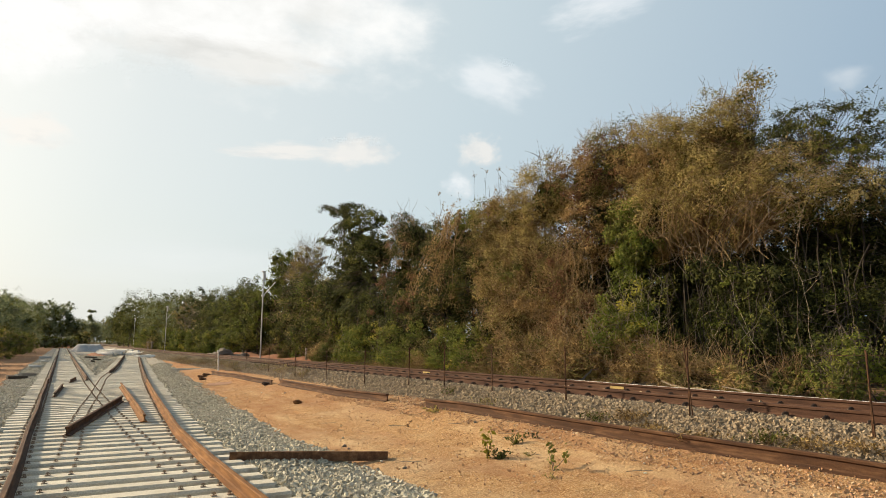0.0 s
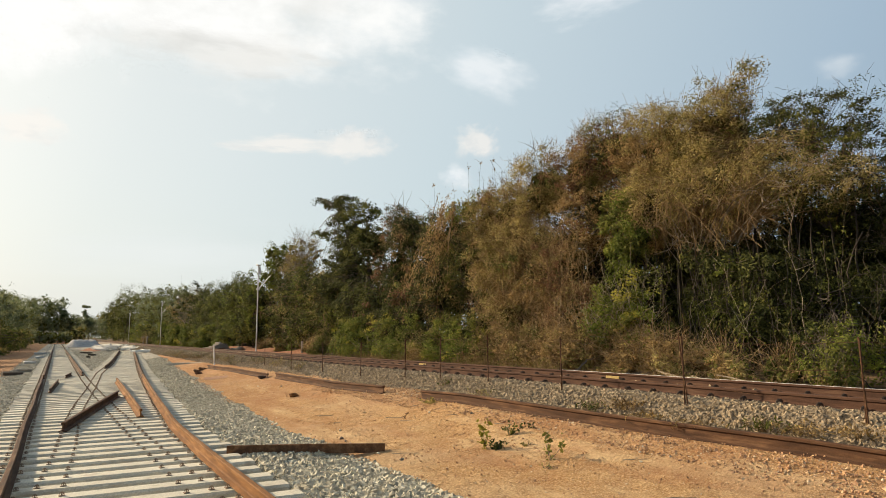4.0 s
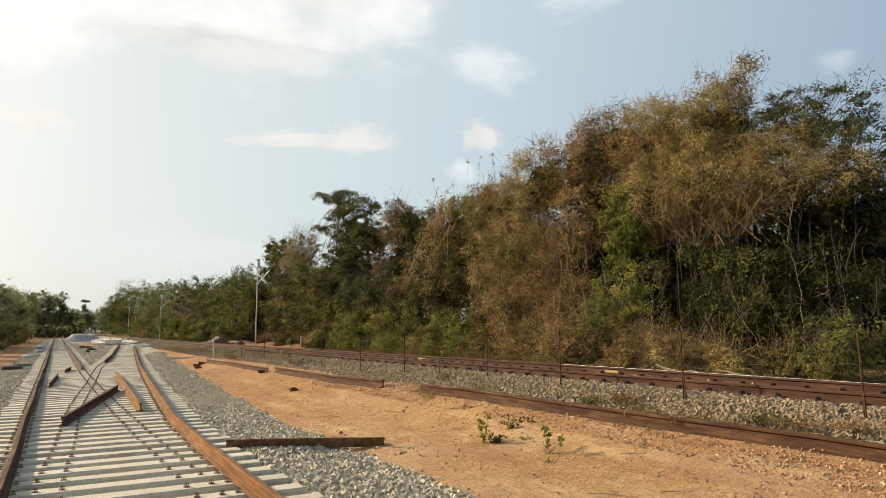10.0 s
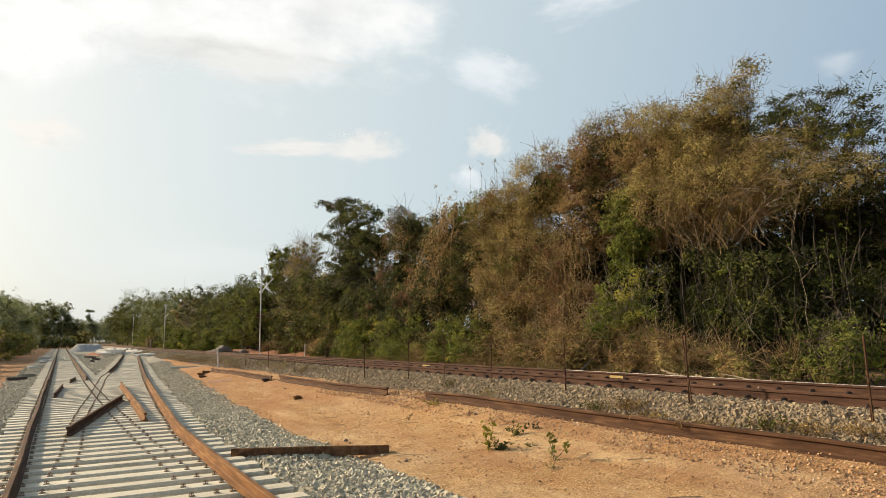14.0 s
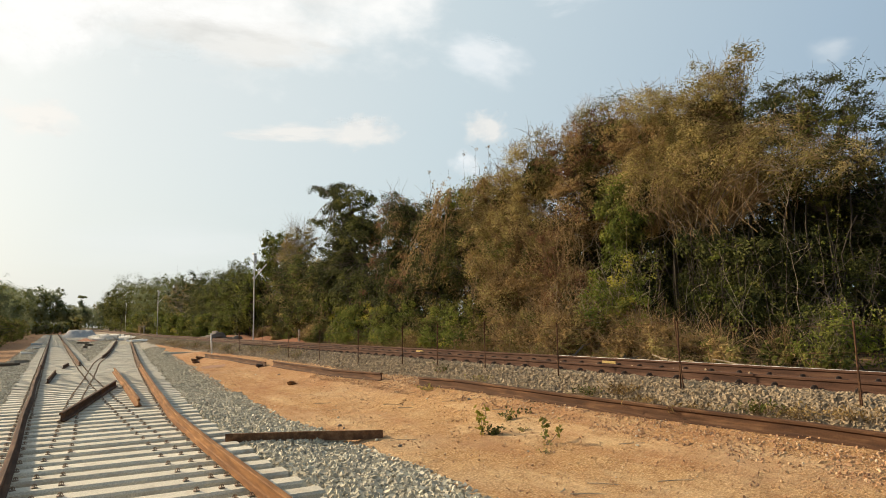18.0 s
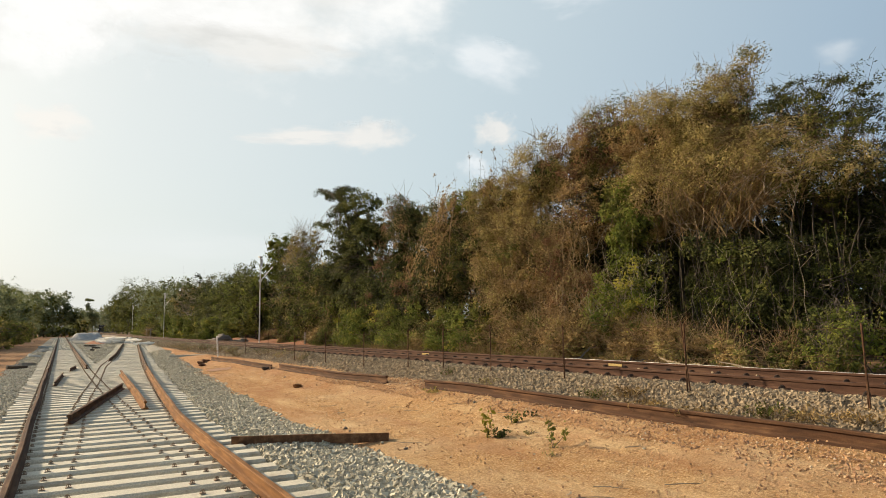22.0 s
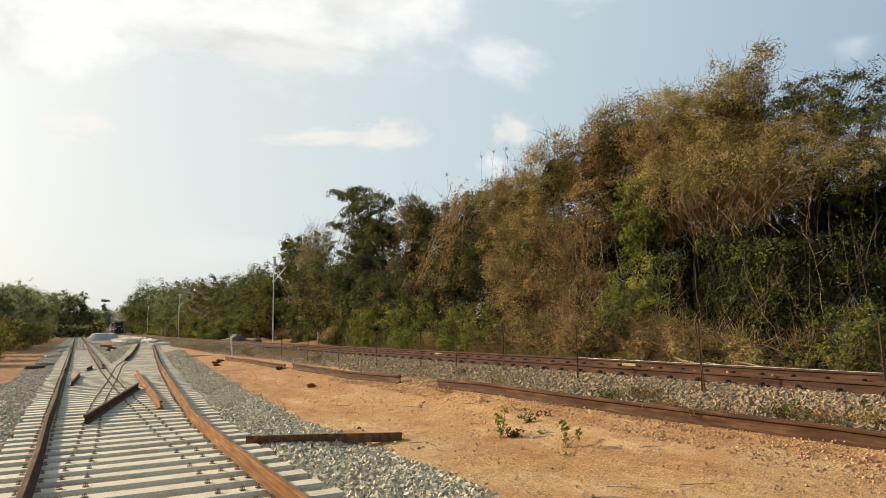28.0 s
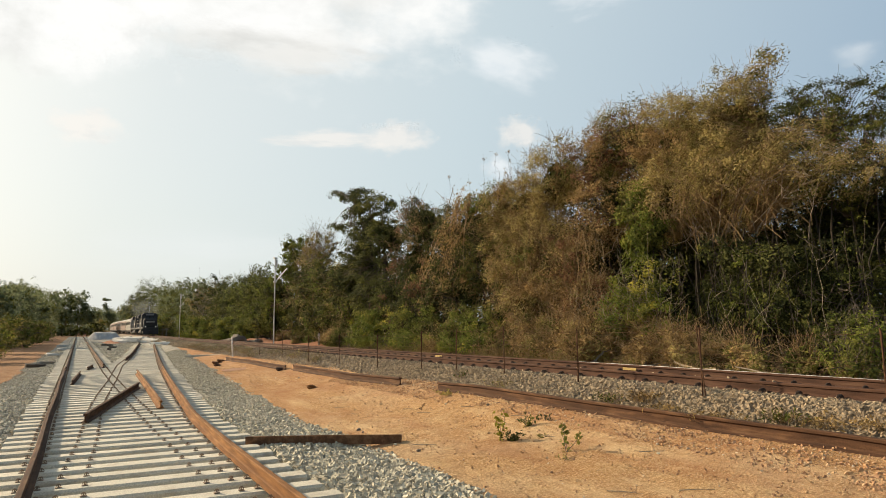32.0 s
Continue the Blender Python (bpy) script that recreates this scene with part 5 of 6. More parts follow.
      [(18.9, 37.6, 3.6, 1.7, 2.2, 2.0), (18.8, 41.6, 3.6, 1.7, 2.2, 2.2)], ((D, 0.65), (M, 0.25), (R_, 0.1)), 230, 44, 0.16, 0.42, (BARK, 0.02), None, (D, 1400, 0.36), seed=16, stout=0.08)
grown("tree", "leafy green tree with mixed dry branches", "tree", 19.6, 56.0,
      [(19, 55.6, 6.0, 2.2, 2.8, 2.0), (18.8, 51.0, 4.6, 2.0, 2.6, 2.4), (19.2, 60.6, 6.2, 2.2, 2.8, 1.9), (18.8, 56.5, 3.2, 2.0, 3.4, 2.0), (18.9, 62.5, 3.6, 2.0, 2.8, 2.2)],
      ((D, 0.42), (M, 0.38), (O, 0.12), (L, 0.08)), 480, 40, 0.21, 0.55, (BARK, 0.028), (DRYVINE, 500, 1.4, 0.018, 0.3), (D, 2600, 0.5), seed=17, stout=0.12)
curtain(18.0, 30.6, 31.4, 8.6, 3.8, 24, DRYVINE, 0.020, 2.4, 1, (B_, 1800, 0.13), "leaning column of red-brown dead creepers")
curtain(18.9, 35.0, 38.6, 5.4, 2.8, 44, DRYVINE, 0.014, 0.2, 2, (B_, 500, 0.12))
curtain(18.5, 24.4, 29.0, 5.2, 1.4, 70, DRYVINE, 0.011, 0.5, 3, (B_, 1200, 0.10))
curtain(18.3, 20.4, 24.2, 5.4, 1.4, 60, DRYVINE, 0.010, -0.3, 4, (B_, 1000, 0.10))
curtain(18.6, 12.0, 17.0, 3.6, 1.0, 8, BARK_PALE, 0.006, 0.3, 5, (M, 240, 0.10), "thin pale creeper stems before the dark gap")
curtain(19.6, 8.5, 12.5, 5.0, 1.8, 7, BARK_SHADED, 0.008, 0.3, 6, None, "thin grey creeper stems before the dark gap")
# bleached limbs that arch out of the dry crown over the dark gap
for k, (a, m, e, r) in enumerate((((19.6, 15.6, 5.1), (19.2, 14.0, 7.4), (19.2, 12.2, 6.5), 0.030), ((19.6, 15.5, 5.2), (19.3, 14.6, 7.2), (19.2, 13.2, 6.7), 0.022), ((19.5, 14.3, 5.0), (19.2, 13.7, 5.9), (19.2, 12.7, 6.0), 0.026),
                                  ((19.5, 17.9, 5.0), (19.3, 17.2, 5.4), (19.2, 16.6, 5.6), 0.026), ((19.6, 16.3, 5.0), (19.4, 17.0, 6.4), (19.4, 17.8, 7.3), 0.022), ((19.6, 16.0, 5.0), (19.4, 16.6, 6.8), (19.4, 16.7, 7.8), 0.020),
                                  ((19.6, 15.9, 5.2), (19.3, 15.6, 7.0), (19.3, 14.6, 8.0), 0.020), ((19.6, 15.0, 5.6), (19.4, 13.6, 7.0), (19.4, 11.4, 7.2), 0.020), ((19.0, 21.2, 4.8), (18.8, 20.4, 5.7), (18.8, 19.6, 5.8), 0.022),
                                  ((19.8, 17.0, 4.6), (19.5, 18.4, 6.8), (19.4, 19.8, 7.6), 0.016), ((19.6, 12.6, 4.6), (19.3, 12.3, 6.2), (19.3, 11.2, 6.8), 0.016), ((19.4, 14.8, 4.2), (19.2, 15.4, 5.0), (19.0, 16.6, 5.2), 0.016))):
    rng = np.random.default_rng(3300 + k)
    root = Vector((a[0] + 0.8, a[1] + 0.2, ground_z(a[0] + 0.8, a[1])))
    A, Mid, End = (np.array(p) - np.array(root) for p in (a, m, e))
    ob = thing("bare_limb", tuple(root), "bleached bare limb arching out of the thicket", "branch", "bare limbs")
    t = np.linspace(0, 1, 9)[:, None]
    p = (A * (1 - t) ** 2 + 2 * Mid * t * (1 - t) + End * t**2)[None]
    p[:, 1:] += np.cumsum(rng.normal(size=(1, 8, 3)), 1) * 0.05
    stem = wander(rng, np.zeros((1, 3)), A[None], 7, 0.3)
    v, q = tubes(stem, [r * 0.9], [r])
    # lower stem coloured as if in shade, the limb above stays pale
    link_mesh("stem", quads_mesh("stem", v, q), BARK_SHADED, ob, "lower stem, its bark darkened for shade")
    v2, q2 = tubes(p, [r], [r * 0.4])
    n = 12
    src = p[np.zeros(n, int), rng.integers(3, 9, n)]
    v3, q3 = tubes(wander(rng, src, src + rng.normal(size=(n, 3)) * np.array([0.2, 0.5, 0.4]) + np.array([0, -0.2, 0.1]), 5, 0.1), np.full(n, r * 0.45), np.full(n, r * 0.18))
    link_mesh("limb", quads_mesh("limb", v2, q2), BARK_PALE, ob)
    tagged(link_mesh("twig_tangle", quads_mesh("twig_tangle", v3, q3), BARK_PALE, ob), kind="stuff")


def stem_spray(x, y, z, count, reach, rise, radius, mat, seed, label):
    """Long thin stems that fan out of one place and arch over."""
    rng = np.random.default_rng(seed + 7000)
    g = ground_z(x, y)
    ob = thing("stem_spray", (x, y, g), label, "branch", "arching stems")
    a = np.stack([rng.normal(size=count) * 0.25, rng.normal(size=count) * 0.8, z - g + rng.normal(size=count) * 0.35], 1)
    e = a + np.stack([rng.uniform(-0.9, 0.1, count), rng.uniform(-reach, reach * 0.7, count), rise * rng.uniform(0.35, 1.1, count)], 1)
    mid = a * 0.5 + e * 0.5
    mid[:, 2] += 0.22 * np.abs(e - a)[:, 1] + 0.25
    t = np.linspace(0, 1, 9)[None, :, None]
    p = a[:, None] * (1 - t) ** 2 + 2 * mid[:, None] * t * (1 - t) + e[:, None] * t**2
    p[:, 1:] += np.cumsum(rng.normal(size=(count, 8, 3)), 1) * 0.035
    v, q = tubes(p, radius * rng.uniform(0.6, 1.5, count), np.full(count, radius * 0.4))
    m = count * 3
    src = p[rng.integers(0, count, m), rng.integers(3, 9, m)]
    v2, q2 = tubes(wander(rng, src, src + rng.normal(size=(m, 3)) * np.array([0.15, 0.4, 0.3]) + np.array([0, 0, 0.1]), 4, 0.08), np.full(m, radius * 0.5), np.full(m, radius * 0.25))
    tagged(link_mesh("stem_tangle", quads_mesh("stem_tangle", np.concatenate([v, v2]), np.concatenate([q, q2 + len(v)])), mat, ob), kind="stuff")
    base = np.stack([rng.normal(size=5) * 0.3 + 0.6, rng.normal(size=5) * 0.5, np.full(5, -0.1)], 1)
    v, q = tubes(wander(rng, base, a[:5], 6, 0.2), np.full(5, radius * 1.5), np.full(5, radius))
    link_mesh("stem", quads_mesh("stem", v, q), BARK_SHADED, ob, "lower stem, its bark darkened for shade")


stem_spray(18.9, 15.6, 5.0, 46, 3.4, 2.6, 0.011, DRYVINE, 1, "fan of thin dry stems under the olive crown")
stem_spray(18.9, 17.6, 5.4, 30, 2.2, 2.8, 0.010, DRYVINE, 2, "fan of thin dry stems under the olive crown")
stem_spray(18.7, 13.0, 5.2, 24, 2.6, 1.8, 0.010, DRYVINE, 3, "fan of thin dry stems over the dark gap")
stem_spray(18.5, 26.0, 4.0, 34, 2.6, 2.6, 0.010, DRYVINE, 4, "fan of thin dry stems on the brown creepers")
woody("tree", "light green tree top above grey bare twigs", "tree", 20.3, 68.5,
      [(20, 69.5, 10.2, 1.7, 1.9, 1.5), (20, 69.0, 7.8, 2.2, 2.6, 2.0)], [(L, 3200, 0.26, 0.6, 0.2), (M, 3500, 0.26, 0.6, 0.18)], [(BARK_PALE, 120, 1.6, 0.018, 1.5)], 2, seed=18, simple=True)
woody("tree", "leafless grey tree of fine upright twigs", "tree", 20.7, 62.6,
      [(20.5, 63.0, 9.8, 1.5, 2.2, 1.8), (20.5, 65.0, 8.4, 1.6, 2.4, 2.0)], [(O, 2600, 0.18, 0.5, 0.2), (B_, 1600, 0.18, 0.5, 0.2)], [(BARK_PALE, 900, 1.7, 0.012, 2.2)], 3, BARK_PALE, seed=19, simple=True, limbs=26, stout=0.1)
grown("tree", "broad bright green tree beside the line", "tree", 19.2, 79.5,
      [(19, 79.3, 6.3, 2.6, 3.8, 3.1), (18.8, 73, 5.8, 2.4, 3.2, 2.6), (19.2, 87, 6.1, 2.6, 4.0, 3.1), (18.6, 79, 3.2, 2.2, 6.5, 2.2), (18.8, 88, 3.2, 2.2, 5.0, 2.2)],
      ((M, 0.5), (L, 0.25), (D, 0.25)), 520, 36, 0.25, 0.62, (BARK, 0.03), None, (D, 3600, 0.6), seed=20, stout=0.12)
woody("tree", "grey half-bare tree with crooked limbs", "tree", 19.3, 118,
      [(19.5, 114, 6.7, 3.2, 4.6, 2.9), (19.5, 124, 6.6, 3.2, 4.8, 2.9)], [(D, 4500, 0.3, 0.6, 0.15), (B_, 700, 0.22, 0.4, 0.15), (O, 2600, 0.22, 0.5, 0.15)], [(BARK_PALE, 420, 2.2, 0.03, 0.8)], 3, BARK_PALE, seed=21, simple=True, stout=0.2, limbs=24)
grown("tree", "dense dark green tree behind the line", "tree", 19.5, 98,
      [(19.4, 97, 5.4, 2.8, 4.2, 2.9), (19.6, 104.5, 5.6, 2.8, 4.4, 3.0), (18.8, 101, 3.2, 2.2, 6.5, 2.4)],
      ((D, 0.6), (M, 0.4)), 380, 36, 0.3, 0.7, (BARK, 0.03), None, (D, 2600, 0.7), seed=22, stout=0.12)

# low shrubs along the foot of the thicket
er = random.Random(23)
kinds = [("green shrub with thin upright stems", ((L, 0.62), (M, 0.28), (LEAF_YELLOW, 0.1)), (BARK_PALE, 80, 0.9, 0.006, 2.0)),
         ("dry brown tangle of stems and withered leaves", ((B_, 0.6), (O, 0.4)), (DRYVINE, 420, 0.8, 0.009, 0.5)),
         ("mixed green and dry undergrowth", ((M, 0.45), (O, 0.25), (B_, 0.3)), (DRYVINE, 220, 0.8, 0.008, 0.7)),
         ("yellow-green leafy undergrowth", ((L, 0.66), (LEAF_YELLOW, 0.08), (M, 0.26)), None),
         ("open green shrub of thin upright stems", ((M, 0.6), (L, 0.4)), (BARK, 40, 0.8, 0.006, 2.2))]
PLAN = ((8.3, 4, 0.8), (9.5, 4, 0.7), (10.6, 4, 0.85), (11.6, 2, 0.5), (12.9, 2, 0.6), (14.2, 2, 0.7), (15.4, 1, 0.9), (16.6, 1, 1.0), (17.8, 1, 1.1), (19.2, 1, 1.2), (20.8, 1, 1.2), (22.4, 2, 1.2), (24.0, 1, 1.3))
PLAN_FAR = ((25.6, 2, 1.2), (27.4, 3, 1.2), (29.4, 3, 1.25), (31.4, 2, 1.2), (33.6, 3, 1.3), (36.0, 3, 1.35), (38.8, 0, 1.3), (41.8, 3, 1.4), (45.0, 0, 1.3), (48.6, 2, 1.3), (52.6, 1, 0.8), (57.0, 4, 0.9), (62.0, 2, 0.8), (68.0, 1, 0.8), (81.0, 0, 1.6), (87.0, 3, 1.6), (94.0, 0, 1.7), (102, 3, 1.8), (111, 0, 1.9), (121, 3, 2.0), (132, 0, 2.1), (144, 3, 2.3), (158, 2, 2.5), (174, 0, 2.7), (192, 3, 3.0))
for k, (y, kind, r) in enumerate(PLAN + PLAN_FAR):
    label, lay, tw = kinds[kind]
    x = 17.2 + er.uniform(-0.5, 0.7) + (0.6 if y > 45 else 0)
    z = ground_z(x, y)
    grow = 1 if y < 40 else 1.4 if y < 75 else 2.2
    tall = 1.25 if kind in (0, 3, 4) else 0.85
    grown("shrub", label + " by the thicket", "shrub", x, y,
          [(x, y, z + r * 0.8 * tall, r * 0.7, r * 0.85, r * 0.75 * tall), (x - 0.4, y + er.uniform(-0.7, 0.7), z + r * 0.4, r * 0.7, r * 0.85, r * 0.45), (x + 0.3, y + er.uniform(-0.9, 0.9), z + r * 1.1 * tall, r * 0.4, r * 0.5, r * 0.6)],
          lay, 70 if kind == 4 else 95, 20 if kind == 4 else 34, 0.115 * grow, 0.24 * r, (BARK if kind in (0, 4) else DRYVINE, 0.009), tw, None if kind == 4 else (D, 420, 0.2 * grow), None, 40 + k, 0.02, group="undergrowth")


# thin saplings and creeper stems in front of the dark gap
def sapling(x, y, h, lean, leafy, mat, seed):
    rng = np.random.default_rng(seed)
    z = ground_z(x, y)
    ob = thing("sapling", (x, y, z), "thin pale sapling with a few leaves before the dark thicket", "sapling", "saplings")
    p = wander(rng, np.array([(0, 0, -0.1)]), np.array([(lean[0], lean[1], h)]), 9, 0.25)
    v, q = tubes(p, [0.009], [0.004])
    m = 5
    src = p[np.zeros(m, int), rng.integers(4, 9, m)]
    v2, q2 = tubes(wander(rng, src, src + rng.normal(size=(m, 3)) * 0.3 + np.array([0, 0, 0.3]), 4, 0.08), np.full(m, 0.007), np.full(m, 0.003))
    link_mesh("stem", quads_mesh("stem", np.concatenate([v, v2]), np.concatenate([q, q2 + len(v)])), BARK if seed % 3 else BARK_PALE, ob)
    k = rng.integers(3, 9, leafy)
    c = p[np.zeros(leafy, int), k] + rng.normal(size=(leafy, 3)) * 0.16
    v, q = leaves(c, 0.10, seed)
    tagged(link_mesh("foliage", quads_mesh("foliage", v, q), mat, ob), kind="stuff")


for k in range(15):
    y = er.uniform(8.2, 17.5)
    sapling(17.6 + er.uniform(-0.8, 2.2), y, er.uniform(1.3, 4.2), (er.uniform(-0.5, 0.5), er.uniform(-0.8, 0.8)), er.choice((14, 30, 60, 90)), er.choice((LEAF_MID, LEAF_LIGHT, LEAF_LIGHT)), 300 + k)
for k in range(14):
    y = er.uniform(17, 36)
    sapling(17.2 + er.uniform(-0.5, 1.2), y, er.uniform(1.5, 3.4), (er.uniform(-0.5, 0.5), er.uniform(-0.7, 0.7)), er.choice((0, 6, 14)), LEAF_OLIVE, 400 + k)
# fine bare twigs standing above the skyline
for k in range(44):
    seeded = k < 13
    y = er.uniform(31.0, 37.5) if seeded else er.uniform(25.0, 30.6)
    x = 20.5 + er.uniform(-0.6, 0.6)
    z = 6.2
    top = (er.uniform(9.6, 12.0) if seeded else 9.4 + (30.6 - y) * 0.2 + er.uniform(0.0, 1.5)) - z
    rng = np.random.default_rng(500 + k)
    ob = thing("bare_shoot", (x, y, z), "thin bare shoot with seed heads above the thicket" if seeded else "thin bare twig above the thicket", "twig", "bare shoots")
    p = wander(rng, np.array([(0, 0, 0.0)]), np.array([(0.2, er.uniform(-0.3, 0.3) + (0.0 if seeded else 0.7), top)]), 8, 0.2)
    v, q = tubes(p, [0.010], [0.006])
    n = 3 if seeded else 7
    src = p[np.zeros(n, int), rng.integers(4, 8, n)]
    v2, q2 = tubes(wander(rng, src, src + rng.normal(size=(n, 3)) * np.array([0.1, 0.35, 0.2]) + np.array([0, 0.1, 0.35]), 4, 0.06), np.full(n, 0.006), np.full(n, 0.004))
    link_mesh("stem", quads_mesh("stem", np.concatenate([v, v2]), np.concatenate([q, q2 + len(v)])), BARK, ob)
    if seeded:
        c = np.repeat(p[:, -1], 14, 0) + rng.normal(size=(14, 3)) * 0.06
        v, q = leaves(c, 0.11, k)
        tagged(link_mesh("seed_head", quads_mesh("seed_head", v, q), LEAF_BROWN, ob), kind="stuff")


# woods behind and across the line, each a tree of its own
def far_tree(x, y, h, r, seed, mats, n=2600, size=0.4, sx=1.0, label="full green tree at the edge of the woods"):
    rng = random.Random(seed)
    z = ground_z(x, y)
    blobs = [(x, y, z + h * 0.62, r * sx, r, h * 0.36)]
    for k in range(4):
        a = rng.uniform(0, 6.28)
        blobs.append((x + math.cos(a) * r * 0.6, y + math.sin(a) * r * 0.6, z + h * rng.uniform(0.45, 0.86), r * rng.uniform(0.4, 0.62), r * rng.uniform(0.4, 0.62), h * rng.uniform(0.12, 0.2)))
    blobs.append((x, y, z + h * 0.29, r * 0.95, r * 0.95, h * 0.29))
    woody("tree", label, "tree", x, y, blobs, [(m, int(n * f), size * 0.95 * rng.uniform(0.85, 1.1), 0.6, 0.2) for m, f in mats], (), 1, None, "woods", seed, 0.2, 0.3, 4, lumpy=3, dense=1.0, fine=0.95, even=True, simple=True)


fr = random.Random(77)
for k in range(20):        # backing rows behind the thicket
    y = 5 + k * 4.4
    far_tree(27.5 + fr.uniform(-1.0, 1.5), y, min(9.0, 5.6 + 0.25 * k + fr.uniform(-0.4, 0.5)) if y > 24 else fr.uniform(6.0, 7.4), 3.2, 600 + k, ((LEAF_DARK, 1.0), (LEAF_OLIVE, 0.3)), 2400, 0.42, label="dark dense tree deep in the woods")
for k in range(13):        # the far end of the right-hand woods
    y = 106 + k * 16
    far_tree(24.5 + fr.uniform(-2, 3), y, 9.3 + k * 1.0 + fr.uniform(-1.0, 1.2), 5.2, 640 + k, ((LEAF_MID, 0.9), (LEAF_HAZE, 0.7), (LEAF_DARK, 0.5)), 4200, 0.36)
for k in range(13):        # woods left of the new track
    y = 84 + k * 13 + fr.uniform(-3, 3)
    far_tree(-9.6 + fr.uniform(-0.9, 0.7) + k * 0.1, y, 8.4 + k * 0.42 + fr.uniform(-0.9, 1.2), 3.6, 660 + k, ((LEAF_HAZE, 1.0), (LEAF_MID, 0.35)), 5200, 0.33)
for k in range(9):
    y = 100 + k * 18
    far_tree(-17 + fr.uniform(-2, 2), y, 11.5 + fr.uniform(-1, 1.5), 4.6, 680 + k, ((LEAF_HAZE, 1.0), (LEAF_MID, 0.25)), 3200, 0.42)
for k in range(11):        # low bushes in front of them
    y = 48 + k * 9
    far_tree(-5.8 + fr.uniform(-0.8, 0.5), y, 2.6 + fr.uniform(-0.4, 0.9), 2.0, 700 + k, ((LEAF_MID, 0.7), (LEAF_OLIVE, 0.6), (LEAF_LIGHT, 0.6)), 1900, 0.19, label="low bush on the orange verge")
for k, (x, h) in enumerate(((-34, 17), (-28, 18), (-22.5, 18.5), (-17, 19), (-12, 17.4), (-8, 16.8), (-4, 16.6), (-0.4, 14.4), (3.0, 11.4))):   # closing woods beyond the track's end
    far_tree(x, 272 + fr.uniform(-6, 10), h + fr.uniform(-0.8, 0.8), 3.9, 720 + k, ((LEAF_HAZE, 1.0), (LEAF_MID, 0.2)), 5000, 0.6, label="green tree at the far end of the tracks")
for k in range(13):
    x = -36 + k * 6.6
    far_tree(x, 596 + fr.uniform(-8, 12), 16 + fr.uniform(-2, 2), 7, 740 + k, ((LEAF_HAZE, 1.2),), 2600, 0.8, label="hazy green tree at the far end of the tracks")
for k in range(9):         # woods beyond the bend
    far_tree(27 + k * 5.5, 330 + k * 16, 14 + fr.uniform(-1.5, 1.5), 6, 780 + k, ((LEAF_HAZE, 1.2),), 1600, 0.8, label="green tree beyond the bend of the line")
for k in range(6):         # bushes where the new track ends
    far_tree(-9 + k * 2.3, 234 + fr.uniform(-4, 6), 3.6 + fr.uniform(-0.6, 1.0), 2.3, 1120 + k, ((LEAF_HAZE, 0.8), (LEAF_MID, 0.6)), 900, 0.6, label="low green bush at the end of the new track")
far_tree(5.6, 240, 4.2, 2.2, 760, ((LEAF_DARK, 1.0),), 1800, 0.4, label="round dark bush beyond the gravel heap")
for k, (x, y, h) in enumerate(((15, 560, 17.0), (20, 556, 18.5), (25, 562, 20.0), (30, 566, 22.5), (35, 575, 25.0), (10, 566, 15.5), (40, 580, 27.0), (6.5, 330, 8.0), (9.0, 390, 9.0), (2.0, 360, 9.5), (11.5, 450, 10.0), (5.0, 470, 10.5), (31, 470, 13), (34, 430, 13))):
    far_tree(x, y, h, 4.6 if y < 500 else 6.4, 790 + k, ((LEAF_HAZE, 1.0), (LEAF_OLIVE, 0.2)), 2600 if y < 500 else 3200, 0.45 if y < 500 else 0.8, label="rounded green tree in the distance, haze in its leaf colour")
far_tree(5.6, 300, 6.5, 4.5, 761, ((LEAF_MID, 0.6), (LEAF_OLIVE, 0.5)), 1800, 0.6, label="rounded pale green bush in the distance")
z = ground_z(10.5, 345)
woody("tree", "tall lone tree with a flat umbrella crown", "tree", 10.5, 345, [(10.5, 345, z + 15.6, 2.1, 2.1, 0.4), (10.5, 345, z + 12.4, 1.3, 1.3, 1.8), (10.5, 345, z + 7.5, 4.4, 4.4, 3.8)],
      [(LEAF_HAZE, 6000, 0.5, 0.9, 0.3)], (), 1, None, "woods", 770, 0.5, 0.1, 8, lumpy=1)
far_tree(25.0, 456, 15.0, 3.5, 1140, ((LEAF_HAZE, 1.0), (LEAF_MID, 0.4)), 2600, 0.8, label="tall green tree beside the bend of the line")

for k in range(14):        # undergrowth that fills the thicket's floor, its shade put into the leaf colour
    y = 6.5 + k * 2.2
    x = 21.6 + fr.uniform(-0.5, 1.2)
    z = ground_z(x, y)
    woody("shrub", "undergrowth inside the thicket, leaves darkened for shade", "shrub", x, y, [(x, y, z + 1.3, 1.5, 1.7, 1.4), (x + 1.2, y + 0.6, z + 2.2, 1.5, 1.7, 1.6)], [(LEAF_DARK, 3200, 0.2, 0.7, 0.16)], (), 2, None, "undergrowth", 1000 + k, 0.04, 0.3, 4, lumpy=3, dense=0.8, fine=1.1)


# dark leaves stand for shade, the few lighter ones for sun
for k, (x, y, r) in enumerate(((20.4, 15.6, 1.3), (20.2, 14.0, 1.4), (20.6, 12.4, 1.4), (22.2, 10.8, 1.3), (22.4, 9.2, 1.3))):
    woody("shrub", "leafy undergrowth darkened for shade, a few leaves lighter for sun", "shrub", x, y, [(x, y, 3.4, r, r * 1.1, 1.5), (x, y + 0.3, 2.0, r, r * 1.1, 1.2)],
          [(LEAF_DARK, 6500, 0.11, 0.7, 0.17), (LEAF_MID, 300, 0.11, 0.4, 0.12)], [(BARK_SHADED, 40, 1.4, 0.008, 1.0)], 3, None, "undergrowth", 1200 + k, 0.025, 0.4, 8, lumpy=4, dense=1.2)
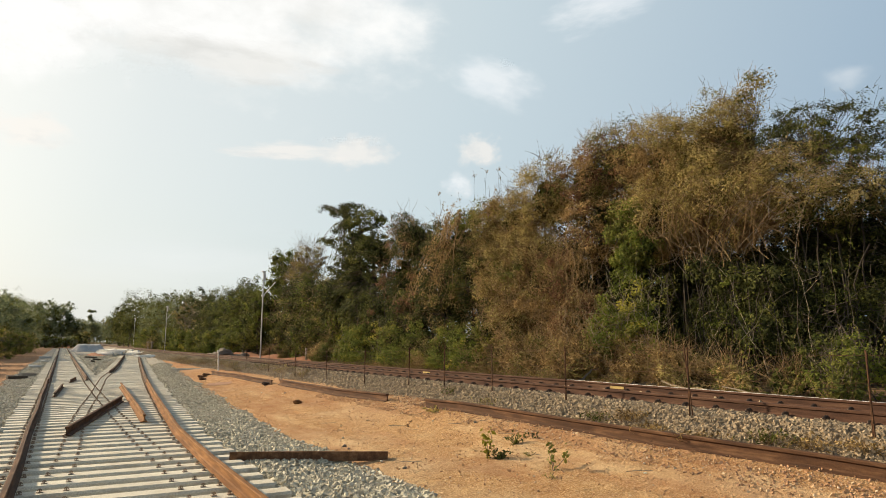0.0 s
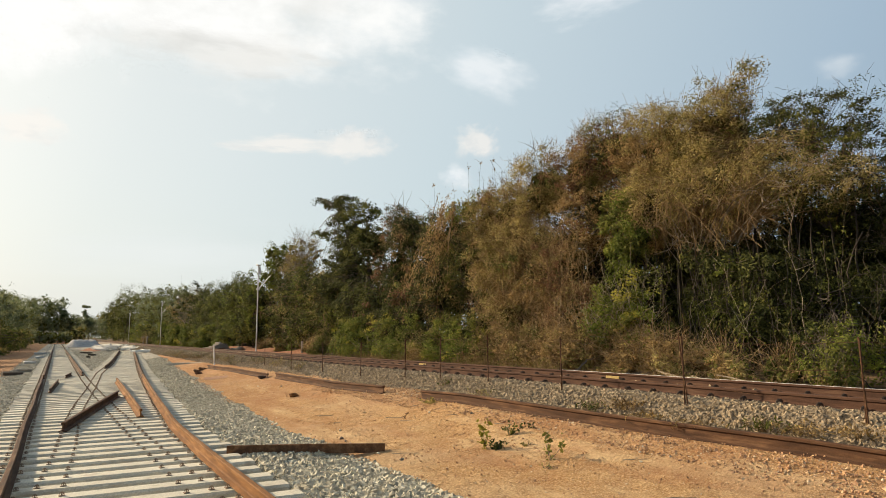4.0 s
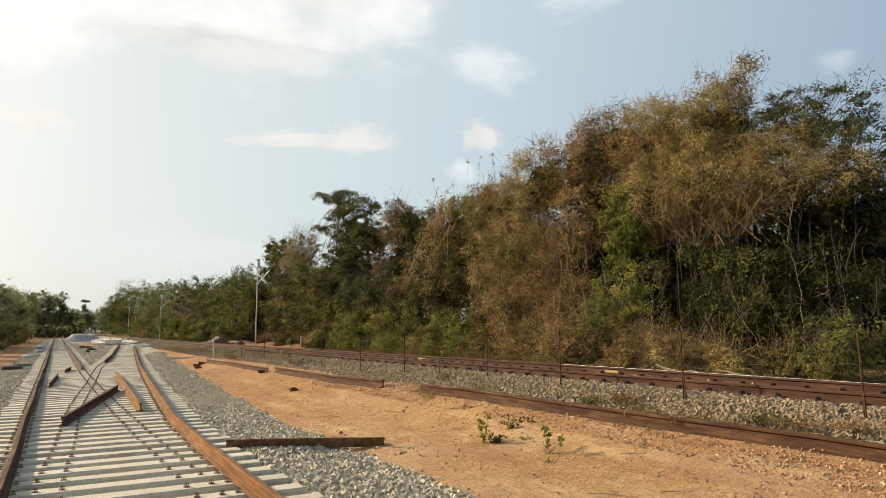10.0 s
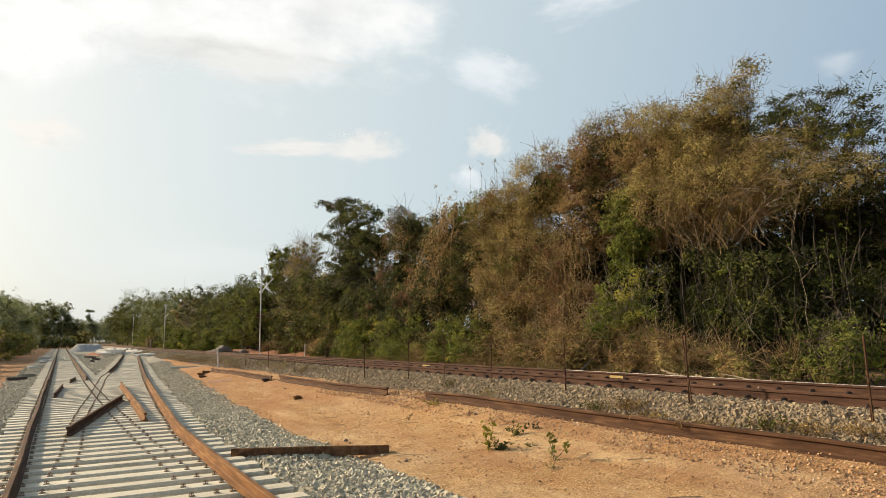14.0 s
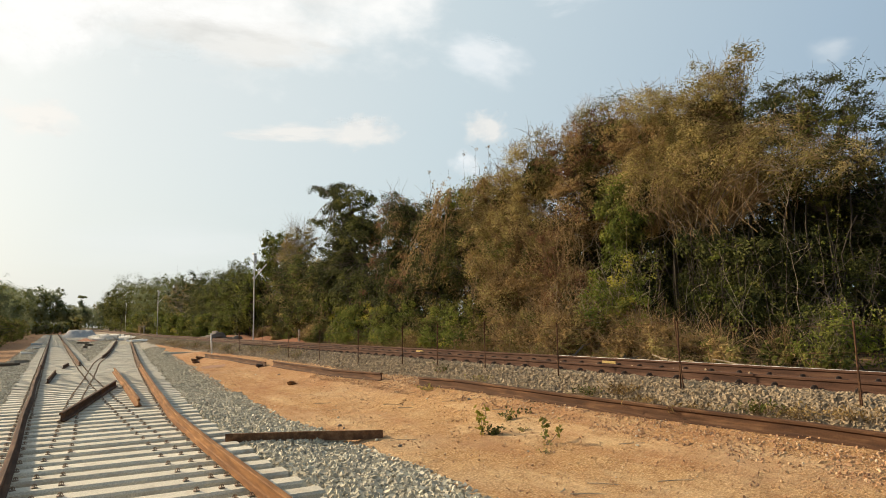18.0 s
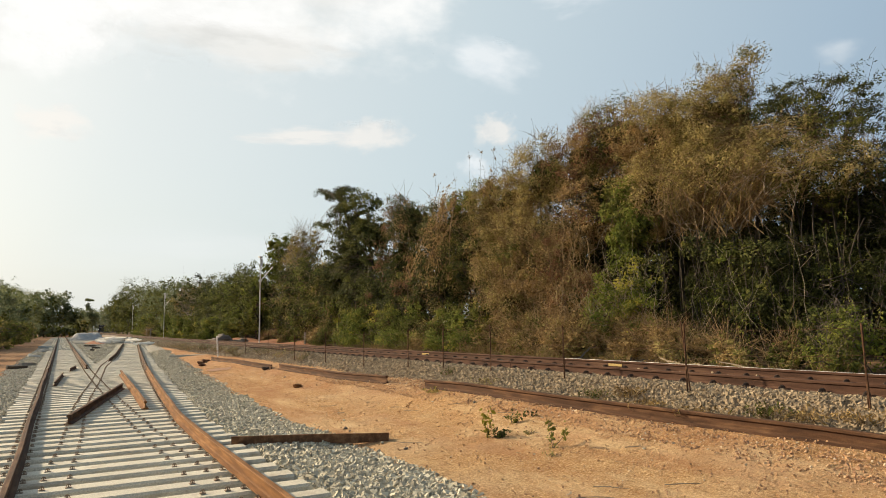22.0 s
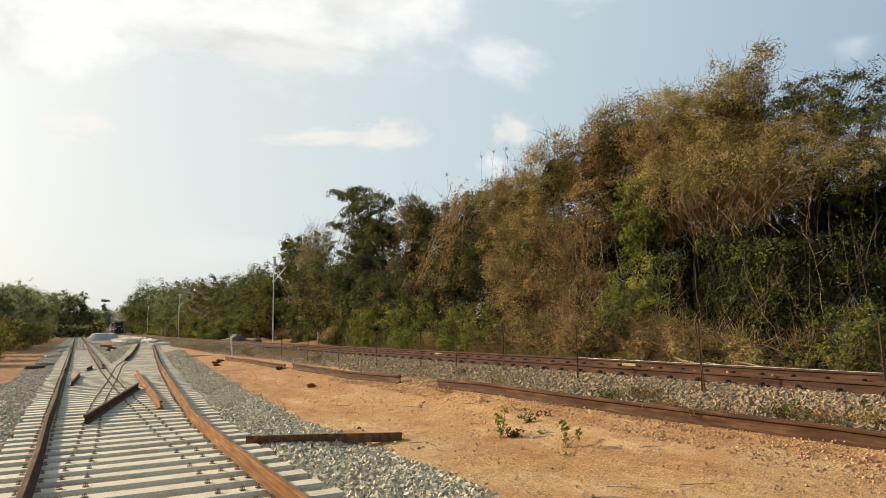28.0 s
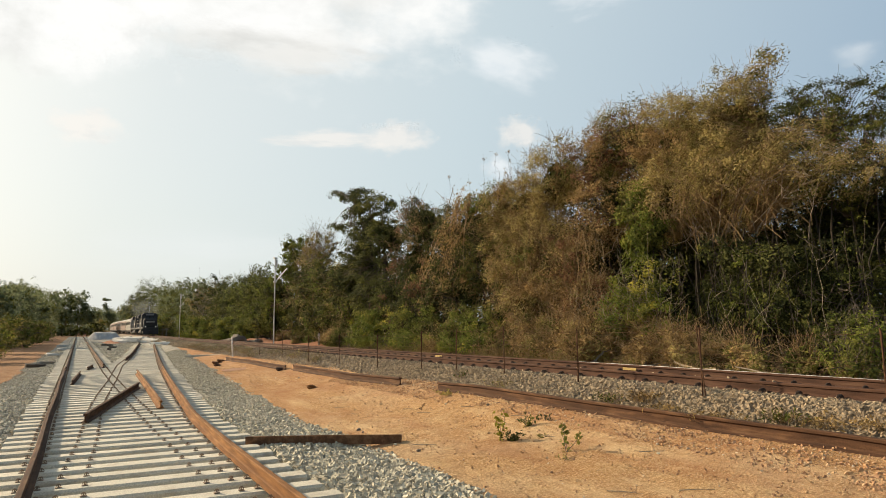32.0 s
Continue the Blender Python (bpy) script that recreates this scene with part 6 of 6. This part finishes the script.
# deep bushes, shaded by their leaf colour
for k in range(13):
    far_tree(25.6 + fr.uniform(-0.6, 0.6), 5.5 + k * 2.3, 3.6, 2.0, 1040 + k, ((LEAF_DARK, 1.0),), 1700, 0.3, label="bush deep in the woods, leaves darkened for shade")
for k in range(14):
    far_tree(30.5 + fr.uniform(-0.6, 0.6), 2.0 + k * 3.4, 5.8, 2.8, 1100 + k, ((LEAF_DARK, 1.0),), 1300, 0.5, label="bush deep in the woods, leaves darkened for shade")
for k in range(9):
    far_tree(21.5 + fr.uniform(-0.5, 0.8), 52 + k * 5.5, 4.4, 2.4, 1080 + k, ((LEAF_DARK, 1.0), (LEAF_MID, 0.4)), 1700, 0.34, label="bush deep in the woods, leaves darkened for shade")
for k, (x, y, h) in enumerate(((20.5, 262, 14.5), (20.5, 285, 15.5), (21.0, 310, 16.0), (22.0, 335, 17.0), (25, 365, 18.5), (29, 390, 19))):
    far_tree(x, y, h, 4.4, 1060 + k, ((LEAF_MID, 1.0), (LEAF_DARK, 0.5)), 2600, 0.5, label="tall green tree beside the bend of the line")


# weeds on the bank and small plants on the soil
def weed_tuft(x, y, r, n, h, mat, seed, label, z=None):
    rng = np.random.default_rng(seed)
    z = ground_z(x, y) if z is None else z
    ob = thing("weed_tuft", (x, y, z), label, "weeds", "weed tufts")
    s = rng.normal(size=(n, 3)) * r * 0.5
    s[:, 2] = -0.02
    e = s * 1.5 + rng.normal(size=(n, 3)) * r * 0.35
    e[:, 2] = h * rng.uniform(0.4, 1.2, n)
    v, q = tubes(wander(rng, s, e, 4, 0.05), np.full(n, 0.005), np.full(n, 0.002))
    c = s + (e - s) * rng.uniform(0.3, 1, (n, 1)) + rng.normal(size=(n, 3)) * 0.02
    v2, q2 = leaves(np.concatenate([c, c + rng.normal(size=c.shape) * 0.03]), 0.07, seed, slim=0.35)
    tagged(link_mesh("stem_tuft", quads_mesh("stem_tuft", v, q), DRYVINE, ob), kind="stuff")
    tagged(link_mesh("foliage", quads_mesh("foliage", v2, q2), mat, ob), kind="stuff")


bank_z = lambda x, y: float(np.interp(x, [p[0] for p in main_edges(y)], [p[1] for p in main_edges(y)]))
for k, (y, n, r, mat) in enumerate(((9.2, 120, 0.22, LEAF_MID), (8.5, 160, 0.26, LEAF_BROWN), (7.9, 140, 0.25, LEAF_BROWN), (6.9, 150, 0.28, LEAF_BROWN), (5.9, 170, 0.24, LEAF_MID), (5.4, 120, 0.2, LEAF_BROWN), (12.6, 60, 0.2, LEAF_OLIVE),
                                      (14.5, 50, 0.18, GRASS), (4.7, 110, 0.25, LEAF_BROWN), (25.5, 90, 0.35, GRASS), (28.5, 110, 0.4, LEAF_OLIVE), (31.5, 120, 0.45, GRASS), (35, 150, 0.5, GRASS), (38, 160, 0.5, LEAF_OLIVE), (42, 200, 0.6, GRASS), (47, 240, 0.7, GRASS), (52, 260, 0.8, LEAF_OLIVE), (58, 260, 0.9, GRASS))):
    x = main_x(y) - 1.95 + er.uniform(-0.08, 0.25)
    weed_tuft(x, y, r, int(n * 0.6), 0.13 if y < 20 else 0.35, mat, 800 + k, "low dry weeds at the foot of the ballast", bank_z(x, y))
for k in range(40):
    y = er.uniform(6, 40)
    x = main_x(y) + er.uniform(3.4, 6.4)
    weed_tuft(x, y, 0.4, 90, er.uniform(0.25, 0.6), er.choice((LEAF_MID, LEAF_OLIVE, LEAF_BROWN)), 850 + k, "dry grass and weeds behind the main line")


def young_plant(x, y, h, stems, n, size, mat, seed, label, spread=0.35):
    rng = np.random.default_rng(seed)
    z = ground_z(x, y)
    ob = thing("young_plant", (x, y, z), label, "plant", "young plants on the soil")
    s = rng.normal(size=(stems, 3)) * 0.02
    s[:, 2] = -0.02
    e = np.array([(rng.normal() * h * spread, rng.normal() * h * spread, h * rng.uniform(0.7, 1.0)) for _ in range(stems)])
    p = wander(rng, s, e, 6, h * 0.08)
    v, q = tubes(p, np.full(stems, 0.006), np.full(stems, 0.003))
    link_mesh("stem", quads_mesh("stem", v, q), BARK, ob)
    i, k = rng.integers(0, stems, n), rng.integers(1, 6, n)
    v, q = leaves(p[i, k] + rng.normal(size=(n, 3)) * size * 0.4, size, seed, slim=0.55)
    tagged(link_mesh("foliage", quads_mesh("foliage", v, q), mat, ob), kind="stuff")


young_plant(5.85, 8.96, 0.44, 3, 60, 0.085, LEAF_YELLOW, 901, "small leafy green plant on the bare soil", 0.08)
young_plant(5.98, 8.80, 0.11, 9, 130, 0.06, LEAF_DARK, 902, "low sprawling green weed on the bare soil", 1.3)
young_plant(6.01, 7.56, 0.33, 3, 48, 0.08, LEAF_MID, 903, "small seedling with two leaning leafy stems", 0.5)
young_plant(6.62, 9.34, 0.15, 6, 80, 0.06, LEAF_MID, 904, "low green weed on the bare soil", 0.8)
young_plant(6.98, 9.25, 0.12, 3, 22, 0.05, LEAF_DARK, 905, "tiny weed on the bare soil")
young_plant(6.37, 8.59, 0.05, 5, 40, 0.04, LEAF_OLIVE, 906, "tiny weed on the bare soil", 1.5)
young_plant(7.27, 13.27, 0.10, 8, 90, 0.06, LEAF_OLIVE, 907, "flat straggling weed on the bare soil", 2.2)
young_plant(6.85, 8.63, 0.07, 3, 24, 0.04, LEAF_MID, 908, "tiny weed on the bare soil", 0.8)
young_plant(5.75, 7.33, 0.06, 4, 26, 0.04, LEAF_OLIVE, 910, "tiny weed on the bare soil", 1.0)
young_plant(6.39, 12.8, 0.12, 3, 12, 0.05, LEAF_RED, 909, "dry seedling on the bare soil")

# fallen branches and logs behind the main line
for k, (x, y, l, a, r) in enumerate(((15.4, 15.4, 2.6, 35, 0.05), (15.7, 13.6, 3.0, 70, 0.07), (16.0, 16.6, 2.4, 120, 0.06), (15.4, 10.3, 2.8, 100, 0.035), (15.8, 17.8, 2.0, 20, 0.05), (15.9, 12.0, 2.4, 85, 0.05))):
    rng = np.random.default_rng(950 + k)
    z = ground_z(x, y)
    p = wander(rng, np.array([(-l / 2, 0, r)]), np.array([(l / 2, 0, r + 0.25)]), 8, 0.2)
    v, q = tubes(p, [r], [r * 0.4])
    ob = link_mesh("fallen_branch", quads_mesh("fallen_branch", v, q), BARK_PALE if k % 2 else BARK)
    ob.matrix_world = pose(x, y, z, 0, 0, a)
    tagged(ob, "bleached fallen branch among dry weeds", "branch", "fallen branches")


# ---------------------------------------------------------------- train
BLACK = surface("sooty black loco paint", (0.010, 0.010, 0.010), (0.026, 0.025, 0.023), 0.8, 20, rough=0.7, bump=0.1)
STEEL_DARK = surface("dark greasy steel", (0.015, 0.014, 0.013), (0.05, 0.045, 0.04), 2, 25, rough=0.7, metal=0.3)
LOCO_WHITE = surface("dirty white paint", (0.20, 0.195, 0.18), (0.34, 0.33, 0.31), 1, 20, rough=0.5)
CAR_CREAM = surface("cream coach paint", (0.22, 0.207, 0.185), (0.30, 0.285, 0.255), 0.6, 18, rough=0.5)
CAR_BROWN = surface("terracotta coach paint", (0.19, 0.135, 0.118), (0.25, 0.185, 0.162), 0.6, 18, rough=0.5)
CAR_ROOF = surface("grey coach roof", (0.15, 0.147, 0.14), (0.21, 0.205, 0.198), 0.7, 15, rough=0.7)
mg, nt, p = shader("dark window glass")
p.inputs["Base Color"].default_value = (0.02, 0.025, 0.03, 1)
p.inputs["Roughness"].default_value = 0.35
GLASS = mg
ml, nt, p = shader("lit headlamp")
p.inputs["Emission Color"].default_value = (1.0, 0.93, 0.80, 1)
p.inputs["Emission Strength"].default_value = 0.9
LAMP = ml


def wheel_set(parent, y, r=0.52):
    for side in (-0.8, 0.8):
        bm = rod(bmesh.new(), (side - 0.07, y, r), (side + 0.07, y, r), r, r, 20)
        rod(bm, (side * 0.92 - 0.02, y, r), (side * 0.92 + 0.02, y, r), r * 1.06, r * 1.06, 20)
        part("wheel", bm, STEEL_DARK, parent)


def bogie(parent, y, axles, gap):
    b = part("bogie", box(box(bmesh.new(), (0.2, gap * (axles - 1) + 1.5, 0.4), (-1.05, y, 0.62), bevel=0.05), (0.2, gap * (axles - 1) + 1.5, 0.4), (1.05, y, 0.62), bevel=0.05), STEEL_DARK, parent, "heavy dark bogie frame")
    for k in range(axles):
        wheel_set(b, y + (k - (axles - 1) / 2) * gap)


def locomotive():
    """Six-axle hood diesel; it runs towards -y."""
    ob = thing("locomotive", (0, 900, 1), "black diesel freight locomotive with white markings and lit headlights", "locomotive", "locomotives")
    part("underframe", box(bmesh.new(), (3.0, 20.4, 0.35), (0, 0, 1.45), bevel=0.05), BLACK, ob)
    part("fuel_tank", box(bmesh.new(), (2.6, 5.4, 0.85), (0, 0.3, 0.85), bevel=0.2), BLACK, ob)
    bogie(ob, -6.6, 3, 1.75)
    bogie(ob, 6.6, 3, 1.75)
    part("hood", box(bmesh.new(), (1.9, 13.4, 2.55), (0, 2.9, 2.88), bevel=0.12), BLACK, ob)
    part("radiator", box(box(bmesh.new(), (2.9, 3.4, 0.7), (0, 7.6, 4.0), bevel=0.1), (2.2, 2.6, 0.2), (0, 7.6, 4.4), bevel=0.05), BLACK, ob)
    part("exhaust_stack", box(bmesh.new(), (0.6, 0.9, 0.3), (0, 2.0, 4.3), bevel=0.05), STEEL_DARK, ob)
    cab = part("cab", box(bmesh.new(), (3.0, 2.9, 2.75), (0, -5.2, 3.0), bevel=0.18), BLACK, ob)
    part("cab_roof", box(bmesh.new(), (2.5, 3.1, 0.26), (0, -5.2, 4.42), bevel=0.12), BLACK, ob)
    for x in (-0.98, -0.36, 0.36, 0.98):
        part("windscreen", box(bmesh.new(), (0.5, 0.06, 0.62), (x, -6.66, 3.72), bevel=0.02), GLASS, cab)
    for x in (-1.5, 1.5):
        part("side_window", box(bmesh.new(), (0.06, 1.5, 0.6), (x, -5.1, 3.65), bevel=0.02), GLASS, cab)
    part("roof_panel", box(bmesh.new(), (1.5, 0.06, 0.24), (0, -6.68, 4.22), bevel=0.02), LOCO_WHITE, cab, "pale panel above the windscreens")
    nose = part("nose", box(bmesh.new(), (2.5, 2.6, 1.85), (0, -7.9, 2.5), bevel=0.25), BLACK, ob)
    part("nose_stripe", box(bmesh.new(), (1.6, 0.05, 0.28), (0, -9.22, 2.75), bevel=0.01), LOCO_WHITE, nose, "white band on the nose")
    part("pilot", box(bmesh.new(), (2.9, 0.25, 1.15), (0, -10.15, 0.85), (-8, 0, 0), bevel=0.05), BLACK, ob)
    part("coupler", box(bmesh.new(), (0.35, 0.8, 0.35), (0, -10.5, 1.0), bevel=0.06), STEEL_DARK, ob)
    for x in (-0.95, 0.95):
        part("ditch_light", rod(bmesh.new(), (x, -10.36, 1.75), (x, -10.26, 1.75), 0.085, 0.085, 14), LAMP, ob, "round lit ditch light")
    for x in (-1.35, 1.35):
        bm = bmesh.new()
        rod(bm, (x, -9.4, 2.6), (x, -9.4, 1.6), 0.03)
        for k in range(9):
            rod(bm, (x, -3.2 + k * 1.6, 1.6), (x, -3.2 + k * 1.6, 2.55), 0.025, None, 6)
        rod(bm, (x, -3.2, 2.55), (x, 9.8, 2.55), 0.025, None, 6)
        part("handrail", bm, LOCO_WHITE, ob, "white handrail")
        part("side_panel", box(bmesh.new(), (0.04, 3.4, 1.1), (0.99 * (1 if x > 0 else -1), 0.6, 2.75), bevel=0.01), LOCO_WHITE, ob, "white panel on the hood side")
        part("cab_stripe", box(bmesh.new(), (0.04, 1.7, 0.5), (1.52 * (1 if x > 0 else -1), -5.1, 2.5), bevel=0.01), LOCO_WHITE, ob, "white panel on the cab side")
    return ob


def coach(paint, label):
    ob = thing("coach", (0, 900, 1), label, "railway coach", "coaches")
    part("body", box(bmesh.new(), (2.95, 24.6, 2.75), (0, 0, 2.45), bevel=0.12), paint, ob)
    bm = bmesh.new()
    arc = [(1.42 * math.cos(a), 0.55 * math.sin(a)) for a in [math.pi * k / 10 for k in range(11)]]
    sweep(bm, arc, [(0, -12.2, 3.80), (0, 12.2, 3.80)])
    bmesh.ops.recalc_face_normals(bm, faces=bm.faces[:])
    part("roof", bm, CAR_ROOF, ob)
    part("underframe", box(bmesh.new(), (2.7, 23.6, 0.4), (0, 0, 0.95), bevel=0.05), STEEL_DARK, ob)
    bogie(ob, -8.6, 2, 2.4)
    bogie(ob, 8.6, 2, 2.4)
    for side in (-1.48, 1.48):
        for k in range(11):
            part("window", box(bmesh.new(), (0.05, 1.25, 0.8), (side, -9.5 + k * 1.9, 2.85), bevel=0.03), GLASS, ob)
        for y in (-11.5, 11.5):
            part("door", box(bmesh.new(), (0.05, 0.8, 2.1), (side, y, 2.25), bevel=0.02), CAR_ROOF, ob)
    return ob


TRAIN = [(locomotive(), 10.7)]
TRAIN.append((copy_thing(TRAIN[0][0], pose(0, 930, 1)), 32.2))
cream = coach(CAR_CREAM, "cream passenger coach with a row of dark windows")
brown = coach(CAR_BROWN, "terracotta passenger coach with a row of dark windows")
order = [cream, brown] + [None] * 6
for k in range(8):
    if order[k] is None:
        order[k] = copy_thing(cream if k in (5, ) else brown, pose(0, 980 + k * 26, 1))
    TRAIN.append((order[k], 56.0 + k * 25.6))

# soot drifting over the engines: soft, thin, overlapping puffs
msm, nt, p = shader("thin grey exhaust smoke")
nt.nodes.remove(p)
df = nt.nodes.new("ShaderNodeBsdfTranslucent")
df.inputs[0].default_value = (0.42, 0.46, 0.52, 1)
tr = nt.nodes.new("ShaderNodeBsdfTransparent")
mx = nt.nodes.new("ShaderNodeMixShader")
al = ramp(nt, noisy(nt, where(nt), 1.3, 4), [(0.38, (0, 0, 0)), (0.80, (0.10, 0.10, 0.10))])
nt.links.new(al, mx.inputs[0])
nt.links.new(tr.outputs[0], mx.inputs[1])
nt.links.new(df.outputs[0], mx.inputs[2])
nt.links.new(mx.outputs[0], nt.nodes["Material Output"].inputs["Surface"])
SMOKE = []
smk = random.Random(41)
for k in range(3):
    bm = bmesh.new()
    bmesh.ops.create_icosphere(bm, subdivisions=4, radius=1)
    for v in bm.verts:
        v.co *= 1 + 0.3 * noise.noise(v.co * 1.5 + Vector((k * 3.1, 0, 0))) + 0.12 * noise.noise(v.co * 4)
    grow = 1.6 + k * 0.8
    for v in bm.verts:
        v.co = Vector((v.co.x * grow * 1.3, v.co.y * grow * 2.4, v.co.z * grow * 0.75))
    ob = part("smoke_puff", bm, msm, None, smooth=True)
    tagged(ob, "thin grey puff of diesel exhaust above the engines", "smoke", "exhaust smoke")
    SMOKE.append((ob, 17.0 + k * 11.0, 5.6 + 0.6 * k + smk.uniform(-0.2, 0.3), smk.uniform(-0.8, 0.8) - 0.03 * k))

# ---------------------------------------------------------------- clouds, far off and drifting
def cloud_material(name, white, shade, strength, low, high, scale, stretch, top):
    m, nt, p = shader(name)
    nt.nodes.remove(p)
    co = nt.nodes.new("ShaderNodeTexCoord")
    mp = nt.nodes.new("ShaderNodeMapping")
    mp.inputs["Location"].default_value = (-1, -1, 0)
    mp.inputs["Scale"].default_value = (2, 2, 1)
    nt.links.new(co.outputs["UV"], mp.inputs[0])
    ln = nt.nodes.new("ShaderNodeVectorMath")
    ln.operation = "LENGTH"
    nt.links.new(mp.outputs[0], ln.inputs[0])
    sp = nt.nodes.new("ShaderNodeMapping")
    sp.inputs["Scale"].default_value = (stretch, 1, 1)
    nt.links.new(mp.outputs[0], sp.inputs[0])
    info = nt.nodes.new("ShaderNodeObjectInfo")
    mul = nt.nodes.new("ShaderNodeMath")
    mul.operation = "MULTIPLY"
    mul.inputs[1].default_value = 20
    nt.links.new(info.outputs["Random"], mul.inputs[0])
    cmb = nt.nodes.new("ShaderNodeCombineXYZ")
    nt.links.new(mul.outputs[0], cmb.inputs[2])
    ad = nt.nodes.new("ShaderNodeVectorMath")
    nt.links.new(sp.outputs[0], ad.inputs[0])
    nt.links.new(cmb.outputs[0], ad.inputs[1])
    n = noisy(nt, ad.outputs[0], scale, 7, 0.55)
    s = nt.nodes.new("ShaderNodeMath")
    s.operation = "SUBTRACT"
    nt.links.new(n, s.inputs[0])
    h = nt.nodes.new("ShaderNodeMath")
    h.operation = "MULTIPLY"
    h.inputs[1].default_value = 0.85
    nt.links.new(ln.outputs["Value"], h.inputs[0])
    nt.links.new(h.outputs[0], s.inputs[1])
    a = nt.nodes.new("ShaderNodeMapRange")
    a.interpolation_type = "SMOOTHSTEP"
    a.inputs[1].default_value, a.inputs[2].default_value, a.inputs[4].default_value = low, high, top
    nt.links.new(s.outputs[0], a.inputs[0])
    n2 = noisy(nt, ad.outputs[0], scale * 0.8, 5)
    col = ramp(nt, n2, [(0.34, shade), (0.52, white)])
    em = nt.nodes.new("ShaderNodeEmission")
    em.inputs[1].default_value = strength
    nt.links.new(col, em.inputs[0])
    t = nt.nodes.new("ShaderNodeBsdfTransparent")
    mx = nt.nodes.new("ShaderNodeMixShader")
    nt.links.new(a.outputs[0], mx.inputs[0])
    nt.links.new(t.outputs[0], mx.inputs[1])
    nt.links.new(em.outputs[0], mx.inputs[2])
    nt.links.new(mx.outputs[0], nt.nodes["Material Output"].inputs["Surface"])
    return m


CLOUD_BANK = cloud_material("bright cloud bank", (1.0, 0.995, 0.97), (0.84, 0.84, 0.81), 1.03, -0.18, 0.24, 2.2, 1.5, 0.93)
CLOUD_PUFF = cloud_material("small sunlit cumulus", (1.0, 0.94, 0.87), (0.84, 0.82, 0.79), 1.0, -0.10, 0.34, 2.0, 1.3, 0.62)
CLOUD_THIN = cloud_material("thin cirrus veil", (0.95, 0.97, 0.98), (0.80, 0.86, 0.90), 1.0, -0.05, 0.42, 1.8, 1.0, 0.65)
CLOUD_LOW = cloud_material("faint low haze streak", (0.93, 0.95, 0.95), (0.84, 0.88, 0.90), 1.0, -0.05, 0.5, 1.2, 1.0, 0.35)
CLOUD_GREY = cloud_material("grey cloud underside", (0.86, 0.85, 0.81), (0.72, 0.715, 0.68), 1.0, -0.10, 0.35, 2.0, 1.6, 0.75)
CLOUDS = []


def cloud(az, el, w, h, roll, material, drift, label):
    """A far sheet of sky at az, el degrees, w by h degrees."""
    me = bpy.data.meshes.new("cloud")
    n = 8
    verts, uvs = [], []
    far = 2600 - 30 * len(CLOUDS)
    c, s = math.cos(radians(roll)), math.sin(radians(roll))
    for j in range(n + 1):
        for i in range(n + 1):
            u, v = i / n, j / n
            x, y = (u - 0.5) * w, (v - 0.5) * h
            a, e = radians(az + (x * c - y * s) / math.cos(radians(el))), radians(el + x * s + y * c)
            verts.append((far * math.sin(a) * math.cos(e), far * math.cos(a) * math.cos(e), far * math.sin(e)))
            uvs.append((u, v))
    faces = [(j * (n + 1) + i, j * (n + 1) + i + 1, (j + 1) * (n + 1) + i + 1, (j + 1) * (n + 1) + i) for j in range(n) for i in range(n)]
    me.from_pydata(verts, [], faces)
    layer = me.uv_layers.new(name="UVMap")
    for loop in me.loops:
        layer.data[loop.index].uv = uvs[loop.vertex_index]
    ob = link_mesh("cloud", me, material)
    ob.location = EYE
    tagged(ob, label, "cloud", "clouds", "structure")
    CLOUDS.append((ob, drift))


cloud(11.5, 26.6, 46, 19, -2, CLOUD_BANK, 0.10, "broad bright white cloud bank with grey underside")
cloud(-5, 23.0, 26, 14, 0, CLOUD_BANK, 0.10, "bright white cloud patch")
cloud(22.8, 16.2, 10, 5, 4, CLOUD_PUFF, 0.084, "small cream-lit cloud puff")
cloud(16.5, 15.8, 16, 2.6, 2, CLOUD_PUFF, 0.084, "long faint streak of cloud")
cloud(33.6, 16.4, 6.4, 4.4, 0, CLOUD_PUFF, 0.084, "small cream-lit cloud puff")
cloud(31.8, 13.5, 4.6, 3.8, 0, CLOUD_THIN, 0.084, "faint small cloud puff")
cloud(33.6, 22.0, 16, 7.5, -16, CLOUD_THIN, 0.01, "thin wispy cirrus streak")
cloud(44, 27.6, 18, 6.5, 8, CLOUD_THIN, 0.0, "thin wispy cirrus streak")
cloud(61.5, 19.6, 6.0, 3.8, 0, CLOUD_LOW, -0.01, "faint small cloud puff")
cloud(9, 6.5, 44, 8.5, 0, CLOUD_LOW, 0.06, "faint long cloud layer near the horizon")
cloud(12, 22.6, 30, 5.5, -1, CLOUD_GREY, 0.10, "soft grey underside of the cloud bank")
cloud(-2, 15.2, 10, 4.6, 0, CLOUD_PUFF, 0.09, "small cream-lit cloud puff")


# ---------------------------------------------------------------- what moves
def on_line(y):
    dx = (main_x(y + 1) - main_x(y - 1)) / 2
    return main_x(y), main_z(y), -math.degrees(math.atan(dx))


def motions():
    head = lambda t: 146.8 + 32.2 * (32.0 - t)
    for ob, back in TRAIN:
        rows = []
        for k in range(33):
            y = head(k) + back
            x, z, turn = on_line(y)
            rows.append((float(k), pose(x, y, z, 0, 0, turn)))
        walk(ob, rows)
    for ob, back, up, side in SMOKE:
        rows = []
        for k in range(33):
            y = head(k) + back
            x, z, turn = on_line(y)
            rows.append((float(k), pose(x + side, y, z + up, 0, 0, turn)))
        walk(ob, rows)
    for ob, drift in CLOUDS:
        walk(ob, [(0.0, pose(*EYE, 0, 0, drift * 13)), (32.0, pose(*EYE, 0, 0, -drift * 19))])


motions()
